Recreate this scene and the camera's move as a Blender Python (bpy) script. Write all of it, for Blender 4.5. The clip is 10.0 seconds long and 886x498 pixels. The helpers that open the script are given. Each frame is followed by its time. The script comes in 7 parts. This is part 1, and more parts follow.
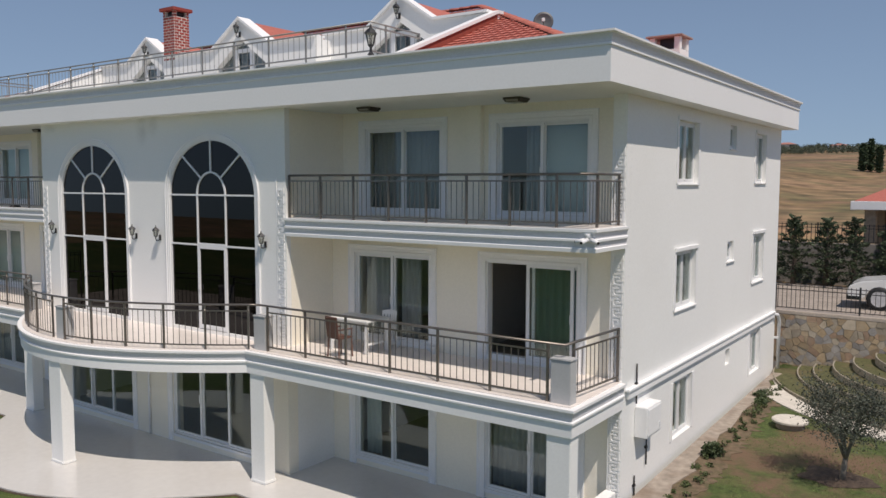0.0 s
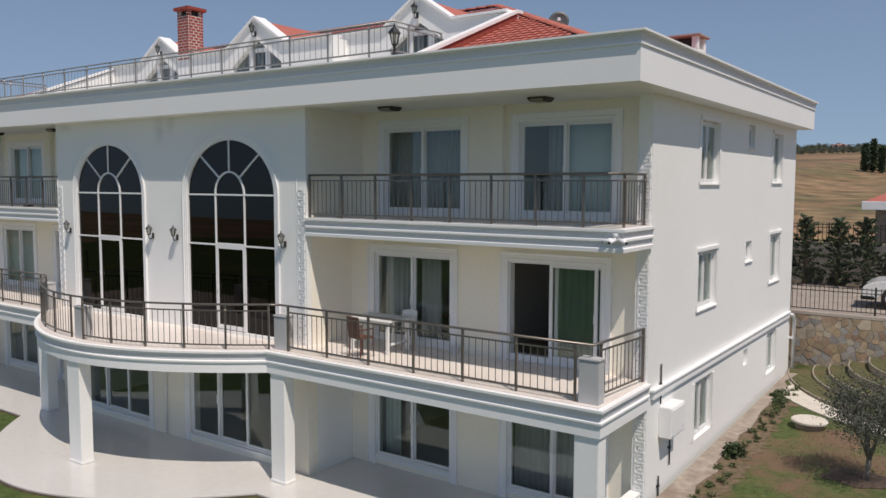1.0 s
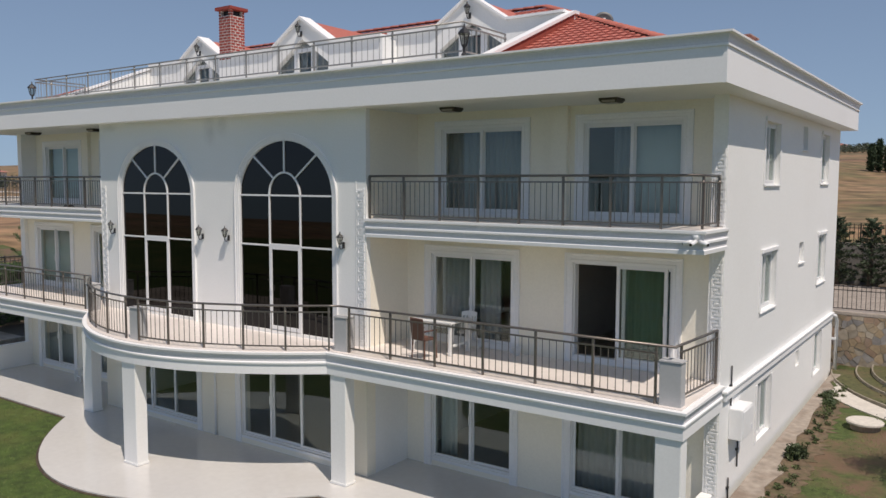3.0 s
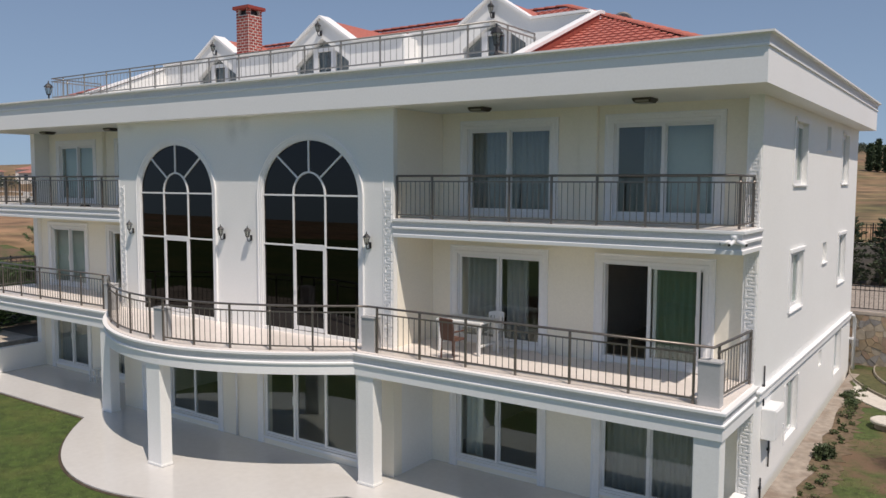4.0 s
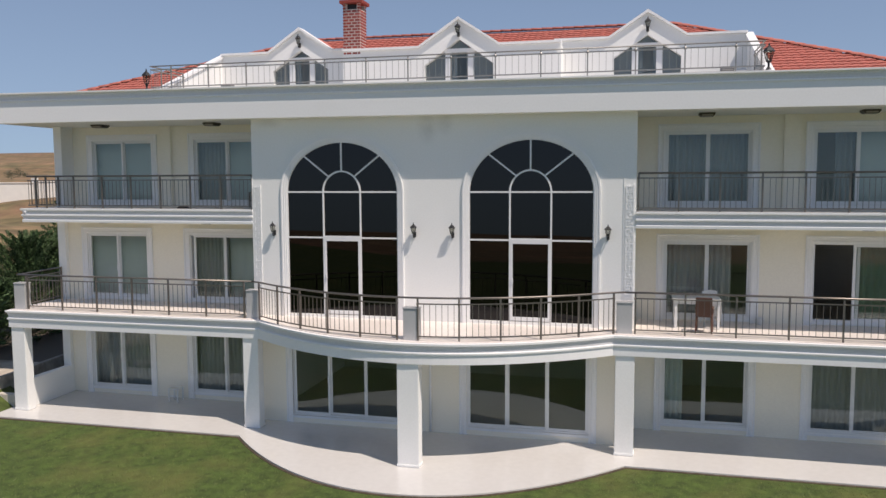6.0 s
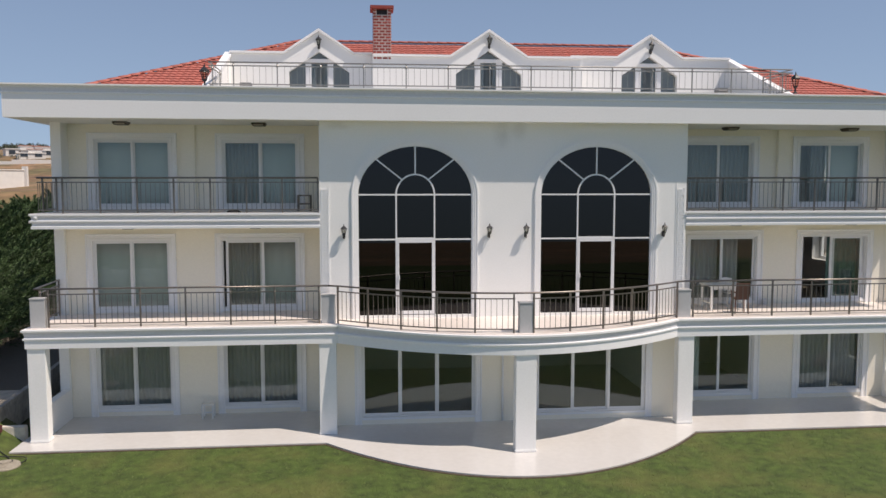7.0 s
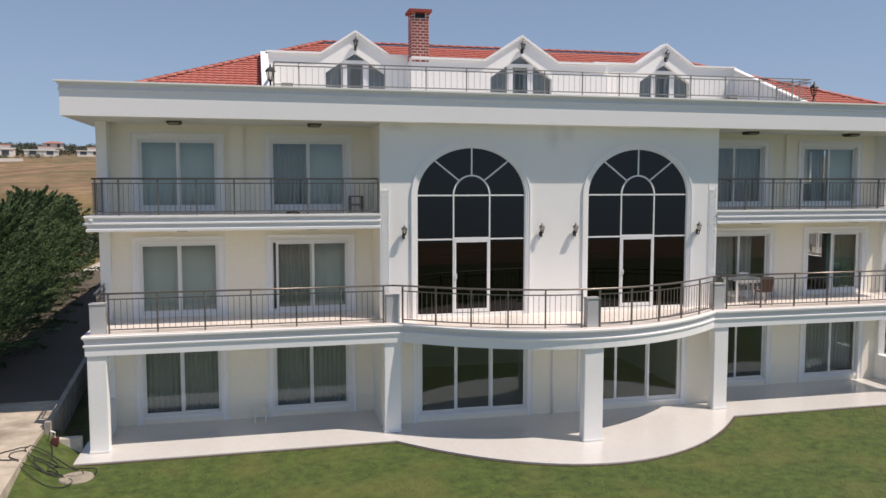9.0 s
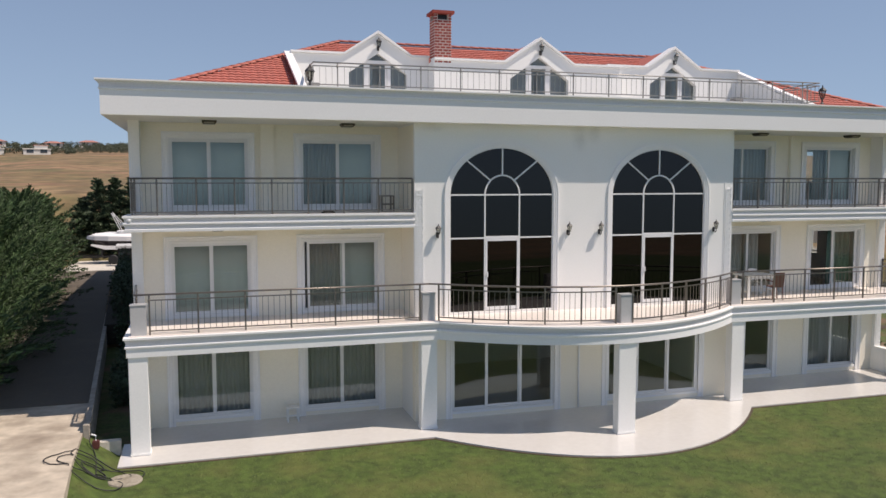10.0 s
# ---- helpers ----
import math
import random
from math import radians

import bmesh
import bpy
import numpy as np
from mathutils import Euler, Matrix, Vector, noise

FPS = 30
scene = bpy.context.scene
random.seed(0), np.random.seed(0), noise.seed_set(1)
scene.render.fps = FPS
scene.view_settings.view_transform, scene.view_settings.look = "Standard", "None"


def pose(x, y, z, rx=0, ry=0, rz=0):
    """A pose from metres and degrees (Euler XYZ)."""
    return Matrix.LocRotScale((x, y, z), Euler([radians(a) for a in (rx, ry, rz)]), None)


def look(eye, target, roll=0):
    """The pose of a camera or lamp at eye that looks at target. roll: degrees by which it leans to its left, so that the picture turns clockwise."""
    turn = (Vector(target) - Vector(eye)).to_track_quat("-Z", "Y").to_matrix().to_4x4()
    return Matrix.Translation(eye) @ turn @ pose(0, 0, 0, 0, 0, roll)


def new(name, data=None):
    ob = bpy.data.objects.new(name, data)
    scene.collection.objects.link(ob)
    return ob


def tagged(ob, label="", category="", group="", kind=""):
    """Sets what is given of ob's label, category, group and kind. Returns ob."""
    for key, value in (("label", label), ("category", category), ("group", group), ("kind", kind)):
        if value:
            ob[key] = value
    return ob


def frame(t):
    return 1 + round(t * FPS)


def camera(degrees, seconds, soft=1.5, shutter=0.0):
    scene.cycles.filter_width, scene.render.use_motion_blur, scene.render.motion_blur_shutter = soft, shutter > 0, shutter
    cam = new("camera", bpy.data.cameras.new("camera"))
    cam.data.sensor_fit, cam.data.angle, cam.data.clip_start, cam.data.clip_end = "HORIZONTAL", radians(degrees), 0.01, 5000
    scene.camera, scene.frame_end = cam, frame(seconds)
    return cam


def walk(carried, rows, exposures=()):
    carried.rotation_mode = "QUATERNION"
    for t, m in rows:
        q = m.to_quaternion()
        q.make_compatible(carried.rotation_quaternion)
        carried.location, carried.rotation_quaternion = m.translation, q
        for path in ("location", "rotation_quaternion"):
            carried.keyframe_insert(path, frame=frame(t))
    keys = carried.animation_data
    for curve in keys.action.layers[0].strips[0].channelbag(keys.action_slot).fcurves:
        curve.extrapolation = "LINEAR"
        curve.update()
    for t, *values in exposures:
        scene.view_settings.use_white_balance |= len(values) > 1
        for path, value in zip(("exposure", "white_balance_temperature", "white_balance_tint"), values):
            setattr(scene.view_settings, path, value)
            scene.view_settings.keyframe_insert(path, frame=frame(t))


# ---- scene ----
cam = camera(58.2, 10.0)
METRES, TILT, LEAN, TURN = 31.0, 0.0, 0.0, 35.3
START = (18.18, -12.42, 6.64)
ROWS = [
    (0.0, 0.0, 0.0, 0.0, 0.01, -4.7, -0.11),
    (0.5, -0.0071, 0.0006, -0.0001, -0.01, -4.7, -0.13),
    (1.0, -0.0153, 0.0011, -0.0002, -0.04, -4.7, -0.14),
    (1.5, -0.025, 0.0012, -0.0001, -0.08, -4.7, -0.15),
    (2.0, -0.0358, 0.0013, 0.0002, -0.13, -4.71, -0.16),
    (2.5, -0.0467, 0.0019, 0.0007, -0.16, -4.73, -0.18),
    (4.0, -0.0834, 0.0043, 0.0009, -0.58, -4.77, -0.22),
    (4.3, -0.0919, 0.0042, 0.0007, -0.71, -4.77, -0.23),
    (4.4, -0.1019, 0.0041, 0.0006, -0.78, -4.766, -0.227),
    (4.5, -0.1202, 0.0052, 0.0005, -1.01, -4.75, -0.24),
    (4.7, -0.1591, 0.007, -0.0004, -1.46, -4.66, -0.27),
    (5.0, -0.2228, 0.0104, -0.0018, -4.15, -4.48, -0.4),
    (5.2, -0.2698, 0.014, -0.0011, -7.35, -4.55, -0.28),
    (5.5, -0.345, 0.0215, -0.001, -12.57, -4.51, -0.3),
    (5.7, -0.3956, 0.0271, 0.0027, -15.72, -4.83, 0.03),
    (6.8, -0.7195, 0.1424, 0.0026, -38.51, -4.88, -0.04),
    (7.0, -0.7519, 0.1676, 0.002, -40.78, -4.83, 0.02),
    (7.1, -0.7586, 0.1712, 0.002, -41.17, -4.83, 0.014),
    (7.5, -0.7802, 0.1882, 0.0017, -42.7, -4.81, 0.01),
    (8.0, -0.8089, 0.2099, 0.0013, -44.61, -4.76, 0.01),
    (8.5, -0.8377, 0.2316, 0.0012, -46.48, -4.77, 0.02),
    (9.0, -0.8657, 0.2559, 0.002, -48.31, -4.76, 0.03),
    (9.5, -0.8928, 0.2806, 0.0027, -50.1, -4.81, 0.04),
    (10.0, -0.9209, 0.3066, 0.0028, -51.94, -4.85, 0.04),
]
walk(cam, [(t, pose(*START, TILT, LEAN, TURN) @ pose(METRES * x, METRES * y, METRES * z, 90 + pitch, roll, yaw)) for t, x, y, z, yaw, pitch, roll in ROWS],
     exposures=[(0.0, 0.07, 6970, 19), (4.5, 0.15, 7030, 20), (5.5, 0.25, 7060, 21), (7.0, 0.35, 7170, 21.5), (10.0, 0.4, 7220, 21.5)])

# ---- light ----
SUN_DIR = Vector((0.5, -0.278, 1.0)).normalized()
world = bpy.data.worlds.new("sky")
scene.world = world
world.use_nodes = True
wn = world.node_tree.nodes
sky = wn.new("ShaderNodeTexSky")
sky.sky_type = 'NISHITA'
sky.sun_disc = False
sky.sun_elevation = math.asin(SUN_DIR.z)
sky.sun_rotation = math.atan2(SUN_DIR.x, SUN_DIR.y)
sky.altitude = 3000
sky.air_density, sky.dust_density, sky.ozone_density = 0.9, 0.4, 1.5
wn["Background"].inputs["Strength"].default_value = 0.222
hold_down = wn.new("ShaderNodeVectorMath")          # compresses the sky's brightness by channel: the bright horizon is held down
hold_down.operation = 'MULTIPLY_ADD'
hold_down.inputs[1].default_value, hold_down.inputs[2].default_value = (0.74, 0.435, 0.258), (1.0, 1.0, 1.0)
thin = wn.new("ShaderNodeVectorMath")
thin.operation = 'DIVIDE'
tint = wn.new("ShaderNodeVectorMath")
tint.operation = 'MULTIPLY'
tint.inputs[1].default_value = (1.03, 1.0, 0.91)
wlink = world.node_tree.links.new
wlink(sky.outputs[0], hold_down.inputs[0])
wlink(sky.outputs[0], thin.inputs[0])
wlink(hold_down.outputs[0], thin.inputs[1])
wlink(thin.outputs[0], tint.inputs[0])
wlink(tint.outputs[0], wn["Background"].inputs[0])
sun = new("sun", bpy.data.lights.new("sun", 'SUN'))
sun.data.energy, sun.data.angle, sun.data.color = 3.15, radians(0.55), (1.0, 0.985, 0.895)
sun.matrix_world = look((40, -25, 80), Vector((40, -25, 80)) - SUN_DIR)
scene.view_settings.exposure = 0.0


# ---- materials ----
def material(name, base, rough=0.6, grain=0.0, grain_size=30.0, stain=0.0, stain_size=0.5, bump=0.0, bump_size=60.0,
             metal=0.0, spec=0.5, dirt=(0.5, 0.45, 0.38), per_object=0.0, per_island=0.0, coat=0.0):
    """A procedural surface: grain and stains at two scales, fine relief, chance shifts from piece to piece."""
    m = bpy.data.materials.new(name)
    m.use_nodes = True
    nt = m.node_tree
    n, link = nt.nodes, nt.links.new
    bsdf = n["Principled BSDF"]
    bsdf.inputs["Roughness"].default_value = rough
    bsdf.inputs["Metallic"].default_value = metal
    bsdf.inputs["Specular IOR Level"].default_value = spec
    bsdf.inputs["Coat Weight"].default_value = coat
    geo = n.new("ShaderNodeNewGeometry")
    rgb = n.new("ShaderNodeRGB")
    rgb.outputs[0].default_value = (*base, 1)
    out = rgb.outputs[0]

    def noise_at(scale, detail=4.0):
        t = n.new("ShaderNodeTexNoise")
        t.inputs["Scale"].default_value = scale
        t.inputs["Detail"].default_value = detail
        link(geo.outputs["Position"], t.inputs["Vector"])
        return t.outputs["Fac"]

    def remap(v, a, b, c, d):
        r = n.new("ShaderNodeMapRange")
        for k, x in zip(("From Min", "From Max", "To Min", "To Max"), (a, b, c, d)):
            r.inputs[k].default_value = x
        link(v, r.inputs["Value"])
        return r.outputs[0]

    def scaled(col, v):
        x = n.new("ShaderNodeVectorMath")
        x.operation = 'SCALE'
        link(col, x.inputs[0])
        link(v, x.inputs["Scale"])
        return x.outputs[0]

    if grain:
        out = scaled(out, remap(noise_at(grain_size), 0.3, 0.7, 1 - grain, 1 + grain))
    if per_object:
        info = n.new("ShaderNodeObjectInfo")
        out = scaled(out, remap(info.outputs["Random"], 0, 1, 1 - per_object, 1 + per_object))
    if per_island:
        out = scaled(out, remap(geo.outputs["Random Per Island"], 0, 1, 1 - per_island, 1 + per_island))
    if stain:
        mix = n.new("ShaderNodeMix")
        mix.data_type = 'RGBA'
        link(remap(noise_at(stain_size, 6), 0.48, 0.75, 0, stain), mix.inputs["Factor"])
        link(out, mix.inputs["A"])
        mix.inputs["B"].default_value = (*dirt, 1)
        out = mix.outputs["Result"]
    link(out, bsdf.inputs["Base Color"])
    if bump:
        b = n.new("ShaderNodeBump")
        b.inputs["Strength"].default_value = bump
        b.inputs["Distance"].default_value = 0.01
        link(noise_at(bump_size), b.inputs["Height"])
        link(b.outputs[0], bsdf.inputs["Normal"])
    return m


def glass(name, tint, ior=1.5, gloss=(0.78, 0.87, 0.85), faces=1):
    """A flat pane: clear or tinted to look through, with mirror gloss whose reflections are tinted by gloss."""
    m = bpy.data.materials.new(name)
    m.use_nodes = True
    nt = m.node_tree
    nt.nodes.remove(nt.nodes["Principled BSDF"])
    clear, shine = nt.nodes.new("ShaderNodeBsdfTransparent"), nt.nodes.new("ShaderNodeBsdfGlossy")
    fres, mix = nt.nodes.new("ShaderNodeLayerWeight"), nt.nodes.new("ShaderNodeMixShader")
    power, rise = nt.nodes.new("ShaderNodeMath"), nt.nodes.new("ShaderNodeMapRange")
    clear.inputs[0].default_value = (*tint, 1)
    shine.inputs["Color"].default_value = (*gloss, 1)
    shine.inputs["Roughness"].default_value = 0.01
    fres.inputs["Blend"].default_value = 0.5
    power.operation = 'POWER'
    power.inputs[1].default_value = 5.0
    rise.inputs["To Min"].default_value = faces * ((ior - 1) / (ior + 1)) ** 2
    nt.links.new(fres.outputs["Facing"], power.inputs[0])
    nt.links.new(power.outputs[0], rise.inputs["Value"])
    nt.links.new(rise.outputs[0], mix.inputs[0])
    nt.links.new(clear.outputs[0], mix.inputs[1])
    nt.links.new(shine.outputs[0], mix.inputs[2])
    nt.links.new(mix.outputs[0], nt.nodes["Material Output"].inputs[0])
    return m


# Grey that puts shade into the balcony coves; the trim itself is white.
COVE_SHADE = material("cove_shade_grey", (0.70, 0.69, 0.71), 0.7, 0.04, 20, 0.15, 0.6, 0.15, 90, dirt=(0.5, 0.49, 0.48))
WHITE = material("white_render", (0.89, 0.886, 0.864), 0.8, 0.025, 25, 0.10, 0.35, 0.25, 120, dirt=(0.6, 0.56, 0.5))


def stained_white():
    """The white render with two grey drip marks under the eaves of the bay."""
    m = material("stained_white_render", (0.89, 0.886, 0.864), 0.8, 0.025, 25, 0.10, 0.35, 0.25, 120, dirt=(0.6, 0.56, 0.5))
    nt = m.node_tree
    n, link = nt.nodes, nt.links.new
    bsdf = n["Principled BSDF"]
    base = bsdf.inputs["Base Color"].links[0].from_socket
    geo = n.new("ShaderNodeNewGeometry")
    total = None
    for cx, cz, wx, wz in ((-0.15, 8.05, 0.36, 0.6), (0.32, 8.15, 0.3, 0.45), (-4.6, 8.2, 0.5, 0.16)):
        v = n.new("ShaderNodeVectorMath")
        v.operation = 'MULTIPLY_ADD'
        v.inputs[1].default_value, v.inputs[2].default_value = (1 / wx, 0.0, 1 / wz), (-cx / wx, 0.0, -cz / wz)
        link(geo.outputs["Position"], v.inputs[0])
        l = n.new("ShaderNodeVectorMath")
        l.operation = 'LENGTH'
        link(v.outputs[0], l.inputs[0])
        mr = n.new("ShaderNodeMapRange")
        mr.interpolation_type = 'SMOOTHSTEP'
        mr.inputs["From Min"].default_value, mr.inputs["From Max"].default_value = 0.1, 1.0
        mr.inputs["To Min"].default_value, mr.inputs["To Max"].default_value = 0.38, 0.0
        link(l.outputs["Value"], mr.inputs["Value"])
        if total is None:
            total = mr.outputs[0]
        else:
            add = n.new("ShaderNodeMath")
            link(total, add.inputs[0])
            link(mr.outputs[0], add.inputs[1])
            total = add.outputs[0]
    tex = n.new("ShaderNodeTexNoise")
    tex.inputs["Scale"].default_value, tex.inputs["Detail"].default_value = 5.0, 6.0
    link(geo.outputs["Position"], tex.inputs["Vector"])
    mul = n.new("ShaderNodeMath")
    mul.operation = 'MULTIPLY'
    link(total, mul.inputs[0])
    link(tex.outputs["Fac"], mul.inputs[1])
    mix = n.new("ShaderNodeMix")
    mix.data_type = 'RGBA'
    link(mul.outputs[0], mix.inputs["Factor"])
    link(base, mix.inputs["A"])
    mix.inputs["B"].default_value = (0.34, 0.34, 0.33, 1)
    link(mix.outputs["Result"], bsdf.inputs["Base Color"])
    return m


BAYWHITE = stained_white()
CREAM = material("cream_render", (0.935, 0.878, 0.757), 0.8, 0.025, 25, 0.12, 0.4, 0.25, 120, dirt=(0.74, 0.7, 0.6))
TRIM = material("white_trim", (0.88, 0.875, 0.87), 0.6, 0.02, 20, 0.08, 0.5, 0.1, 90, dirt=(0.6, 0.58, 0.55))
# Grey for the shade painted in the eaves cove, and for the cabinet latch.
GREY = material("shade_and_latch_grey", (0.74, 0.735, 0.755), 0.7, 0.04, 20, 0.15, 0.6, 0.15, 90, dirt=(0.55, 0.54, 0.53))
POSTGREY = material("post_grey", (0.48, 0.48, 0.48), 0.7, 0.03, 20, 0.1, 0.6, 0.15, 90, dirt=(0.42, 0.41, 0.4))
PVC = material("white_frame", (0.82, 0.82, 0.82), 0.35, 0.01, 10)
STEEL = material("bronze_steel", (0.2, 0.178, 0.16), 0.34, 0.1, 40, metal=0.7)
ROOFSTEEL = material("brushed_steel", (0.33, 0.315, 0.29), 0.4, 0.08, 40, metal=0.5)
IRON = material("black_iron", (0.02, 0.02, 0.022), 0.5, 0.1, 60)
TERRACE = material("terrace_tile", (0.655, 0.635, 0.61), 0.16, 0.03, 6, 0.12, 0.7, 0.03, 20, dirt=(0.55, 0.5, 0.44))
BALTILE = material("balcony_tile", (0.81, 0.735, 0.68), 0.4, 0.05, 8, 0.15, 1.2, 0.05, 30, dirt=(0.5, 0.42, 0.36))
ROOM = material("room_paint", (0.5, 0.46, 0.4), 0.85, 0.03, 3)
ROOMFLOOR = material("room_floor", (0.3, 0.25, 0.2), 0.4, 0.1, 6)
ROOF = material("clay_tile", (0.47, 0.142, 0.105), 0.75, 0.12, 14, 0.35, 1.3, 0.3, 70, dirt=(0.37, 0.12, 0.09), per_island=0.1, per_object=0.1)
UNDER = material("roof_underlay", (0.28, 0.06, 0.04), 0.9, 0.1, 8)
BRICK = material("red_brick", (0.32, 0.055, 0.04), 0.85, 0.15, 40, 0.2, 3, 0.3, 90, dirt=(0.3, 0.1, 0.08), per_object=0.2)
MORTAR = material("mortar", (0.72, 0.62, 0.56), 0.9, 0.08, 40, 0.2, 2)
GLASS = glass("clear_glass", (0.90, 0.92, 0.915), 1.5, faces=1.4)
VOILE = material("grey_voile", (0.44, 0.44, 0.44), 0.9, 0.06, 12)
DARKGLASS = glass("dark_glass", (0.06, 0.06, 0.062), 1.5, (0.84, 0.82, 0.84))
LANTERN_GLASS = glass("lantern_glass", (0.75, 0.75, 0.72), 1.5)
SHEER = material("sheer_curtain", (0.57, 0.64, 0.63), 0.9, 0.05, 12)
DRAPE = material("grey_drape", (0.36, 0.37, 0.37), 0.9, 0.06, 12)
GREEN_DRAPE = material("green_drape", (0.15, 0.265, 0.235), 0.85, 0.06, 12)


def field_material():
    """Dry farmland: strips of straw, ploughed earth and olive scrub, with finer tufts."""
    m = material("dry_field", (0.25, 0.17, 0.085), 0.95, 0.2, 0.6, bump=0.5, bump_size=2)
    nt = m.node_tree
    n, link = nt.nodes, nt.links.new
    geo = n.new("ShaderNodeNewGeometry")
    bsdf = n["Principled BSDF"]
    scale = n.new("ShaderNodeVectorMath")
    scale.operation = 'MULTIPLY'
    scale.inputs[1].default_value = (0.016, 0.034, 0.0)
    link(geo.outputs["Position"], scale.inputs[0])
    big = n.new("ShaderNodeTexNoise")
    big.inputs["Scale"].default_value, big.inputs["Detail"].default_value = 1.0, 6.0
    big.inputs["Distortion"].default_value = 0.2
    link(scale.outputs[0], big.inputs["Vector"])
    ramp = n.new("ShaderNodeValToRGB")
    ramp.color_ramp.interpolation = 'EASE'
    el = ramp.color_ramp.elements
    el[0].position, el[0].color = 0.30, (0.14, 0.082, 0.045, 1)
    el[1].position, el[1].color = 0.70, (0.28, 0.165, 0.07, 1)
    for pos, col in ((0.42, (0.25, 0.145, 0.08)), (0.48, (0.2, 0.13, 0.06)), (0.53, (0.26, 0.165, 0.088)), (0.6, (0.3, 0.175, 0.095))):
        e = el.new(pos)
        e.color = (*col, 1)
    link(big.outputs["Fac"], ramp.inputs[0])
    tuft = n.new("ShaderNodeTexNoise")
    tuft.inputs["Scale"].default_value, tuft.inputs["Detail"].default_value = 0.45, 8.0
    link(geo.outputs["Position"], tuft.inputs["Vector"])
    mr = n.new("ShaderNodeMapRange")
    mr.inputs["From Min"].default_value, mr.inputs["From Max"].default_value = 0.3, 0.7
    mr.inputs["To Min"].default_value, mr.inputs["To Max"].default_value = 0.55, 1.4
    link(tuft.outputs["Fac"], mr.inputs["Value"])
    # straggling green-grey scrub between the strips
    scrub = n.new("ShaderNodeTexNoise")
    scrub.inputs["Scale"].default_value, scrub.inputs["Detail"].default_value, scrub.inputs["Roughness"].default_value = 0.09, 10.0, 0.7
    link(geo.outputs["Position"], scrub.inputs["Vector"])
    where = n.new("ShaderNodeMapRange")
    where.inputs["From Min"].default_value, where.inputs["From Max"].default_value = 0.465, 0.6
    where.inputs["To Max"].default_value = 0.7
    link(scrub.outputs["Fac"], where.inputs["Value"])
    grown = n.new("ShaderNodeMix")
    grown.data_type = 'RGBA'
    link(where.outputs[0], grown.inputs["Factor"])
    link(ramp.outputs[0], grown.inputs["A"])
    grown.inputs["B"].default_value = (0.115, 0.11, 0.045, 1)
    out = n.new("ShaderNodeVectorMath")
    out.operation = 'SCALE'
    link(grown.outputs["Result"], out.inputs[0])
    link(mr.outputs[0], out.inputs["Scale"])
    link(out.outputs[0], bsdf.inputs["Base Color"])
    return m


FIELD = field_material()
LAWN = material("lawn", (0.056, 0.09, 0.016), 0.9, 0.38, 4.0, 0.8, 0.55, 0.9, 50, dirt=(0.138, 0.134, 0.037))


def yard_material():
    """Thin turf with straw-coloured gaps and bare reddish earth."""
    m = material("yard_turf", (0.062, 0.088, 0.022), 0.95, 0.35, 9, 0.9, 1.5, 1.0, 24, dirt=(0.135, 0.115, 0.05))
    nt = m.node_tree
    n, link = nt.nodes, nt.links.new
    bsdf = n["Principled BSDF"]
    turf = bsdf.inputs["Base Color"].links[0].from_socket
    geo = n.new("ShaderNodeNewGeometry")
    tex = n.new("ShaderNodeTexNoise")
    tex.inputs["Scale"].default_value, tex.inputs["Detail"].default_value, tex.inputs["Roughness"].default_value = 0.42, 8.0, 0.62
    link(geo.outputs["Position"], tex.inputs["Vector"])
    mr = n.new("ShaderNodeMapRange")
    mr.inputs["From Min"].default_value, mr.inputs["From Max"].default_value = 0.485, 0.59
    link(tex.outputs["Fac"], mr.inputs["Value"])
    mix = n.new("ShaderNodeMix")
    mix.data_type = 'RGBA'
    link(mr.outputs[0], mix.inputs["Factor"])
    link(turf, mix.inputs["A"])
    mix.inputs["B"].default_value = (0.155, 0.096, 0.058, 1)
    link(mix.outputs["Result"], bsdf.inputs["Base Color"])
    return m


YARD = yard_material()
CONCRETE = material("drive_concrete", (0.5, 0.43, 0.345), 0.85, 0.2, 3, 1.0, 0.8, 0.4, 40, dirt=(0.24, 0.19, 0.145))
PAVER = material("paver", (0.42, 0.36, 0.31), 0.85, 0.12, 14, 0.3, 0.8, 0.4, 40, dirt=(0.3, 0.26, 0.22), per_island=0.15)
STONE = material("field_stone", (0.36, 0.28, 0.20), 0.8, 0.15, 8, 0.5, 1.7, 0.5, 30, dirt=(0.30, 0.29, 0.28), per_object=0.3)


# ---- mesh helpers ----
def box(bm, x0, x1, y0, y1, z0, z1):
    v = [bm.verts.new((x, y, z)) for z in (z0, z1) for y in (y0, y1) for x in (x0, x1)]
    for f in ((0, 2, 3, 1), (4, 5, 7, 6), (0, 1, 5, 4), (2, 6, 7, 3), (0, 4, 6, 2), (1, 3, 7, 5)):
        bm.faces.new([v[i] for i in f])
    return bm


def boxes(*dims):
    bm = bmesh.new()
    for d in dims:
        box(bm, *d)
    return bm


def prism(bm, pts, axis, a, b):
    """Extrudes a 2D outline along an axis from a to b."""
    def at(p, w):
        return {'x': (w, *p), 'y': (p[0], w, p[1]), 'z': (*p, w)}[axis]
    lo, hi = [bm.verts.new(at(p, a)) for p in pts], [bm.verts.new(at(p, b)) for p in pts]
    n = len(pts)
    bm.faces.new(lo)
    bm.faces.new(list(reversed(hi)))
    for i in range(n):
        bm.faces.new((lo[i], hi[i], hi[(i + 1) % n], lo[(i + 1) % n]))
    return bm


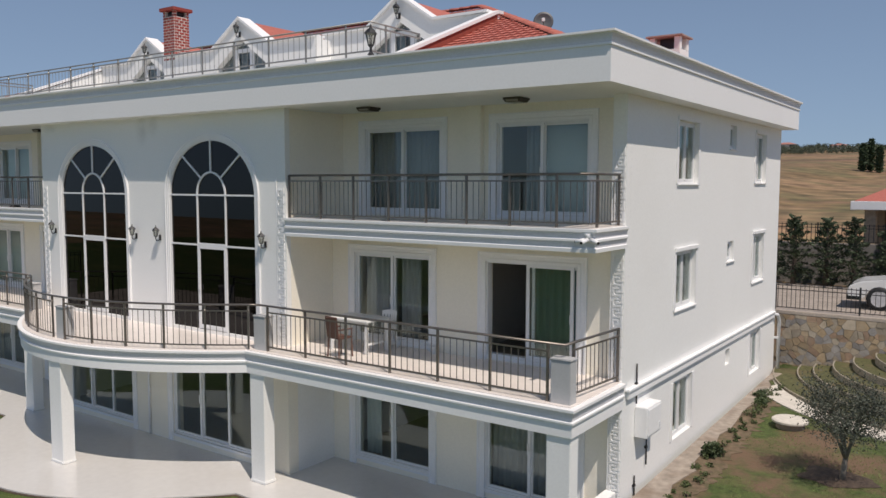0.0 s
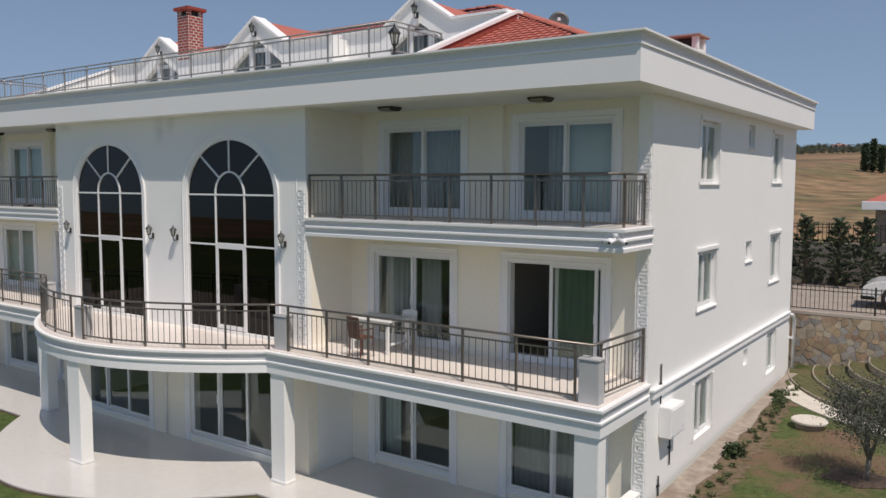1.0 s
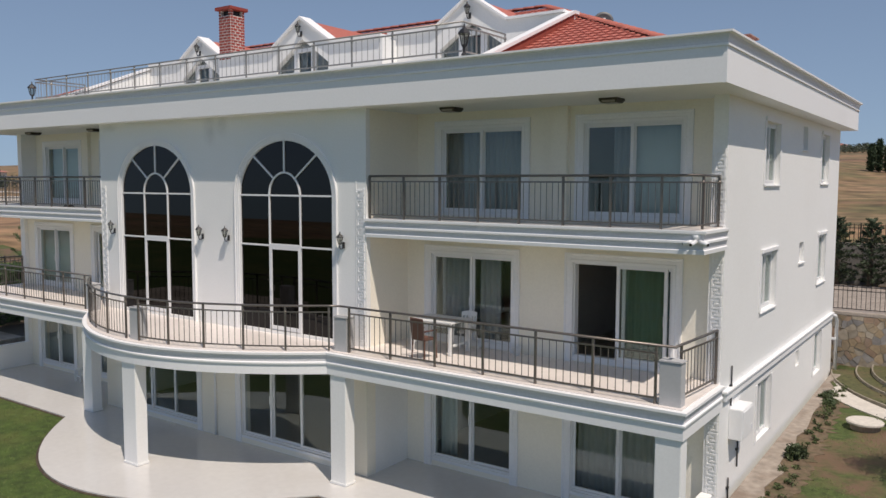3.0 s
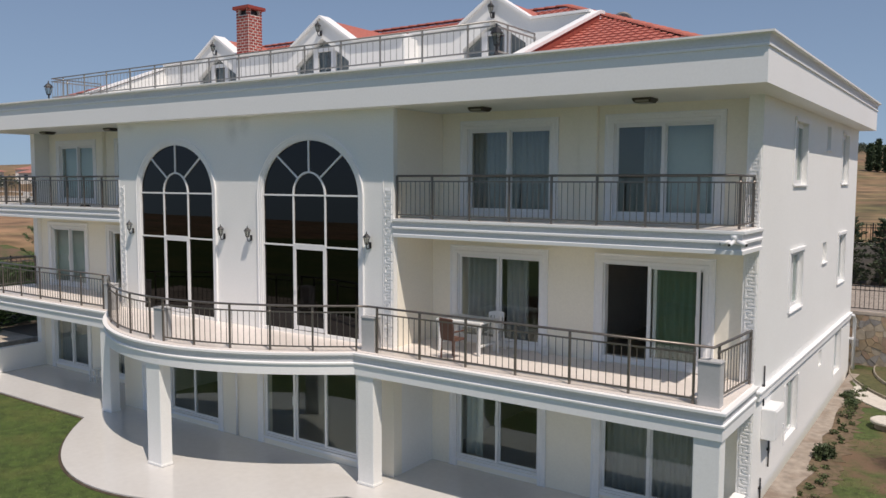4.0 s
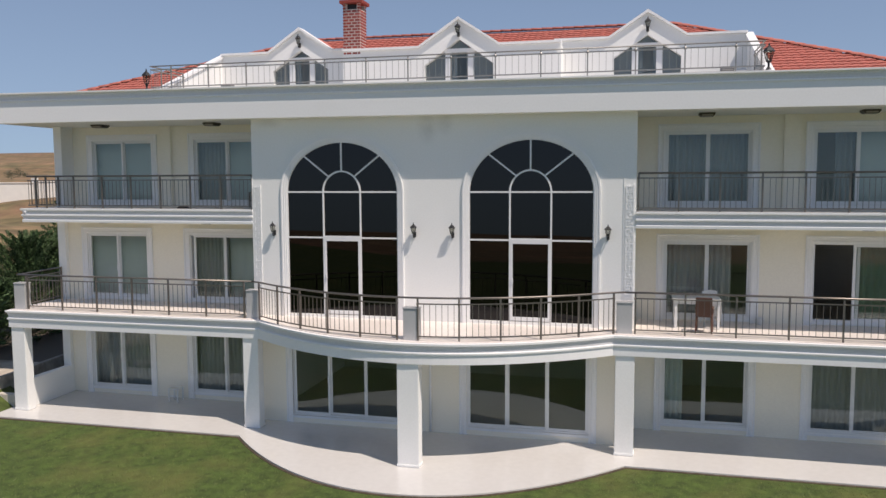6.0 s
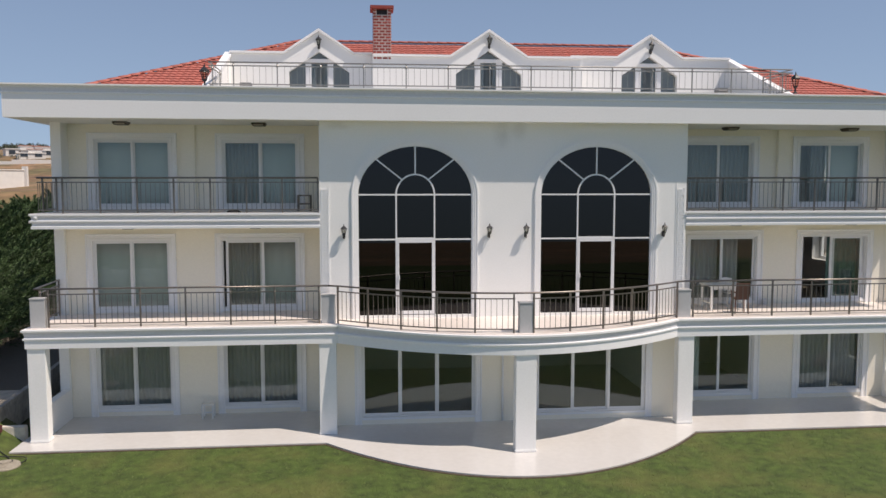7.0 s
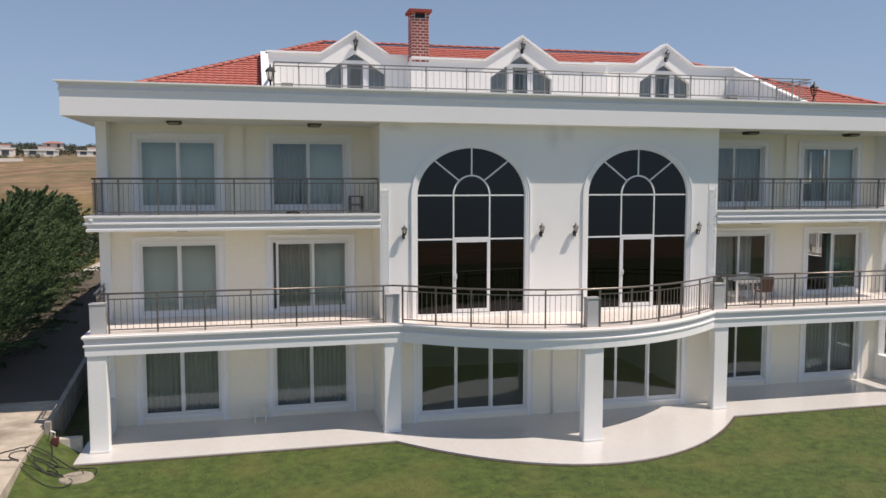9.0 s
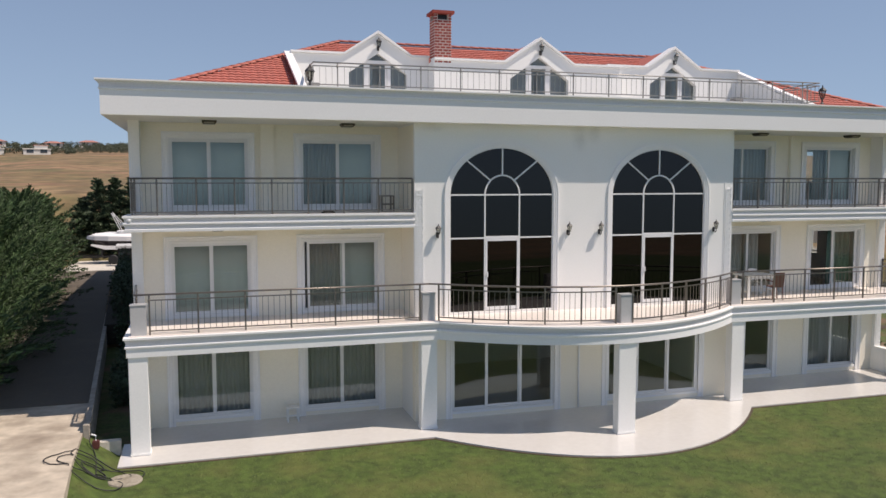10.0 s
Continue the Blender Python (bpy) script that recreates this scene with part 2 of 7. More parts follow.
def sweep(bm, path, profile, closed=False):
    """Runs a closed profile of (outwards, height) along a plan path with mitred corners; outwards is to the right of the way."""
    n = len(path)
    rings = []
    for i, p in enumerate(path):
        p = Vector(p)
        prev = Vector(path[i - 1]) if i or closed else None
        nxt = Vector(path[(i + 1) % n]) if i < n - 1 or closed else None
        d1 = (p - prev).normalized() if prev is not None else (nxt - p).normalized()
        d2 = (nxt - p).normalized() if nxt is not None else d1
        n1, n2 = Vector((d1.y, -d1.x)), Vector((d2.y, -d2.x))
        m = (n1 + n2).normalized()
        m = m / max(0.35, m.dot(n1))
        rings.append([bm.verts.new((p.x + m.x * o, p.y + m.y * o, z)) for o, z in profile])
    k = len(profile)
    for i in range(n if closed else n - 1):
        a, b = rings[i], rings[(i + 1) % n]
        for j in range(k):
            bm.faces.new((a[j], b[j], b[(j + 1) % k], a[(j + 1) % k]))
    if not closed:
        bm.faces.new(list(reversed(rings[0])))
        bm.faces.new(rings[-1])
    return bm


def tube(bm, pts, r, sides=8, taper=1.0):
    """A round bar along 3D points."""
    rings = []
    pts = [Vector(p) for p in pts]
    for i, p in enumerate(pts):
        d = (pts[min(i + 1, len(pts) - 1)] - pts[max(i - 1, 0)]).normalized()
        u = d.orthogonal().normalized()
        if abs(d.z) < 0.9:
            u = Vector((0, 0, 1)).cross(d).normalized()
        w = d.cross(u)
        rr = r * (1 + (taper - 1) * i / max(1, len(pts) - 1))
        rings.append([bm.verts.new(p + (u * math.cos(a) + w * math.sin(a)) * rr) for a in [2 * math.pi * j / sides for j in range(sides)]])
    for a, b in zip(rings, rings[1:]):
        for j in range(sides):
            bm.faces.new((a[j], a[(j + 1) % sides], b[(j + 1) % sides], b[j]))
    bm.faces.new(list(reversed(rings[0])))
    bm.faces.new(rings[-1])
    return bm


def lathe(bm, profile, cx=0, cy=0, sides=16):
    """Turns a profile of (radius, height) about an upright axis."""
    rings = [[bm.verts.new((cx + r * math.cos(2 * math.pi * j / sides), cy + r * math.sin(2 * math.pi * j / sides), z)) for j in range(sides)] for r, z in profile]
    for a, b in zip(rings, rings[1:]):
        for j in range(sides):
            bm.faces.new((a[j], a[(j + 1) % sides], b[(j + 1) % sides], b[j]))
    bm.faces.new(list(reversed(rings[0])))
    bm.faces.new(rings[-1])
    return bm


def mesh_of(name, bm, mat, smooth=False, bevel=0.0):
    if bevel:
        bmesh.ops.bevel(bm, geom=bm.edges[:], offset=bevel, segments=2, affect='EDGES', clamp_overlap=True)
    bmesh.ops.recalc_face_normals(bm, faces=bm.faces[:])
    me = bpy.data.meshes.new(name)
    bm.to_mesh(me)
    bm.free()
    if smooth:
        me.polygons.foreach_set("use_smooth", [True] * len(me.polygons))
    for m in (mat if isinstance(mat, (list, tuple)) else [mat]):
        me.materials.append(m)
    return me


def thing(name, label, category="", group="", kind="", at=(0, 0, 0)):
    ob = new(name)
    ob.location = at
    return tagged(ob, label, category, group, kind)


def part(name, bm, mat, parent, label="", smooth=False, bevel=0.0):
    """One mesh part under a thing or part; its coordinates are the parent's own."""
    ob = new(name, mesh_of(name, bm, mat, smooth, bevel))
    ob.parent = parent
    return tagged(ob, label)


def shared(name, me, parent, m):
    """A further part on a mesh that others use too."""
    ob = new(name, me)
    ob.parent = parent
    ob.matrix_basis = m
    return ob


def solid(name, bm, mat, label, category="", kind="structure", bevel=0.0, smooth=False, group=""):
    if category == "wall" and not bevel:
        bmesh.ops.remove_doubles(bm, verts=bm.verts[:], dist=0.0005)
    ob = new(name, mesh_of(name, bm, mat, smooth, bevel))
    return tagged(ob, label, category, group, kind)


# ---- plan of the house: bay front at y = 0, terrace at z = 0, middle at x = 0 ----
BAY, WING, BACK = 5.1, 12.5, 13.0          # half widths, rear wall
Y0, Y2 = 1.5, 1.9                          # wing walls below, and on the top storey
F1, F2, SOFFIT = 2.97, 5.88, 8.3          # floors of the upper storeys, underside of the eaves
EAVE_X, EAVE_Y, EAVE_B, EAVE_TOP = 12.95, -0.45, 13.45, 9.125
BEAM = -0.75
WALLTOP = SOFFIT + 0.1                     # walls run up into the eaves


def bulge(x, crown, k):
    return crown + k * x * x


def bay_path(front, crown, k, x_end, n=28):
    """Front edge from the left side of the house to the right, with the bulge before the bay."""
    xm = math.sqrt((front - crown) / k)
    mid = [(xm * (2 * i / n - 1), bulge(xm * (2 * i / n - 1), crown, k)) for i in range(n + 1)]
    return [(-x_end, front), *mid, (x_end, front)]


# ---- ground ----
def smooth_step(a, b, v):
    t = min(1.0, max(0.0, (v - a) / (b - a)))
    return t * t * (3 - 2 * t)


def ground_z(x, y):
    lawn = -0.05
    right = 0.62 + 0.025 * min(max(y, -6), 14)
    left = 0.55 + 0.013 * min(max(y, -8), 36)
    if x >= 0:
        spread = 0.2 if y > -0.9 else 0.2 + (-0.9 - y) * 0.7
        z = lawn + (right - lawn) * smooth_step(12.42, 12.42 + spread, x)
    elif y > 0.2:
        z = -0.15 + (left + 0.1) * (1 - smooth_step(-16.6, -15.6, x))
    else:
        z = lawn + (left - lawn) * (1 - smooth_step(-13.75 - 0.1 * max(0, -2 - y), -12.7, x))
    if y > 14.12:
        rear_r = 2.63 + 0.056 * max(0, y - 23.5)
        rear_l = left + (0.56 * min(max(0, y - 42), 8) + 0.051 * max(0, y - 49)) * (1 - 0.5 * smooth_step(30, 75, -x) * (1 - smooth_step(90, 200, y)))
        z = rear_l + (rear_r - rear_l) * smooth_step(-9, 4, x)
    z += 0.1 * min(max(0, -x - 24), 21.5) * (1 - smooth_step(30, 62, y))
    z += 1.7 * smooth_step(95, 150, math.hypot(x, y)) * smooth_step(60, 100, -x) * (1 - smooth_step(100, 160, y))
    far = min(1.0, max(0.0, (math.hypot(x, y) - 60) / 200))
    z += far * 1.6 * noise.noise(Vector((x / 90, y / 90, 0)))
    if y < -30:                # the land falls away before the house
        z -= 0.075 * (-30 - y)
    return z if y < 330 else z - 0.07 * (y - 330)


def strip_axis(stops):
    out = []
    for a, b, n in stops:
        out += [a + (b - a) * i / n for i in range(n)]
    return out + [stops[-1][1]]


GX = strip_axis([(-1800, -300, 10), (-300, -60, 16), (-60, -20, 14), (-20, -12.4, 18), (-12.4, 12.42, 30),
                 (12.42, 12.62, 2), (12.62, 20, 14), (20, 80, 14), (80, 300, 10), (300, 1800, 10)])
GY = strip_axis([(-1800, -300, 10), (-300, -40, 8), (-40, -6, 12), (-6, 0.18, 14), (0.18, 0.24, 1), (0.24, 14.1, 22), (14.1, 14.16, 1), (14.16, 40, 16), (40, 120, 20), (120, 400, 20), (400, 1800, 8)])
bm = bmesh.new()
grid = [[bm.verts.new((x, y, ground_z(x, y))) for x in GX] for y in GY]
for j in range(len(GY) - 1):
    for i in range(len(GX) - 1):
        f = bm.faces.new((grid[j][i], grid[j][i + 1], grid[j + 1][i + 1], grid[j + 1][i]))
        f.smooth = True
        cx, cy = (GX[i] + GX[i + 1]) / 2, (GY[j] + GY[j + 1]) / 2
        if cy < 14.1 and -40 < cx < 40 and cy > -60:
            f.material_index = 2 if ((cx > 12.5 and cy > -5 + 1.5 * math.sin(cx)) or (cx < -12.5 and cy > 0)) else 1
solid("ground", bm, [FIELD, LAWN, YARD], "ground of green lawn, bare yard soil and dry field", "ground")

# ---- terrace ----
TP = bay_path(-1.42, -4.22, 0.115, 12.75)
bm = bmesh.new()
prism(bm, TP + [(12.75, 0.3), (12.5, 0.3), (12.5, 2.2), (-12.5, 2.2), (-12.5, 0.3), (-12.75, 0.3)], 'z', -0.3, 0.0)
solid("terrace", bm, TERRACE, "glossy cream tiled terrace round the foot of the house", "terrace")


# ---- walls with openings ----
def wall_with_holes(bm, u0, u1, z0, z1, holes, a, b, axis='y'):
    """A wall between u0 and u1 with rectangular holes (u0, u1, z0, z1), from a to b across."""
    us = sorted({u0, u1, *[h[0] for h in holes], *[h[1] for h in holes]})
    for p, q in zip(us, us[1:]):
        cuts = sorted((h[2], h[3]) for h in holes if h[0] <= p and h[1] >= q)
        z = z0
        for c0, c1 in cuts + [(z1, z1)]:
            if c0 > z + 1e-6:
                if axis == 'y':
                    box(bm, p, q, a, b, z, c0)
                else:
                    box(bm, a, b, p, q, z, c0)
            z = c1
    return bm


DOORS_X = ((5.82, 7.97), (9.43, 11.52))
G0, G1 = 0.2, 2.42          # ground storey doors
D1, D1T = F1 + 0.1, 5.05    # first storey doors
D2, D2T = F2 + 0.1, 7.9     # top storey doors
for side, sign in (("right", 1), ("left", -1)):
    xs = [tuple(sorted((sign * a, sign * b))) for a, b in DOORS_X]
    lo, hi = sorted((sign * BAY, sign * (WING - 0.27)))
    for storey, z0, z1, d0, d1, y in (("ground", 0, F1 - 0.01, G0, G1, Y0), ("first", F1, F2 - 0.302, D1, D1T, Y0), ("top", F2 - 0.3, WALLTOP, D2, D2T, Y2)):
        bm = wall_with_holes(bmesh.new(), lo, hi, z0, z1, [(a, b, d0, d1) for a, b in xs], y, y + 0.25)
        solid("wall_wing_%s_%s" % (side, storey), bm, CREAM, "cream rendered wall of the balconies with sliding doors", "wall")
    solid("wall_ledge_" + side, boxes((lo, hi, Y0 + 0.02, Y2 - 0.002, F2 - 0.298, F2 - 0.02)), CREAM, "cream ledge between the storeys of the wing", "wall")
    bm = boxes((sign * 8.9 - 0.19, sign * 8.9 + 0.19, Y2 - 0.12, Y2 + 0.1, F2, WALLTOP))
    solid("pilaster_" + side, bm, CREAM, "cream pilaster between the top balcony doors", "wall", bevel=0.008)
    # corner pier at the outer end of the wing
    x0, x1 = sorted((sign * (WING - 0.27), sign * WING))
    bm = boxes((x0, x1, 1.37, 2.2, -0.1, WALLTOP))
    solid("corner_pier_" + side, bm, WHITE, "white rendered corner pier of the house", "wall")

# bay front with two arched windows over two wide ground doors
ARCH = ((-2.525, 1.575), (2.515, 1.59))
ARCH_RISE = 1.34
SPRING, SILL1 = 6.35, F1 + 0.08
CDOORS = ((-4.02, -0.87), (0.87, 4.02))
bm = wall_with_holes(bmesh.new(), -BAY, BAY, 0, F1 - 0.01, [(a, b, G0, G1) for a, b in CDOORS], 0.0, 0.3)
solid("wall_bay_ground", bm, CREAM, "cream rendered ground storey wall of the bay", "wall")
bm = bmesh.new()
ax = [(c - r, c + r) for c, r in ARCH]
wall_with_holes(bm, -BAY, BAY, F1, SPRING, [(a, b, SILL1, SPRING) for a, b in ax], 0.0, 0.3)
ZT = WALLTOP
prev = -BAY
for c, r in ARCH:
    box(bm, prev, c - r, 0, 0.3, SPRING, ZT)
    rz = ARCH_RISE
    arc = [(c + r * math.cos(math.pi * i / 28), SPRING + rz * math.sin(math.pi * i / 28)) for i in range(29)]
    right = arc[:15]
    left = arc[14:]
    prism(bm, [(c + r, ZT), (c, ZT)] + list(reversed(right)), 'y', 0, 0.3)
    prism(bm, [(c, ZT), (c - r, ZT)] + list(reversed(left)), 'y', 0, 0.3)
    prev = c + r
box(bm, prev, BAY, 0, 0.3, SPRING, ZT)
solid("wall_bay", bm, BAYWHITE, "white rendered bay wall with two tall arched windows", "wall")
for side, sign in (("right", 1), ("left", -1)):
    x0, x1 = sorted((sign * (BAY - 0.01), sign * (BAY + 0.004)))
    solid("wall_return_" + side, boxes((x0, x1, 0.14, Y0 + 0.01, F1, 5.49), (x0, x1, 0.14, Y2 + 0.01, F2, SOFFIT - 0.02)), CREAM, "cream rendered return wall beside the bay", "wall")
for side, sign in (("right", 1), ("left", -1)):
    x0, x1 = sorted((sign * BAY, sign * (BAY - 0.3)))
    solid("wall_bay_side_" + side, boxes((x0, x1, 0.3, 6.0, 0, WALLTOP)), WHITE, "white rendered return wall of the bay", "wall")

# outer side walls and rear wall
SIDE_W = [(4.15, 5.45, 6.65, 7.98), (7.92, 8.48, 7.52, 8.1), (10.4, 11.5, 6.68, 8.02), (4.15, 5.45, 3.95, 5.2), (7.95, 8.5, 4.7, 5.2),
          (10.4, 11.55, 3.92, 5.26), (4.15, 5.42, 1.1, 2.38), (8.05, 8.45, 2.02, 2.42), (10.4, 11.52, 1.3, 2.48)]
bm = bmesh.new()
wall_with_holes(bm, 2.2, BACK, -0.1, WALLTOP, SIDE_W, WING - 0.42, WING, 'x')
solid("wall_side_right", bm, WHITE, "white rendered side wall with deep-set windows", "wall")
solid("wall_side_left", boxes((-WING, -WING + 0.42, 2.2, BACK, -0.1, WALLTOP)), WHITE, "white rendered plain side wall", "wall")
# Unseen block added behind the house; its shadow darkens driveway and hedge.
solid("wall_rear_wing", boxes((-12.42, -11.95, BACK + 0.305, 30.5, -0.1, 10.8), (-4.3, -4.0, BACK + 0.305, 30.5, -0.1, 10.8), (-12.42, -4.0, 30.502, 30.8, -0.1, 10.8), (-11.948, -4.302, BACK + 0.305, 30.5, 10.6, 10.798)), WHITE, "unseen plain white block, added to shade the driveway", "wall")
solid("wall_rear", boxes((-WING, WING, BACK, BACK + 0.3, -0.1, WALLTOP)), WHITE, "white rendered rear wall", "wall")
bm = boxes((WING, WING + 0.07, 1.55, 12.95, 2.6, 2.75))
box(bm, WING, WING + 0.1, 1.5, 13.0, 2.75, 2.8)
solid("string_course", bm, TRIM, "white moulded band along the side wall", "trim", bevel=0.008)

# rooms behind the glass
solid("floor_ground", boxes((-12.08, -4.8, 1.75, 6.0, 0.0, 0.12), (4.8, 12.08, 1.75, 6.0, 0.0, 0.12), (-4.8, 4.8, 0.3, 6.0, 0.0, 0.12)), ROOMFLOOR, "dark floor of the ground storey rooms", "floor")
bm = boxes((-12.08, -4.8, 1.75, 6.0, F1 - 0.3, F1 + 0.02), (4.8, 12.08, 1.75, 6.0, F1 - 0.3, F1 + 0.02), (-4.8, 4.8, 0.3, 6.0, F1 - 0.3, F1 + 0.02))
solid("floor_first", bm, ROOMFLOOR, "dark floor of the first storey rooms", "floor")
bm = boxes((-12.08, -5.1, 2.15, 6.0, F2 - 0.3, F2 + 0.02), (5.1, 12.08, 2.15, 6.0, F2 - 0.3, F2 + 0.02))
solid("floor_second", bm, ROOMFLOOR, "dark floor of the top storey rooms", "floor")
solid("wall_inner", boxes((-12.08, 12.08, 6.0, 6.2, 0, SOFFIT), (8.6, 8.75, 1.75, 6, 0.12, F2 - 0.3), (-8.75, -8.6, 1.75, 6, 0.12, F2 - 0.3),
                          (8.6, 8.75, 2.15, 6, F2, SOFFIT), (-8.75, -8.6, 2.15, 6, F2, SOFFIT)), ROOM, "beige inner walls of the rooms", "wall")

# ---- first storey balcony slab with its moulded edge ----
BP = [(-WING, 1.37)] + bay_path(BEAM, -2.66, 0.09, WING) + [(WING, 1.37)]
LIP = [(0.03, 2.46), (0.03, 2.67), (0.055, 2.68), (0.062, 2.70), (0.062, 2.73), (0.03, 2.745), (0.034, 2.80), (0.05, 2.86), (0.072, 2.90), (0.09, 2.905), (0.09, 2.95), (-0.3, 2.95), (-0.3, 2.46)]
inner = [(-WING + 0.3, 1.5)] + bay_path(BEAM + 0.3, -2.36, 0.09, WING - 0.3) + [(WING - 0.3, 1.5)]
bm = prism(bmesh.new(), inner, 'z', 2.62, 2.944)
solid("balcony_slab_first", bm, WHITE, "white balcony slab of the first storey", "balcony")


def moulding(name, path, profile, bands, label, cove=COVE_SHADE):
    """A swept edge whose cove faces have shade painted as grey and whose fillets are white."""
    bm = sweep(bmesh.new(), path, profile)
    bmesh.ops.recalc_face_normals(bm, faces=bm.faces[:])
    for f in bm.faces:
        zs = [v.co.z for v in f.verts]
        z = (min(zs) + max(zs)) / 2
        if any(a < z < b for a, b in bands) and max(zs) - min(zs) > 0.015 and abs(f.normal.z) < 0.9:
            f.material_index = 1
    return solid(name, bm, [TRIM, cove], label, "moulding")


moulding("balcony_edge_first", BP, LIP, [(2.74, 2.90)], "white moulded balcony edge, shade painted grey in its cove")
FP = [(-WING + 0.02, 1.5)] + bay_path(BEAM + 0.02, -2.64, 0.09, WING - 0.02) + [(WING - 0.02, 1.5), (BAY, 1.5), (BAY, 0), (-BAY, 0), (-BAY, 1.5)]
bm = prism(bmesh.new(), FP, 'z', 2.951, F1)
solid("balcony_floor_first", bm, BALTILE, "pinkish beige tiled balcony floor", "floor")

# top storey balconies
LIP2 = [(0.088, 5.47), (0.092, 5.535), (0.065, 5.55), (0.07, 5.60), (0.085, 5.65), (0.108, 5.66), (0.108, 5.695), (0.075, 5.71), (0.08, 5.76), (0.1, 5.81), (0.125, 5.825), (0.125, 5.87),
        (-0.25, 5.87), (-0.25, 5.47)]
for side, sign in (("right", 1), ("left", -1)):
    path = [(BAY, 0.06), (WING - 0.04, 0.06), (WING - 0.04, 1.37)] if sign > 0 else [(-WING + 0.04, 1.37), (-WING + 0.04, 0.06), (-BAY, 0.06)]
    moulding("balcony_edge_top_" + side, path, LIP2, [(5.55, 5.65), (5.71, 5.82)], "white moulded balcony edge, shade painted grey in its coves")
    x0, x1 = sorted((sign * BAY, sign * (WING - 0.3)))
    solid("balcony_slab_top_" + side, boxes((x0, x1, 0.3, 1.52, 5.5, 5.862)), CREAM, "cream balcony slab of the top storey", "balcony")
    x0, x1 = sorted((sign * BAY, sign * (WING - 0.05)))
    solid("balcony_floor_top_" + side, boxes((x0, x1, 0.1, 1.9, 5.871, F2)), BALTILE, "beige tiled floor of the top balcony", "floor")

# ---- columns ----
col = None
for cx, cy in ((0.04, -2.42), (4.9, -0.52), (-4.9, -0.52), (12.27, -0.52), (-12.27, -0.52)):
    hw = 0.26 if abs(cx) < 1 else 0.225
    bm = boxes((-hw, hw, -0.225, 0.075, 0.0, 2.62))
    box(bm, -hw - 0.015, hw + 0.015, -0.24, 0.09, 0.0, 0.07)
    c = solid("column", bm, WHITE, "square white rendered column under the balcony", "column", kind="", bevel=0.012, group="terrace columns")
    c.location = (cx, cy, 0)

# low wing walls that close the terrace ends
for side, sign in (("right", 1), ("left", -1)):
    x0, x1 = sorted((sign * 12.2, sign * 12.42))
    solid("parapet_end_" + side, boxes((x0, x1, -0.3, 1.37, 0, 0.85)), WHITE, "low white wall at the end of the terrace", "wall", bevel=0.01)

# ---- eaves ----
EP = [(-EAVE_X, EAVE_B), (-EAVE_X, EAVE_Y), (EAVE_X, EAVE_Y), (EAVE_X, EAVE_B)]
EPROF = [(0, SOFFIT), (0, 8.88), (0.02, 8.886), (0.028, 8.89), (0.028, 8.92), (0.01, 8.93), (0.01, 8.98), (0.02, 9.03), (0.045, 9.075), (0.085, 9.085), (0.1, 9.09), (0.1, EAVE_TOP), (-0.3, EAVE_TOP), (-0.3, SOFFIT)]
moulding("eaves_cornice", EP + [], EPROF, [(8.925, 9.09)], "white eaves fascia and moulded cornice, shade painted grey in its cove", GREY)
solid("eaves_soffit", boxes((-EAVE_X + 0.3, EAVE_X - 0.3, EAVE_Y + 0.3, EAVE_B - 0.01, SOFFIT + 0.003, 9.0)), TRIM, "white underside of the eaves", "ceiling")
for name in ("eaves_cornice", "eaves_soffit"):          # the eaves sink a little towards the right
    for v in bpy.data.objects[name].data.vertices:
        v.co.z -= (0.0025 + 0.0017 * (v.co.z - SOFFIT) / (EAVE_TOP - SOFFIT)) * v.co.x

# ---- roof ----
RX, RY0, RY1, RIDGE_Y, RIDGE_Z, ROOF_Z = 12.35, 0.2, 12.7, 6.45, 11.46, 8.9
RUN = RIDGE_Y - RY0
RIDGE_X = RX - RUN
CUT_X, CUT_Y = 8.0, 3.8
def roof_z(x, y):
    d = min(y - RY0, RY1 - y, RX - abs(x))
    return ROOF_Z + (RIDGE_Z - ROOF_Z) * d / RUN
roof = thing("roof", "hipped roof of red clay tiles with a terrace cut in", "roof", kind="structure")
bm = bmesh.new()
def poly(pts):
    bm.faces.new([bm.verts.new((x, y, roof_z(x, y) if z is None else z)) for x, y, z in pts])
poly([(-RX, RY0, None), (-CUT_X, RY0, None), (-CUT_X, CUT_Y + 0.42, None), (CUT_X, CUT_Y + 0.42, None), (CUT_X, RY0, None), (RX, RY0, None), (RIDGE_X, RIDGE_Y, None), (-RIDGE_X, RIDGE_Y, None)])
poly([(RX, RY0, None), (RX, RY1, None), (RIDGE_X, RIDGE_Y, None)])
poly([(-RX, RY1, None), (-RX, RY0, None), (-RIDGE_X, RIDGE_Y, None)])
poly([(RX, RY1, None), (-RX, RY1, None), (-RIDGE_X, RIDGE_Y, None), (RIDGE_X, RIDGE_Y, None)])
part("roof_deck", bm, UNDER, roof)
solid("roof_terrace", boxes((-7.98, 7.98, EAVE_Y + 0.3, 3.9, 9.0, 9.16)), TERRACE, "pale roof terrace floor behind the cornice", "floor")

# attic front: three gabled dormers and the sloping cheek walls of the cut
ATTIC_Z, A_TOP, GABLE = 9.16, 10.66, 0.64


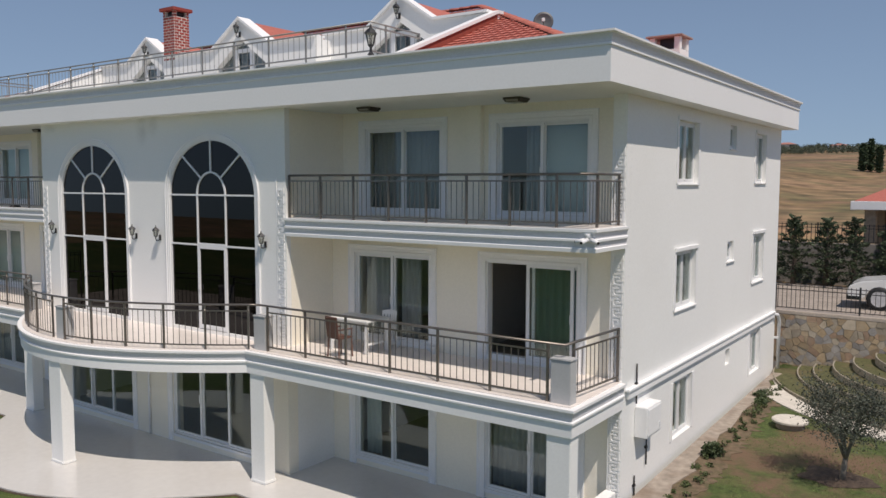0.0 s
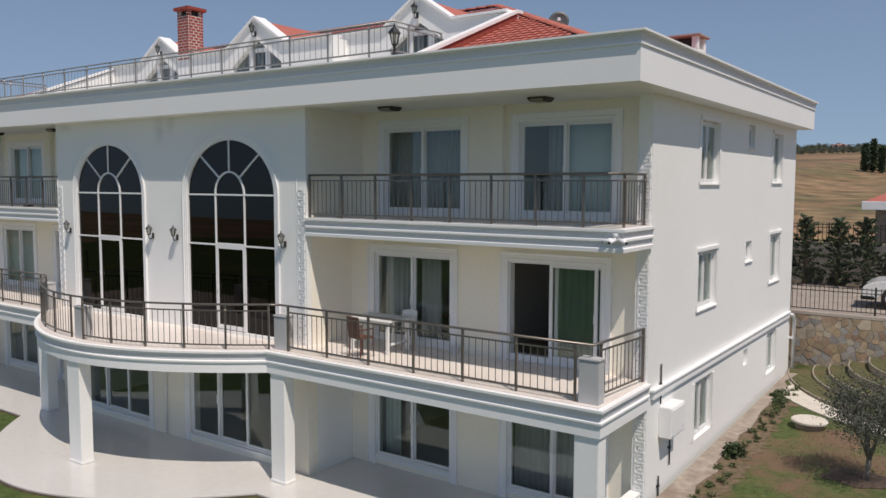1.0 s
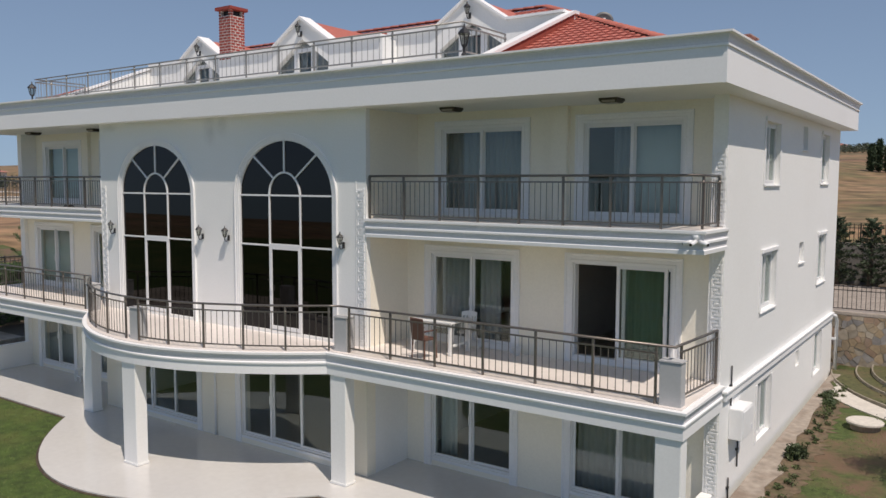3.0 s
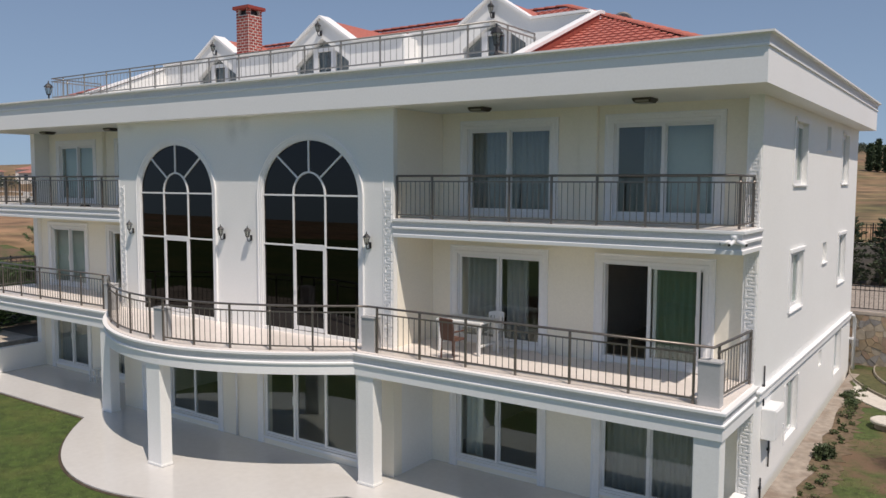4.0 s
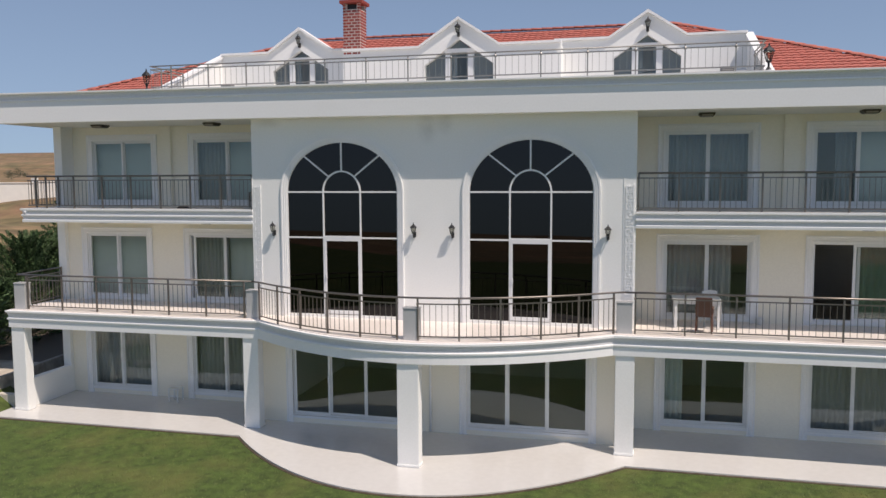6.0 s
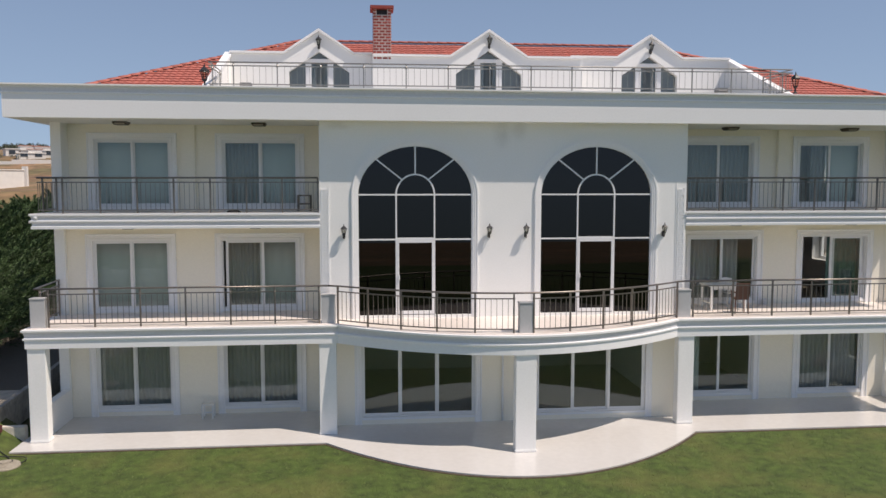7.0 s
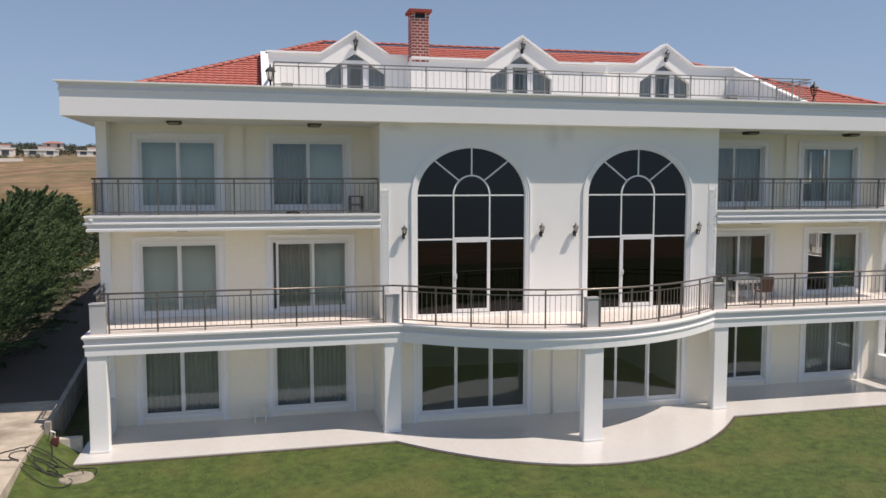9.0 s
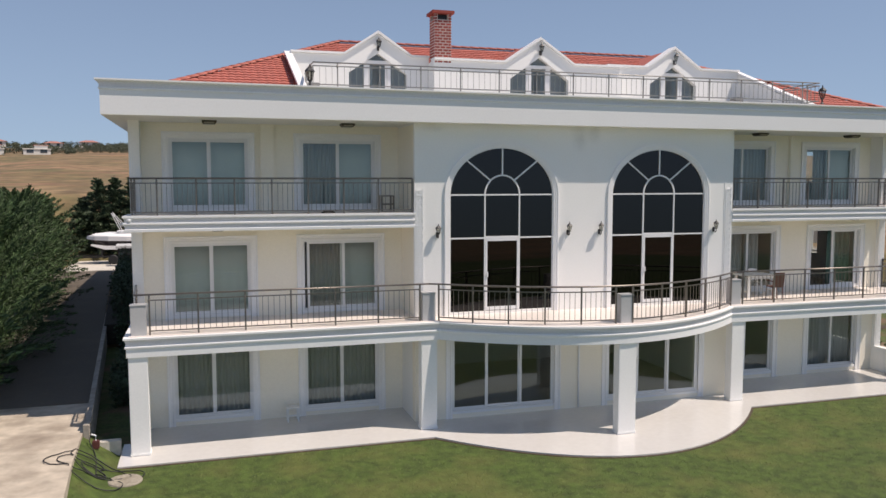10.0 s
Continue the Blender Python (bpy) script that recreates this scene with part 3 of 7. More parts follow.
def attic_wall(name, x0, x1, y, gables, label, top=A_TOP):
    """A stretch of attic wall with gables (centre, half width of gable, half width of opening, opening shoulder, opening apex)."""
    bm = bmesh.new()
    edge = x0
    for c, gw, ow, sh, ap in gables:
        gz = top + gw * GABLE
        prism(bm, [(edge, ATTIC_Z), (c - ow, ATTIC_Z), (c - ow, sh), (c, ap), (c, gz), (c - gw, top), (edge, top)], 'y', y, y + 0.3)
        nxt = c + gw + 0.001
        prism(bm, [(c + ow, ATTIC_Z), (nxt, ATTIC_Z), (nxt, top), (c + gw, top), (c, gz), (c, ap), (c + ow, sh)], 'y', y, y + 0.3)
        edge = nxt
    if edge < x1 - 0.01:
        prism(bm, [(edge, ATTIC_Z), (x1, ATTIC_Z), (x1, top), (edge, top)], 'y', y, y + 0.3)
    wall = solid(name, bm, WHITE, label, "wall")
    # coping along the top, over the gables
    pts = [(x0, top)]
    for c, gw, *_ in gables:
        pts += [(c - gw, top), (c, top + gw * GABLE), (c + gw, top)]
    pts.append((x1, top))
    bm = bmesh.new()
    up = [(px, pz + (0.085 if 0 < i < len(pts) - 1 and i % 3 == 2 else 0.065)) for i, (px, pz) in enumerate(pts)]
    prism(bm, [(px, pz + 0.004) for px, pz in pts] + list(reversed(up)), 'y', y - 0.09, y + 0.36)
    part("coping", bm, TRIM, wall)
    return wall


G_SIDE = (1.08, 0.93, 10.12, 10.74)
G_MID = (1.21, 1.03, 10.03, 10.76)
attic_wall("wall_attic_middle", -3.62, 2.95, 3.2, [(-0.03, *G_MID)], "white attic wall with a gabled dormer", 10.53)
attic_wall("wall_attic_right", 2.7, 8.0, 3.8, [(5.33, *G_SIDE)], "white attic wall with a gabled dormer")
attic_wall("wall_attic_left", -8.0, -3.62, 3.8, [(-5.28, *G_SIDE)], "white attic wall with a gabled dormer")
solid("wall_attic_return", boxes((-3.62, -3.32, 3.5, 4.3, ATTIC_Z, 10.5), (2.65, 2.95, 3.5, 4.3, ATTIC_Z, 10.5)), WHITE, "white return of the attic wall", "wall")
solid("attic_lead", boxes((-3.32, 2.65, 3.5, 4.4, 10.43, 10.48)), TRIM, "white flat top behind the attic wall", "roof")

# small tiled saddle roofs behind the gables
for c, gw, y, top in ((-0.03, 1.21, 3.5, 10.53), (5.33, 1.08, 4.1, A_TOP), (-5.28, 1.08, 4.1, A_TOP)):
    gz = top + gw * GABLE
    bm = prism(bmesh.new(), [(c - gw, top - 0.02), (c + gw, top - 0.02), (c + gw, top), (c, gz), (c - gw, top)], 'y', y, 6.2)
    solid("dormer_roof", bm, ROOF, "small red saddle roof behind the gable", "roof")

for sign in (1, -1):
    bm = bmesh.new()
    a, b = sorted((sign * CUT_X, sign * (CUT_X + 0.12)))
    prism(bm, [(0.1, 8.9), (4.1, 8.9), (4.1, 10.6), (3.95, 10.6), (0.1, 9.07)], 'x', a, b)
    w = solid("cheek_wall_" + ("right" if sign > 0 else "left"), bm, WHITE, "sloping white wall beside the roof terrace", "wall")
    bm = prism(bmesh.new(), [(0.05, 9.09), (3.98, 10.645), (4.2, 10.655), (4.2, 10.73), (3.98, 10.72), (0.05, 9.165)], 'x', a - 0.05, b + 0.05)
    part("coping", bm, TRIM, w)
    # Dark red strip that stands for the shadow below the coping.
    fa, fb = sorted((sign * (CUT_X + 0.12), sign * (CUT_X + 0.135)))
    part("flashing", prism(bmesh.new(), [(0.05, 8.9), (3.98, 10.4), (3.98, 10.64), (0.05, 9.085)], 'x', fa, fb), UNDER, w, "dark red strip painted as the shadow under the coping")


solid("wall_attic_inner", boxes((-7.9, 7.9, 4.6, 4.7, 9.0, 10.5)), ROOM, "beige inner wall behind the attic windows", "wall")
BLIND = material("grey_blind", (0.22, 0.22, 0.22), 0.8, 0.06, 6, 0.2, 2.0)


def dormer_window(c, y, ow, sh, ap, number):
    """A house-shaped window: door leaf between two fixed lights, with a pointed light above."""
    w = thing("window_%d" % number, "white pointed attic window with dark panes and a door", "window", kind="structure", at=(c, y + 0.12, 0))
    m, tz = 0.38, sh + (ap - sh) * 0.58
    k = (ap - sh) / ow
    bm = bmesh.new()
    for s in (-1, 1):
        a, b = sorted((s * (m - 0.05), s * (m + 0.05)))
        box(bm, a, b, 0, 0.09, ATTIC_Z, tz)
    box(bm, -m - 0.08, m + 0.08, -0.02, 0.1, tz - 0.06, tz + 0.05)
    box(bm, -m, m, 0.02, 0.08, ATTIC_Z, ATTIC_Z + 0.1)
    part("window_frame", bm, PVC, w, bevel=0.006)
    bm = boxes((-m + 0.05, -m + 0.13, 0.0, 0.06, ATTIC_Z + 0.1, tz - 0.06), (m - 0.13, m - 0.05, 0.0, 0.06, ATTIC_Z + 0.1, tz - 0.06))
    part("door_leaf", bm, PVC, w, bevel=0.005)
    lights = [[(-m, ATTIC_Z), (m, ATTIC_Z), (m, tz), (-m, tz)], [(-m, tz), (m, tz), (0, ap)]]
    for s in (-1, 1):
        lights.append([(s * ow, ATTIC_Z), (s * m, ATTIC_Z), (s * m, min(tz, ap - k * m)), (s * ow, sh)])
    for pts in lights:
        part("pane", prism(bmesh.new(), pts, 'y', 0.045, 0.055), GLASS, w)
    for pts in lights[1:]:
        part("blind", prism(bmesh.new(), pts, 'y', 0.075, 0.08), BLIND, w, "flat grey blind behind the pane")
    part("door_curtain", boxes((-m + 0.02, -m * 0.3, 0.22, 0.23, ATTIC_Z, tz), (m * 0.45, m - 0.02, 0.22, 0.23, ATTIC_Z, tz)), DRAPE, w, "grey curtain drawn aside")


dormer_window(-0.03, 3.2, *G_MID[1:], 1)
dormer_window(5.33, 3.8, *G_SIDE[1:], 2)
dormer_window(-5.28, 3.8, *G_SIDE[1:], 3)


# ---- joinery ----
def curtain(x0, x1, y, z0, z1, mat, label, fold=0.035, wave=0.13):
    bm = bmesh.new()
    n = max(8, int((x1 - x0) / wave * 8))
    rows = []
    for z, spread in ((z0, 1.0), ((z0 + z1) / 2, 0.9), (z1, 0.6)):
        rows.append([bm.verts.new((x0 + (x1 - x0) * i / n, y + fold * spread * math.sin(2 * math.pi * (x0 + (x1 - x0) * i / n) / wave + 0.7 * math.sin(i * 0.13)), z)) for i in range(n + 1)])
    for a, b in zip(rows, rows[1:]):
        for i in range(n):
            bm.faces.new((a[i], a[i + 1], b[i + 1], b[i]))
    ob = solid("curtain", bm, mat, label, "curtain", kind="", smooth=True, group="curtains behind the doors")
    mod = ob.modifiers.new("cloth", 'SOLIDIFY')
    mod.thickness = 0.006
    return ob


door_count = 0


def sliding_door(x0, x1, z0, z1, y, panels=2, opened=None, gap=0.0, pane_mat=None, trim=True, label="white framed sliding glass door, closed"):
    """A sliding door in the plane y: outer frame, sashes with a pane each, a pull and the moulded surround."""
    global door_count
    door_count += 1
    d = thing("door_%d" % door_count, label, "glass door", kind="structure", at=((x0 + x1) / 2, y, z0))
    w, h, f = (x1 - x0) / 2, z1 - z0, 0.035
    bm = boxes((-w, -w + f, 0.0, 0.16, 0, h), (w - f, w, 0.0, 0.16, 0, h), (-w + f, w - f, 0.0, 0.16, 0, 0.05), (-w + f, w - f, 0.0, 0.16, h - f, h))
    part("door_frame", bm, PVC, d, bevel=0.005)
    pw = 2 * (w - f) / panels
    for i in range(panels):
        a = -w + f + i * pw
        if opened == i:
            a += pw * 0.9 if i == 0 else -pw * 0.9
        elif i == 0:
            a += gap
        yy = 0.03 + 0.05 * (i % 2)
        b, s = a + pw, 0.052
        o = 0.02
        bm = boxes((a - o, a + s, yy, yy + 0.045, 0.05, h - f), (b - s, b + o, yy, yy + 0.045, 0.05, h - f), (a + s, b - s, yy, yy + 0.045, 0.05, 0.05 + s), (a + s, b - s, yy, yy + 0.045, h - f - s, h - f))
        sash = part("sash", bm, PVC, d, bevel=0.005)
        part("pane", boxes((a + s - 0.01, b - s + 0.01, yy + 0.018, yy + 0.028, 0.05 + s - 0.01, h - f - s + 0.01)), pane_mat or GLASS, sash)
        if i == 0:
            part("handle", boxes((b - 0.05, b - 0.02, yy - 0.03, yy, h * 0.42, h * 0.52)), PVC, sash, "white pull handle", bevel=0.006)
    if trim:
        t = 0.19
        zb = -z0 + (0 if z0 < 1 else (F1 if z0 < 4 else F2))
        bm = bmesh.new()
        sec = [(-0.0, 0.0), (-0.045, 0.0), (-0.045, 0.05), (-0.03, 0.07), (-0.03, 0.14), (-0.05, 0.16), (-0.05, t), (0.0, t)]
        # legs and head with mitred corners, run round the opening
        ring = []
        for px, pz, mx, mz in ((-w, zb, -1, 0), (-w, h, -1, 1), (w, h, 1, 1), (w, zb, 1, 0)):
            ring.append([bm.verts.new((px + mx * o, yy2, pz + mz * o)) for yy2, o in sec])
        for a, b in zip(ring, ring[1:]):
            for j in range(len(sec)):
                k = (j + 1) % len(sec)
                bm.faces.new((a[j], a[k], b[k], b[j]))
        bm.faces.new(ring[0])
        bm.faces.new(list(reversed(ring[-1])))
        part("architrave", bm, TRIM, d, "white moulded surround")
        part("threshold", boxes((-w, w, -0.03, 0.0, -0.07, 0.0)), TRIM, d, bevel=0.004)
    return d


LEVELS = {0: (G0, G1, Y0), 1: (D1, D1T, Y0), 2: (D2, D2T, Y2)}
for sign in (1, -1):
    for lev, (z0, z1, y) in LEVELS.items():
        for i, (a, b) in enumerate(DOORS_X):
            x0, x1 = sorted((sign * a, sign * b))
            mid, yc = (x0 + x1) / 2, y + 0.3
            key = (sign, lev, i)
            if key == (1, 1, 1):
                sliding_door(x0, x1, z0, z1, y, opened=0, label="white framed sliding glass door, left leaf slid open")
                curtain(mid - 0.05, x1 - 0.15, yc, z0 + 0.03, z1, GREEN_DRAPE, "hanging green curtain drawn across half a door", 0.05, 0.16)
            elif key == (-1, 1, 1 - 1):
                sliding_door(x0, x1, z0, z1, y, gap=0.09, label="white framed sliding glass door, slightly open")
                curtain(x0 + 0.05, mid + 0.05, yc, z0 + 0.03, z1, DRAPE, "hanging grey pleated curtain behind a glass door")
                curtain(mid + 0.05, x1, yc + 0.06, z0 + 0.03, z1, SHEER, "hanging pale sheer curtain behind a glass door", 0.012, 0.3)
            else:
                sliding_door(x0, x1, z0, z1, y)
                if key == (1, 0, 0):
                    curtain(x0 + 0.05, x0 + 0.55, yc, z0 + 0.03, z1, SHEER, "hanging pale sheer curtain drawn aside", 0.04)
                elif key == (1, 1, 0):
                    curtain(x0 + 0.1, mid - 0.05, yc, z0 + 0.03, z1, VOILE, "hanging pale grey sheer curtain behind a glass door", 0.045, 0.15)
                    curtain(mid + 0.05, x1 - 0.45, yc, z0 + 0.03, z1, VOILE, "hanging pale grey sheer curtain behind a glass door", 0.045, 0.15)
                elif key == (1, 2, 1):
                    curtain(x0 + 0.55, mid, yc, z0 + 0.03, z1, DRAPE, "hanging grey pleated curtain behind a glass door")
                    curtain(mid, x1, yc - 0.08, z0 + 0.03, z1, SHEER, "hanging flat grey-green blind behind a glass door", 0.003, 0.3)
                elif key in ((1, 2, 0), (1, 0, 1), (-1, 0, 0), (-1, 0, 1)):
                    curtain(x0, x1, yc, z0 + 0.03, z1, DRAPE, "hanging grey pleated curtain behind a glass door", 0.035, 0.14)
                elif key == (-1, 2, 0):
                    curtain(x0, mid, yc, z0 + 0.03, z1, DRAPE, "hanging grey pleated curtain behind a glass door")
                    curtain(mid, x1, yc - 0.06, z0 + 0.03, z1, SHEER, "hanging flat grey-green blind behind a glass door", 0.003, 0.3)
                else:
                    curtain(x0, x1, yc - 0.08, z0 + 0.03, z1, SHEER, "hanging flat grey-green blind behind a glass door", 0.003, 0.3)
for a, b in CDOORS:
    sliding_door(a, b, G0, G1, 0.02, panels=3, label="wide white framed glass door in three leaves, closed")


def arched_window(c, r, number):
    """Tall arched window: fan of panes over two rows of three, with a door leaf in the middle."""
    w = thing("window_%d" % number, "tall arched window of dark tinted glass in white bars", "window", kind="structure", at=(c, 0.0, 0))
    rz, m, mr, bar = ARCH_RISE, 0.522, 0.55, 0.021
    z0, zt, zs = SILL1, 5.13, SPRING

    def ell(a, k=1.0, g=0.0):
        return ((r * k + g) * math.cos(a), zs + (rz * k + g) * math.sin(a))

    def inner(a, g=0.0):
        return ((m + g) * math.cos(a), zs + (mr + g) * math.sin(a))
    arc = [math.pi * i / 32 for i in range(33)]
    # outer frame
    bm = bmesh.new()
    out = [(r, z0)] + [ell(a) for a in arc] + [(-r, z0)]
    inn = [(r - 0.035, z0)] + [ell(a, 1, -0.035) for a in arc] + [(-r + 0.035, z0)]
    for i in range(len(out) - 1):
        prism(bm, [out[i], out[i + 1], inn[i + 1], inn[i]], 'y', 0.005, 0.1)
    bmesh.ops.remove_doubles(bm, verts=bm.verts[:], dist=0.0005)
    part("window_frame", bm, PVC, w)

    def bar_part(dims, name="glazing_bar"):
        part(name, boxes(dims), PVC, w, bevel=0.005)
    for s in (-1, 1):
        bar_part((s * m - bar, s * m + bar, 0.011, 0.08, z0, zs))
    bar_part((-r + 0.035, -m - bar, 0.011, 0.08, zt - bar, zt + bar))
    bar_part((m + bar, r - 0.035, 0.011, 0.08, zt - bar, zt + bar))
    bar_part((-m + bar, m - bar, 0.009, 0.082, zt - 0.02, zt + 0.05))
    bar_part((-r + 0.035, r - 0.035, 0.013, 0.078, zs - bar, zs + bar))
    bm = bmesh.new()
    for a0, a1 in zip(arc, arc[1:]):
        prism(bm, [inner(a0, bar), inner(a1, bar), inner(a1, -bar), inner(a0, -bar)], 'y', 0.011, 0.08)
    bmesh.ops.remove_doubles(bm, verts=bm.verts[:], dist=0.0005)
    part("glazing_bar", bm, PVC, w)
    spokes = [radians(47), radians(90), radians(133)]
    for a in spokes:
        p, q = Vector(inner(a, 0.02)), Vector(ell(a, 1, -0.04))
        nrm = (q - p).normalized()
        nrm = Vector((-nrm.y, nrm.x)) * 0.019
        part("glazing_bar", prism(bmesh.new(), [p + nrm, p - nrm, q - nrm, q + nrm], 'y', 0.013, 0.078), PVC, w)

    def pane(pts):
        part("pane", prism(bmesh.new(), pts, 'y', 0.045, 0.055), DARKGLASS, w)
    for lo, hi in ((z0, zt), (zt, zs)):
        for a, b in ((-r, -m), (m, r)):
            pane([(a, lo), (b, lo), (b, hi), (a, hi)])
    pane([(-m, zt), (m, zt), (m, zs), (-m, zs)])
    pane([inner(a) for a in arc])
    cuts = [0.0, *spokes, math.pi]
    for a0, a1 in zip(cuts, cuts[1:]):
        steps = [a0 + (a1 - a0) * i / 8 for i in range(9)]
        pane([ell(a) for a in steps] + [inner(a) for a in reversed(steps)])
    # door leaf
    f = 0.055
    bm = boxes((-m + bar, -m + bar + f, 0.006, 0.07, z0 + 0.02, zt - 0.02), (m - bar - f * 0.9, m - bar, 0.006, 0.07, z0 + 0.02, zt - 0.02),
               (-m + bar + f, m - bar - f * 0.9, 0.006, 0.07, zt - 0.09, zt - 0.02), (-m + bar + f, m - bar - f * 0.9, 0.006, 0.07, z0 + 0.02, z0 + 0.12))
    leaf = part("door_leaf", bm, PVC, w, bevel=0.006)
    part("pane", boxes((-m + 0.06, m - 0.06, 0.03, 0.04, z0 + 0.1, zt - 0.06)), DARKGLASS, leaf)
    part("handle", boxes((-m + 0.06, -m + 0.09, -0.03, 0.006, 4.02, 4.16)), PVC, leaf, bevel=0.006)
    # raised surround
    bm = bmesh.new()
    for k0, k1, d in ((0.0, 0.05, 0.02), (0.05, 0.11, 0.032), (0.11, 0.15, 0.048)):
        out = [(r + k1, F1)] + [ell(a, 1, k1) for a in arc] + [(-r - k1, F1)]
        inn = [(r + k0, F1)] + [ell(a, 1, k0) for a in arc] + [(-r - k0, F1)]
        for i in range(len(out) - 1):
            prism(bm, [out[i], out[i + 1], inn[i + 1], inn[i]], 'y', -d, 0.001)
    bmesh.ops.remove_doubles(bm, verts=bm.verts[:], dist=0.0005)
    part("surround", bm, TRIM, w, "white moulded arch surround")
    return w


for i, (c, r) in enumerate(ARCH):
    arched_window(c, r, 4 + i)

number = 6
for y0, y1, z0, z1 in SIDE_W:
    small = y1 - y0 < 0.7
    w = thing("window_%d" % number, "small white framed window deep in the wall" if small else "white framed window deep in the wall, with a sill", "window", kind="structure", at=(WING, (y0 + y1) / 2, z0))
    number += 1
    hy, h, xg = (y1 - y0) / 2, z1 - z0, -0.16
    f = 0.045 if small else 0.06
    dims = [(xg, xg + 0.07, -hy, -hy + f, 0, h), (xg, xg + 0.07, hy - f, hy, 0, h), (xg, xg + 0.07, -hy + f, hy - f, 0, f), (xg, xg + 0.07, -hy + f, hy - f, h - f, h)]
    part("window_frame", boxes(*dims), PVC, w, bevel=0.005)
    spans = [(-hy + f, hy - f)] if small else [(-hy + f, -0.02), (0.02, hy - f)]
    for a, b in spans:
        s = 0.04
        sash = part("sash", boxes((xg + 0.02, xg + 0.08, a, a + s, f, h - f), (xg + 0.02, xg + 0.08, b - s, b, f, h - f), (xg + 0.02, xg + 0.08, a + s, b - s, f, f + s), (xg + 0.02, xg + 0.08, a + s, b - s, h - f - s, h - f)), PVC, w, bevel=0.004)
        part("pane", boxes((xg + 0.045, xg + 0.053, a + s - 0.005, b - s + 0.005, f + s - 0.005, h - f - s + 0.005)), GLASS, sash)
    if z0 > 3:
        part("sill", boxes((-0.15, 0.045, -hy - 0.07, hy + 0.07, -0.04, -0.005)), TRIM, w, bevel=0.008)
    if not small and z0 > 3:
        part("lintel", boxes((0.0, 0.05, -hy - 0.1, hy + 0.1, h, h + 0.09)), TRIM, w, bevel=0.01)
    if not small:
        for s in (-1, 1):
            a, b = sorted((s * hy, s * (hy + 0.12)))
            part("jamb_trim", boxes((0.0, 0.02, a, b, 0.0, h)), TRIM, w, bevel=0.004)
    if not small and z0 > 3:
        continue
    cb = curtain(0.0 if not small else -hy + 0.03, hy - 0.05, 0, z0 + 0.05, z1, SHEER if small else DRAPE, "hanging pale curtain behind a window", 0.03, 0.11)
    cb.matrix_world = Matrix.Translation((WING - 0.3, (y0 + y1) / 2, 0)) @ Matrix.Rotation(radians(90), 4, 'Z')

# ---- key-pattern strips on the corners ----
# one turn of the pattern on a grid of six by six: (from, to, row)
KEY = ((0, 6, 0), (0, 1, 1), (0, 1, 2), (2, 6, 2), (0, 1, 3), (5, 6, 3), (0, 4, 4), (5, 6, 4), (5, 6, 5))


def key_mesh(size):
    bm, g = bmesh.new(), size / 6
    for a, b, row in KEY:
        box(bm, a * g, b * g, -0.02, 0.0, row * g, (row + 1) * g)
    return mesh_of("key", bm, TRIM)


def key_strip(x, y, z0, z1, size, turn, label):
    strip = thing("key_strip", label, "moulding", kind="structure", group="key-pattern strips", at=(x, y, 0))
    strip.rotation_euler = (0, 0, radians(turn))
    part("border", boxes((-0.05, -0.03, -0.012, 0.0, z0, z1)), TRIM, strip)
    me = key_mesh(size)
    n = int((z1 - z0) / size)
    for i in range(n):
        shared("key", me, strip, Matrix.Translation((0, -0.001, z0 + i * size)))


key_strip(4.85, 0.0, F1, 6.74, 0.21, 0, "white raised key pattern on the corner of the bay")
key_strip(-5.06, 0.0, F1, 6.74, 0.21, 0, "white raised key pattern on the corner of the bay")
for z0, z1 in ((0.0, 2.45), (F1, 5.46), (5.9, 7.5)):
    key_strip(12.28, 1.37, z0, z1, 0.2, 0, "white raised key pattern on the corner pier")
studs = thing("stud_strip", "row of small white raised studs down the corner of the side wall", "moulding", kind="structure", at=(12.5, 1.6, 0))
stud = mesh_of("stud", boxes((0, 0.005, -0.014, 0.014, 0, 0.026)), TRIM)
for i in range(34):
    shared("stud", stud, studs, Matrix.Translation((0, 0, 2.9 + i * 0.135)))

# ---- masonry posts and railings ----
for cx, cy in ((0.08, -2.36), (4.87, -0.5), (-4.87, -0.5), (12.24, -0.52), (-12.24, -0.52)):
    p = thing("balcony_post", "square light grey masonry post with a cap, on the balcony edge", "post", group="masonry balcony posts", at=(cx, cy, F1))
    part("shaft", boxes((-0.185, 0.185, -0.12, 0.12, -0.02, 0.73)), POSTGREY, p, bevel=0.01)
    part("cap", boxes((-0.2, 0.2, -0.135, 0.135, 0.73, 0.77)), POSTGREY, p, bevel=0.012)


def along(path, step, ends=True):
    """Points every so often along a plan path, with the way's turn."""
    out = []
    segs = [(Vector(a), Vector(b)) for a, b in zip(path, path[1:])]
    total = sum((b - a).length for a, b in segs)
    n = max(1, round(total / step))
    for i in range(0 if ends else 1, n + 1 if ends else n):
        d = total * i / n
        for a, b in segs:
            l = (b - a).length
            if d <= l + 1e-6:
                p = a.lerp(b, d / l)
                out.append((p.x, p.y, math.atan2((b - a).y, (b - a).x)))
                break
            d -= l
    return out


def rail_profile(w, h, z):
    return [(-w, z - h), (w, z - h), (w, z + h), (-w, z + h)]


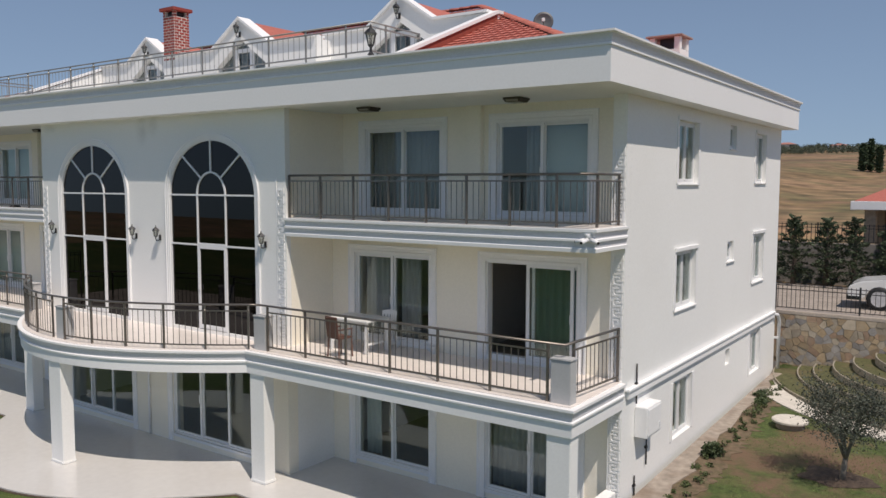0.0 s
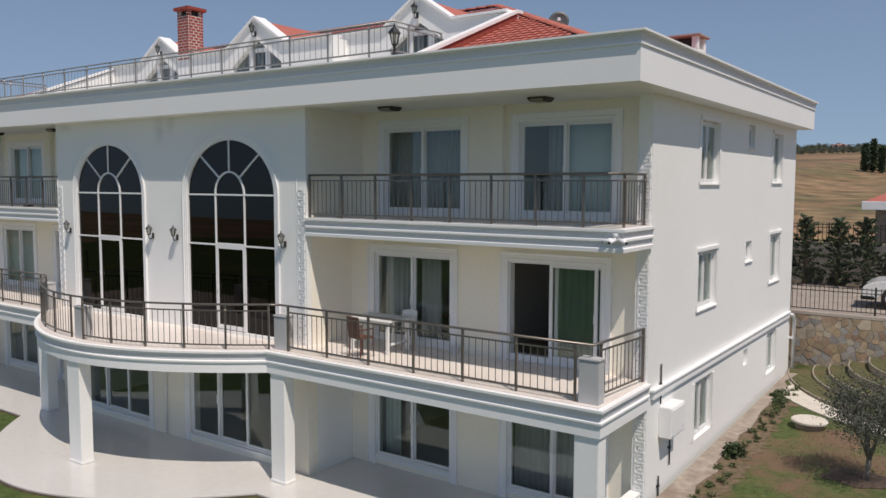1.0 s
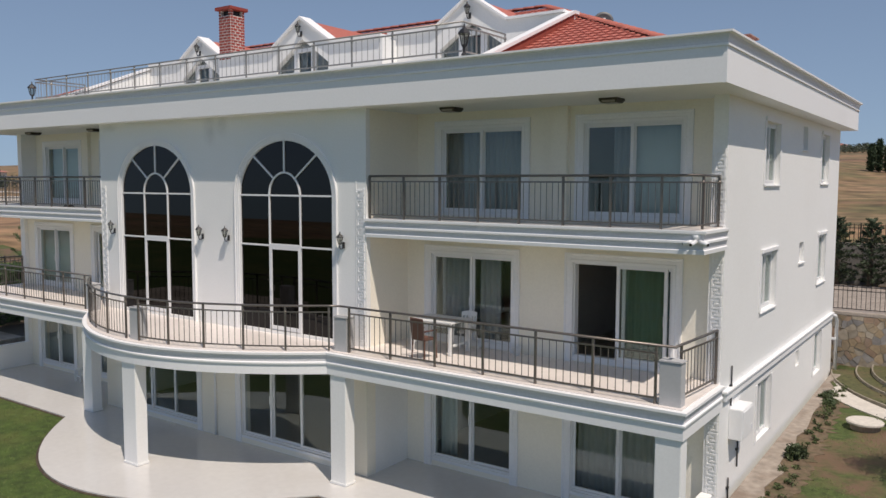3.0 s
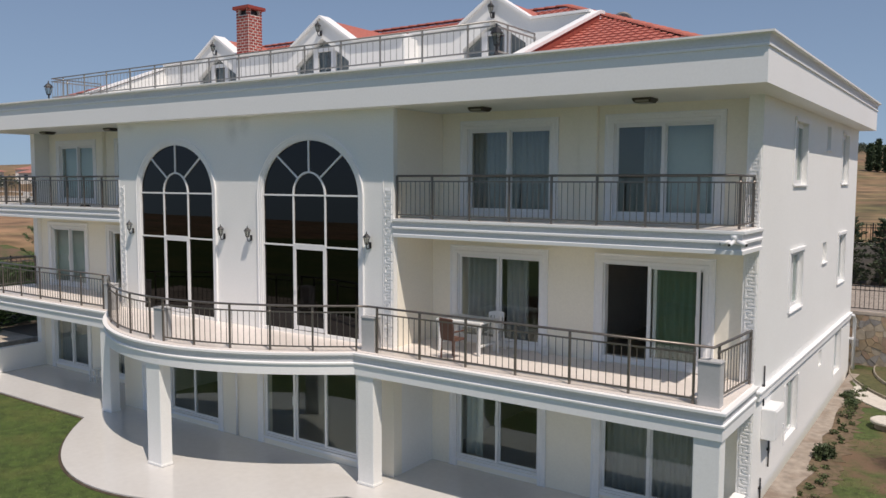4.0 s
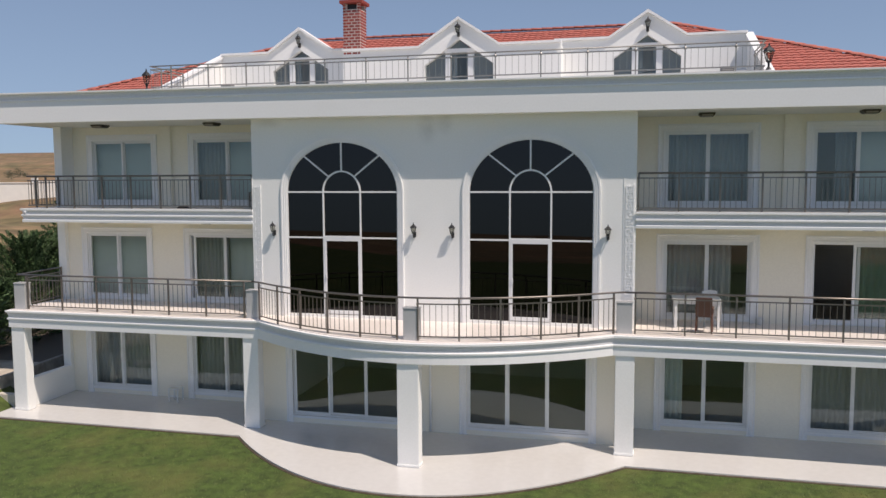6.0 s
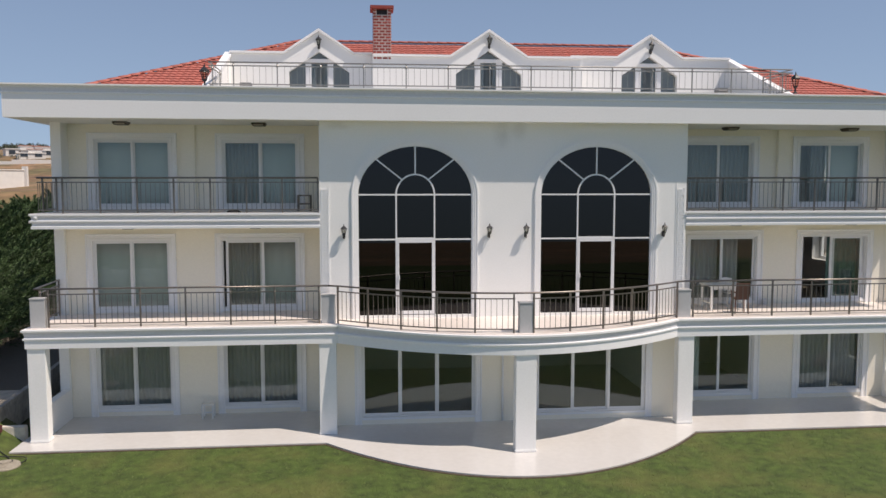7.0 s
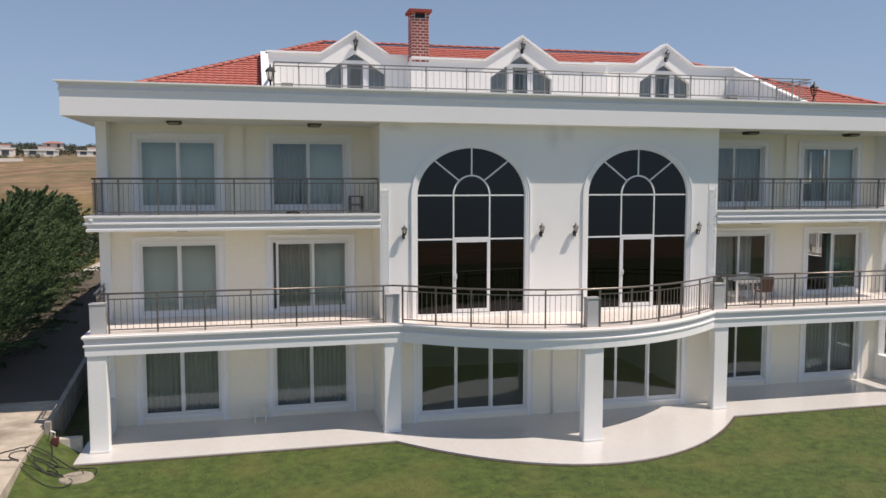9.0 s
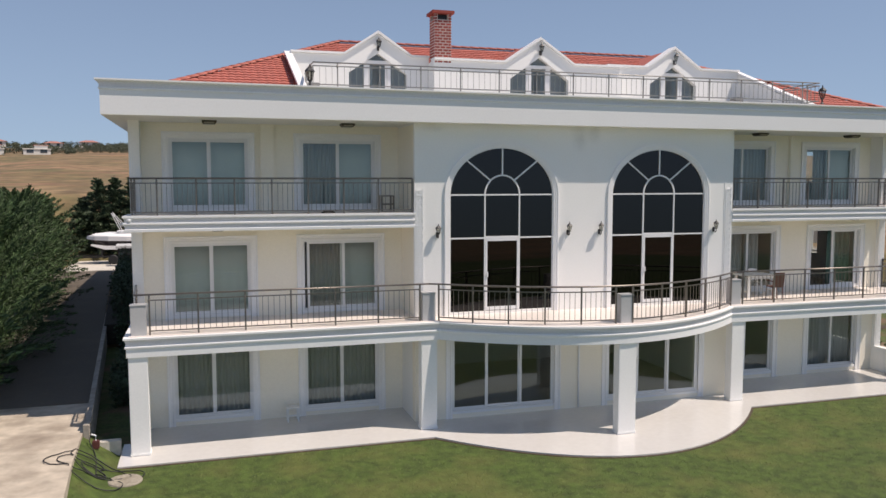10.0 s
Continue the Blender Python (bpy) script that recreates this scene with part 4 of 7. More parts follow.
def railing(name, z, runs, hand, hand_z, top_z, low_z, post_step, bar_step, label, steel, k=1.0):
    """A metal railing: handrail along hand; posts, rails and balusters along each of the runs."""
    r = thing(name, label, "railing", at=(*runs[0][0], z))
    ox, oy = runs[0][0]
    loc = lambda path: [(x - ox, y - oy) for x, y in path]
    for h in hand:
        part("handrail", sweep(bmesh.new(), loc(h), [(0.03 * k * math.cos(a), hand_z + 0.024 * k * math.sin(a)) for a in [math.pi * 2 * i / 8 for i in range(8)]]), steel, r, "rounded bronze handrail", smooth=True)
    post = mesh_of("post", boxes((-0.02 * k, 0.02 * k, -0.02 * k, 0.02 * k, 0.0, hand_z)), steel)
    bar = mesh_of("baluster", boxes((-0.0058 * k, 0.0058 * k, -0.0058 * k, 0.0058 * k, low_z, top_z)), steel)
    knob = mesh_of("collar", lathe(bmesh.new(), [(0.02, 0), (0.032, 0.02), (0.032, 0.05), (0.02, 0.07)], sides=8), steel)
    for path in runs:
        path = loc(path)
        part("top_rail", sweep(bmesh.new(), path, rail_profile(0.014, 0.014, top_z)), steel, r)
        part("bottom_rail", sweep(bmesh.new(), path, rail_profile(0.014, 0.014, low_z)), steel, r)
        posts = along(path, post_step)
        for x, y, a in posts:
            p = shared("post", post, r, Matrix.Translation((x, y, 0)) @ Matrix.Rotation(a, 4, 'Z'))
            shared("collar", knob, p, Matrix.Translation((0, 0, top_z - 0.035)))
        for x, y, a in along(path, bar_step):
            if min((x - q[0]) ** 2 + (y - q[1]) ** 2 for q in posts) > 0.002:
                shared("baluster", bar, r, Matrix.Translation((x, y, 0)) @ Matrix.Rotation(a, 4, 'Z'))
    return r


def bulge_run(x0, x1, crown, k, n=14):
    return [(x0 + (x1 - x0) * i / n, bulge(x0 + (x1 - x0) * i / n, crown, k)) for i in range(n + 1)]


CR, KR = -2.48, 0.083
LABEL1 = "bronze metal railing with thin upright bars along the balcony"
railing("balcony_railing", F1, [[(5.12, -0.6), (11.98, -0.6)], [(12.3, -0.28), (12.42, 1.33)]], [[(4.87, -0.6), (12.3, -0.6), (12.42, 1.35)]], 1.0, 0.86, 0.1, 1.13, 0.142, LABEL1, STEEL)
railing("balcony_railing", F1, [[(-11.98, -0.6), (-5.12, -0.6)], [(-12.42, 1.33), (-12.3, -0.28)]], [[(-12.42, 1.35), (-12.3, -0.6), (-4.87, -0.6)]], 1.0, 0.86, 0.1, 1.13, 0.142, LABEL1, STEEL)
railing("balcony_railing", F1, [bulge_run(-4.62, -0.25, CR, KR), bulge_run(0.25, 4.62, CR, KR)], [[(-4.87, -0.6)] + bulge_run(-4.6, 4.6, CR, KR, 30) + [(4.87, -0.6)]], 1.0, 0.86, 0.1, 1.0, 0.142,
        "curved bronze metal railing with thin upright bars before the bay", STEEL)
for sign in (1, -1):
    run = [(sign * 5.15, 0.07), (sign * 12.38, 0.07), (sign * 12.38, 1.34)]
    if sign < 0:
        run.reverse()
    railing("balcony_railing", F2, [run], [run], 0.93, 0.81, 0.08, 0.97, 0.125, "bronze metal railing with thin upright bars on the top balcony", STEEL)
run = [(-7.86, 1.25), (-7.86, -0.36), (7.88, -0.36), (7.88, 1.25)]
railing("roof_railing", 9.12, [run], [run], 0.66, 0.57, 0.1, 1.12, 0.16, "slim metal railing along the roof terrace edge", ROOFSTEEL, 0.72)


GREYBOX = material("vent_grey", (0.2, 0.2, 0.195), 0.6, 0.1, 12)


# ---- lanterns and lights ----
def lantern_body(parent, z, scale=1.0):
    s = scale
    cage = bmesh.new()
    for i in range(6):
        a = 2 * math.pi * i / 6
        ca, sa = math.cos(a), math.sin(a)
        tube(cage, [(0.055 * s * ca, 0.055 * s * sa, z), (0.10 * s * ca, 0.10 * s * sa, z + 0.2 * s)], 0.008 * s, 5)
    lathe(cage, [(0.03 * s, z - 0.03 * s), (0.06 * s, z - 0.015 * s), (0.062 * s, z + 0.005 * s)], sides=6)
    part("cage", cage, IRON, parent)
    part("glass", lathe(bmesh.new(), [(0.05 * s, z + 0.006 * s), (0.093 * s, z + 0.198 * s)], sides=6), LANTERN_GLASS, parent, "clear lantern glass")
    part("cap", lathe(bmesh.new(), [(0.13 * s, z + 0.2 * s), (0.125 * s, z + 0.215 * s), (0.07 * s, z + 0.28 * s), (0.03 * s, z + 0.31 * s), (0.018 * s, z + 0.33 * s), (0.02 * s, z + 0.35 * s), (0.004 * s, z + 0.39 * s)], sides=6), IRON, parent)


def wall_lantern(x, y, z, s=1.0):
    l = thing("wall_lantern", "black wall lantern on a curled bracket", "wall lamp", group="wall lanterns", at=(x, y, z))
    part("wall_plate", boxes((-0.05 * s, 0.05 * s, -0.03, 0.0, -0.14 * s, 0.06 * s)), IRON, l, bevel=0.008)
    arm = [(0, -0.02, -0.06 * s), (0, -0.08 * s, -0.15 * s), (0, -0.16 * s, -0.15 * s), (0, -0.2 * s, -0.08 * s), (0, -0.19 * s, -0.02 * s)]
    part("bracket", tube(bmesh.new(), arm, 0.018 * s, 6), IRON, l, smooth=True)
    head = new("head")
    head.parent = l
    head.location = (0, -0.19 * s, 0)
    lantern_body(head, 0.01, s)


for x in (-4.46, -0.5, 0.52, 4.44):
    wall_lantern(x, 0.0, 5.28, 0.72)
for x, y in ((-0.03, 3.2), (5.33, 3.8), (-5.28, 3.8)):
    wall_lantern(x, y, 10.92, 0.75)
for x in (-7.96, 7.96):
    l = thing("post_lantern", "black post lantern at the corner of the roof terrace", "lamp", group="post lanterns", at=(x, -0.42, EAVE_TOP))
    part("stem", lathe(bmesh.new(), [(0.07, 0), (0.05, 0.03), (0.025, 0.06), (0.025, 0.14), (0.04, 0.16), (0.02, 0.2)], sides=8), IRON, l)
    head = new("head")
    head.parent = l
    head.location = (0, 0, 0.17)
    lantern_body(head, 0.02, 1.05)
LAMPGLASS = material("lamp_diffuser", (0.3, 0.28, 0.25), 0.3, 0.05, 10)
LAMPBRONZE = material("lamp_bronze", (0.045, 0.03, 0.022), 0.45, 0.1, 30)
for x, y, z, s in ((6.76, 0.9, SOFFIT, 0.88), (10.44, 0.92, SOFFIT, 0.88), (-6.78, 0.9, SOFFIT, 0.88), (-10.45, 0.88, SOFFIT, 0.88),
                   (6.9, 0.75, 5.5, 0.8), (10.45, 0.75, 5.5, 0.8), (-6.9, 0.75, 5.5, 0.8), (-10.3, 0.75, 5.5, 0.8)):
    l = thing("ceiling_light", "dark bronze square flush lantern light on the ceiling", "ceiling lamp", group="flush ceiling lights", at=(x, y, z - 0.0025 * x if z > 8 else z))
    body = bmesh.new()
    for (r0, z0), (r1, z1) in zip(((0.21, 0.0), (0.215, -0.035), (0.17, -0.1)), ((0.215, -0.035), (0.17, -0.1), (0.14, -0.1))):
        lo, hi = [[body.verts.new((sx * q * s, sy * q * s, h * s)) for sx, sy in ((-1, -1), (1, -1), (1, 1), (-1, 1))] for q, h in ((r0, z0), (r1, z1))]
        for a in range(4):
            body.faces.new((lo[a], lo[(a + 1) % 4], hi[(a + 1) % 4], hi[a]))
    bmesh.ops.remove_doubles(body, verts=body.verts[:], dist=0.0005)
    part("rim", body, LAMPBRONZE, l)
    part("diffuser", boxes((-0.14 * s, 0.14 * s, -0.14 * s, 0.14 * s, -0.108 * s, -0.085 * s)), LAMPGLASS, l, "grey glass", bevel=0.006)
    for sy in (-1, 1):
        part("side_glass", prism(bmesh.new(), [(sy * 0.207 * s, -0.047 * s), (sy * 0.211 * s, -0.047 * s), (sy * 0.182 * s, -0.089 * s), (sy * 0.178 * s, -0.089 * s)], 'x', -0.15 * s, 0.15 * s), LAMPGLASS, l, "grey glass slot")

for x, tw in ((12.3, 0), (-12.3, 180)):
    c = thing("security_camera", "white bullet security cameras under the balcony corner", "camera", group="security cameras", at=(x + math.copysign(0.12, x), 0.0, 5.8))
    c.scale = (1.15, 1.15, 1.15)
    part("bracket", boxes((-0.06, 0.06, -0.05, 0.12, -0.03, 0.05)), PVC, c, bevel=0.01)
    part("mount", lathe(bmesh.new(), [(0.06, 0), (0.06, -0.05), (0.03, -0.08)], sides=10), PVC, c, smooth=True)
    for a in (195 + tw, 262 + tw, 335 + tw):
        d = Vector((math.cos(radians(a)), math.sin(radians(a)), -0.25))
        body = part("camera_body", tube(bmesh.new(), [d * 0.05 + Vector((0, 0, -0.08)), d * 0.2 + Vector((0, 0, -0.08))], 0.034, 10), PVC, c, smooth=True)
        part("lens", tube(bmesh.new(), [d * 0.202 + Vector((0, 0, -0.08)), d * 0.21 + Vector((0, 0, -0.08))], 0.022, 10), IRON, body)

# small vent boxes on the roof terrace, beside the sloping walls
for x in (-7.42, 7.42):
    v = thing("vent_box", "small grey louvred vent box on the roof terrace", "vent", group="roof vent boxes", at=(x, 3.05, 9.16))
    part("case", boxes((-0.17, 0.17, -0.14, 0.14, 0.0, 0.5)), GREYBOX, v, bevel=0.01)
    for i in range(6):
        part("louvre", prism(bmesh.new(), [(-0.16, 0.07 + i * 0.065), (-0.14, 0.075 + i * 0.065), (-0.14, 0.1 + i * 0.065), (-0.146, 0.1 + i * 0.065)], 'x', -0.14, 0.14), GREYBOX, v)

# chimneys
ch = thing("chimney", "tall red brick chimney with pale joints and a flat cap", "chimney", at=(-3.33, 3.48, 0))
CW, CZ0, CZ1 = 0.27, 10.2, 11.95
corners = [(sx, sy) for sx in (-1, 0, 1) for sy in (-1, 0, 1) if sx and sy]
part("core", boxes((-CW, CW, -CW, CW, CZ0, CZ1 - 0.17), *[(sx * 0.215 - 0.05, sx * 0.215 + 0.05, sy * 0.215 - 0.05, sy * 0.215 + 0.05, CZ1 - 0.17, CZ1) for sx, sy in corners]), MORTAR, ch, "pale mortar")
part("cap", boxes((-0.36, 0.36, -0.36, 0.36, CZ1, CZ1 + 0.1)), BRICK, ch, "red cap slab", bevel=0.01)
# Black filling that stands for the shade inside the openings.
part("flue_shadow_box", boxes((-0.17, 0.17, -0.17, 0.17, CZ1 - 0.17, CZ1 - 0.01)), IRON, ch, "black box put in for the shade of the flue")
BH, BL, BJ = 0.055, 0.148, 0.034
brick_a = mesh_of("brick", boxes((-BL / 2, BL / 2, -0.012, 0.03, 0, BH)), BRICK)
brick_h = mesh_of("brick", boxes((-BL / 4, BL / 4, -0.012, 0.03, 0, BH)), BRICK)
row, z = 0, 10.45
while z < CZ1 - 0.055:
    open_row = z > CZ1 - 0.2
    for side in range(4):
        m = Matrix.Rotation(radians(90 * side), 4, 'Z') @ Matrix.Translation((0, -CW, z))
        xs = [(-0.185, brick_a), (0.0, brick_a), (0.185, brick_a)] if row % 2 and not open_row else [(-0.225, brick_h), (-0.0925, brick_a), (0.0925, brick_a), (0.225, brick_h)]
        for x, me in xs:
            if open_row and abs(x) < 0.2:
                continue
            shared("brick", me, ch, m @ Matrix.Translation((x, 0, 0)))
    z += BH + BJ
    row += 1

ch = thing("vent_chimney", "low white vent chimney with a red tiled top", "chimney", at=(10.5, 9.0, 9.92))
part("body", boxes((-0.42, 0.42, -0.36, 0.36, -0.5, 0.3), *[(sx * 0.34 - 0.08, sx * 0.34 + 0.08, sy * 0.28 - 0.08, sy * 0.28 + 0.08, 0.3, 0.62) for sx in (-1, 1) for sy in (-1, 1)]), WHITE, ch, bevel=0.008)
part("top", boxes((-0.5, 0.5, -0.45, 0.45, 0.62, 0.67)), material("slab_clay", (0.42, 0.27, 0.23), 0.85, 0.15, 12, 0.4, 2.0), ch, "faded red top slab", bevel=0.01)
# Black box between the pillars, in place of the shade there.
part("flue", boxes((-0.2, 0.2, -0.15, 0.15, 0.3, 0.6)), IRON, ch, "black box put in for the shade of the flue")

dish = thing("satellite_dish", "dark grey round satellite dish on the roof", "dish", at=(6.6, 9.1, 10.86))
dish.scale = (0.68, 0.68, 0.68)
dish.rotation_euler = (0, 0, radians(28))
DISHGREY = material("dish_grey", (0.10, 0.105, 0.11), 0.5, 0.1, 8)
part("mast", tube(bmesh.new(), [(0, 0, -1.1), (0, 0, 0.75)], 0.03, 8), IRON, dish)
bm = lathe(bmesh.new(), [(0.02, 0.0), (0.2, 0.02), (0.35, 0.07), (0.43, 0.12), (0.44, 0.13), (0.35, 0.085), (0.2, 0.035), (0.02, 0.015)], sides=28)
bmesh.ops.transform(bm, matrix=Matrix.Translation((0, 0, 0.85)) @ Matrix.Rotation(radians(80), 4, 'X') @ Matrix.Rotation(0, 4, 'Z'), verts=bm.verts[:])
part("reflector", bm, DISHGREY, dish, "dark reflector bowl", smooth=True)
part("arm", tube(bmesh.new(), [(0, -0.05, 0.6), (0, -0.5, 0.8)], 0.015, 6), DISHGREY, dish)
part("receiver", boxes((-0.07, 0.07, -0.55, -0.45, 0.8, 0.95)), PVC, dish, "white receiver", bevel=0.02)

# ---- surroundings: drive, yard, retaining wall, fences ----
def leaf_material(name, base, vary=0.35):
    m = material(name, base, 0.65, 0.3, 1.6, per_island=vary)
    return m


CONIFER = leaf_material("conifer_spray", (0.055, 0.1, 0.034), 0.7)
DARK_CONIFER = leaf_material("dark_conifer", (0.052, 0.082, 0.04))
COURT_CONIFER = leaf_material("court_conifer", (0.062, 0.088, 0.046))
OLIVE = leaf_material("olive_leaf", (0.082, 0.092, 0.068))
GREYSHRUB = leaf_material("grey_shrub_leaf", (0.15, 0.16, 0.115))
WEED = leaf_material("weed_leaf", (0.08, 0.105, 0.035))
SHRUB = leaf_material("shrub_leaf", (0.06, 0.085, 0.034))
# Lightened green: the haze of the distance is put into this colour.
FARWOOD = leaf_material("far_wood", (0.082, 0.098, 0.062), 0.25)
GRASS = leaf_material("grass_blade", (0.115, 0.15, 0.036), 0.3)
BARK = material("bark", (0.13, 0.10, 0.08), 0.9, 0.25, 18, 0.4, 6, 0.8, 40, dirt=(0.2, 0.18, 0.15))
PALE = material("pale_stone", (0.62, 0.57, 0.50), 0.85, 0.1, 10, 0.4, 1.5, 0.4, 40, dirt=(0.4, 0.36, 0.3))
RUBBER = material("black_rubber", (0.018, 0.018, 0.02), 0.55, 0.15, 30)


def sheet_mesh(name, verts, faces, mat):
    me = bpy.data.meshes.new(name)
    me.from_pydata(verts, [], faces)
    me.materials.append(mat)
    return me


def leaf_cloud(name, centres, sizes, mat, parent, rng, droop=0.0, long=1.6, label="", axes=None):
    """Many small four-sided leaves or sprays at the given places, as one part."""
    n = len(centres)
    a = rng.normal(size=(n, 3))
    a[:, 2] += droop
    if axes is not None:
        a = a * 0.42 + axes
    a /= np.linalg.norm(a, axis=1)[:, None]
    b = np.cross(a, rng.normal(size=(n, 3)))
    b /= np.linalg.norm(b, axis=1)[:, None]
    s = np.asarray(sizes)[:, None]
    c = np.asarray(centres)
    quad = np.stack([c - a * s * long / 2, c + b * s / 2 + a * s * 0.1, c + a * s * long / 2, c - b * s / 2 + a * s * 0.1], axis=1).reshape(-1, 3)
    faces = np.arange(4 * n).reshape(-1, 4)
    ob = new(name, sheet_mesh(name, quad.tolist(), faces.tolist(), mat))
    ob.parent = parent
    return tagged(ob, label)


def conifer(x, y, height, radius, mat, seed, label, n=2600, group="conifers", base=None, blunt=0.75, spray=0.1, limbs=120, rise=0.9, plume=0.2, long=3.2, skirt=0.5, low=1.0):
    """A bushy cypress: a trunk and upswept feathery limbs, each set with small sprays."""
    rng = np.random.default_rng(seed)
    z0 = ground_z(x, y) if base is None else base
    t = thing("conifer_tree", label, "tree", group=group, at=(x, y, z0 - 0.05))
    part("trunk", tube(bmesh.new(), [(0, 0, 0), (0.03, 0.02, height * 0.5), (0.0, 0.0, height * 0.93)], 0.11, 7, 0.2), BARK, t, smooth=True)
    pts, sizes, axes = [], [], []
    each = max(6, n // limbs)
    for k in range(limbs):
        h = 0.03 + 0.95 * (k / limbs) ** 0.9
        ang = k * 2.39996 + rng.normal(0, 0.25)
        prof = min(1.0, skirt + h * 3.0) * (1 - h) ** blunt + 0.06
        reach = radius * prof * rng.uniform(0.62, 1.32)
        d = np.array([math.cos(ang), math.sin(ang), rise * (0.5 + 0.9 * h) * min(1.0, low + 4 * h) + rng.normal(0, 0.12)])
        start = np.array([0.0, 0.0, 0.1 + h * height * 0.9])
        u = 1 - rng.uniform(0, 1, each) ** 1.4 * 0.9
        along_limb = start + d * (reach * u)[:, None]
        wide = reach * plume * (1.08 - u)[:, None] + spray * 0.35
        p = along_limb + rng.normal(size=(each, 3)) * wide * np.array([1, 1, 0.75])
        p[:, 2] = np.clip(p[:, 2] - 0.12 * reach * u ** 2, 0.05, height * 1.04)
        pts.append(p)
        axes.append(np.tile(d / np.linalg.norm(d), (each, 1)))
        sizes.append(rng.uniform(0.55, 1.4, each) * spray)
    leaf_cloud("crown", np.concatenate(pts), np.concatenate(sizes), mat, t, rng, long=long, axes=np.concatenate(axes))
    return t


def shrub(x, y, r, h, seed, label="small green shrub in the bed", n=420, mat=None, size=0.09):
    rng = np.random.default_rng(seed)
    s = thing("shrub", label, "shrub", group="shrubs", at=(x, y, ground_z(x, y)))
    bm = bmesh.new()
    for i in range(5):
        a = rng.uniform(0, 6.28)
        tube(bm, [(0, 0, -0.02), (r * 0.4 * math.cos(a), r * 0.4 * math.sin(a), h * 0.6)], 0.012, 5, 0.5)
    part("stem_clump", bm, BARK, s)
    d = rng.normal(size=(n, 3))
    d /= np.linalg.norm(d, axis=1)[:, None]
    d *= (rng.uniform(0.5, 1.05, n) * (1 + 0.25 * np.sin(5 * np.arctan2(d[:, 1], d[:, 0]) + seed)))[:, None]
    pts = np.stack([d[:, 0] * r, d[:, 1] * r, h * 0.5 + np.clip(d[:, 2], -0.95, 1.1) * h * 0.5], axis=1)
    leaf_cloud("leaves", pts, rng.uniform(0.6, 1.3, n) * size, mat or SHRUB, s, rng)
    return s


# The house's shade on the concrete, put into the colour as a darker tone.
DRIVE_SHADE = material("shaded_drive_concrete", (0.12, 0.098, 0.076), 0.9, 0.2, 30, 0.5, 0.8, 0.5, 80, dirt=(0.165, 0.13, 0.1))

# driveway on the left, one poured sheet with a kerb wall to the sunken bed beside the house
def drive_edge(y):
    return -13.6 - 0.083 * max(0, y) if y > -1.8 else -13.6 + 0.07 * (-1.8 - y)


bm = bmesh.new()
ys = [-16 + 1.5 * i for i in range(12)] + [2.3] + [3.5 + 1.5 * i for i in range(21)]
rows = []
for y in ys:
    x1 = drive_edge(y)
    rows.append([bm.verts.new((x1 + (-25 - x1) * i / 8, y, 0.58 + 0.013 * min(max(y, -8), 36) + 0.02)) for i in range(9)])
for a, b in zip(rows, rows[1:]):
    for i in range(8):
        bm.faces.new((a[i], a[i + 1], b[i + 1], b[i]))
ext = bmesh.ops.extrude_face_region(bm, geom=bm.faces[:])
for v in ext["geom"]:
    if isinstance(v, bmesh.types.BMVert):
        v.co.z -= 0.75
# Behind y = 2.3 the surface takes the painted shade.
for f in bm.faces:
    if f.calc_center_median().y > 2.3:
        f.material_index = 1
solid("driveway", bm, [CONCRETE, DRIVE_SHADE], "driveway of pale worn concrete, painted darker where the house shades it", "driveway")
path = [(drive_edge(y) + 0.06, y) for y in (-0.4, 0, 4, 8, 12, 16, 20)]
bm = sweep(bmesh.new(), path, [(-0.07, -0.1), (0.07, -0.1), (0.07, 0.78), (-0.07, 0.78)])
solid("kerb_wall", bm, material("kerb_concrete", (0.4, 0.36, 0.31), 0.9, 0.2, 7, 0.8, 2.2, 0.6, 25, dirt=(0.2, 0.17, 0.14)), "worn low concrete kerb wall along the driveway", "kerb", bevel=0.01)
solid("bed_wall", boxes((-13.6, -12.75, -0.45, -0.25, -0.2, 0.35)), PALE, "pale low wall across the end of the sunken bed", "wall", bevel=0.02)
pad_y = 33.5
solid("concrete_pad", boxes((-19.5, -12, pad_y, pad_y + 7, 0.3, 1.09)), PALE, "pale concrete pad at the end of the driveway", "pavement", bevel=0.02)
rng0 = random.Random(5)
solid("bed_ground", prism(bmesh.new(), [(-12.4, 14.0), (-12.4, 33.4), (-16.35, 33.4), (-14.72, 14.0)], 'z', 0.0, 0.84), material("bed_soil_dark", (0.05, 0.04, 0.03), 0.95, 0.3, 8, 0.5, 2, 0.8, 30, dirt=(0.08, 0.07, 0.04)), "dark soil of the bed behind the house", "soil")
for i in range(26):
    y = 4.7 + i * 1.0
    shrub(-13.05 - (0.03 if y < 13 else 0.075) * y + rng0.uniform(-0.15, 0.15), y, rng0.uniform(0.28, 0.45), rng0.uniform(0.5, 1.1) + (0.9 if y > 13.5 else 0.0), 340 + i, "dark twiggy shrub in the bed beside the driveway", 380, DARK_CONIFER, 0.09)

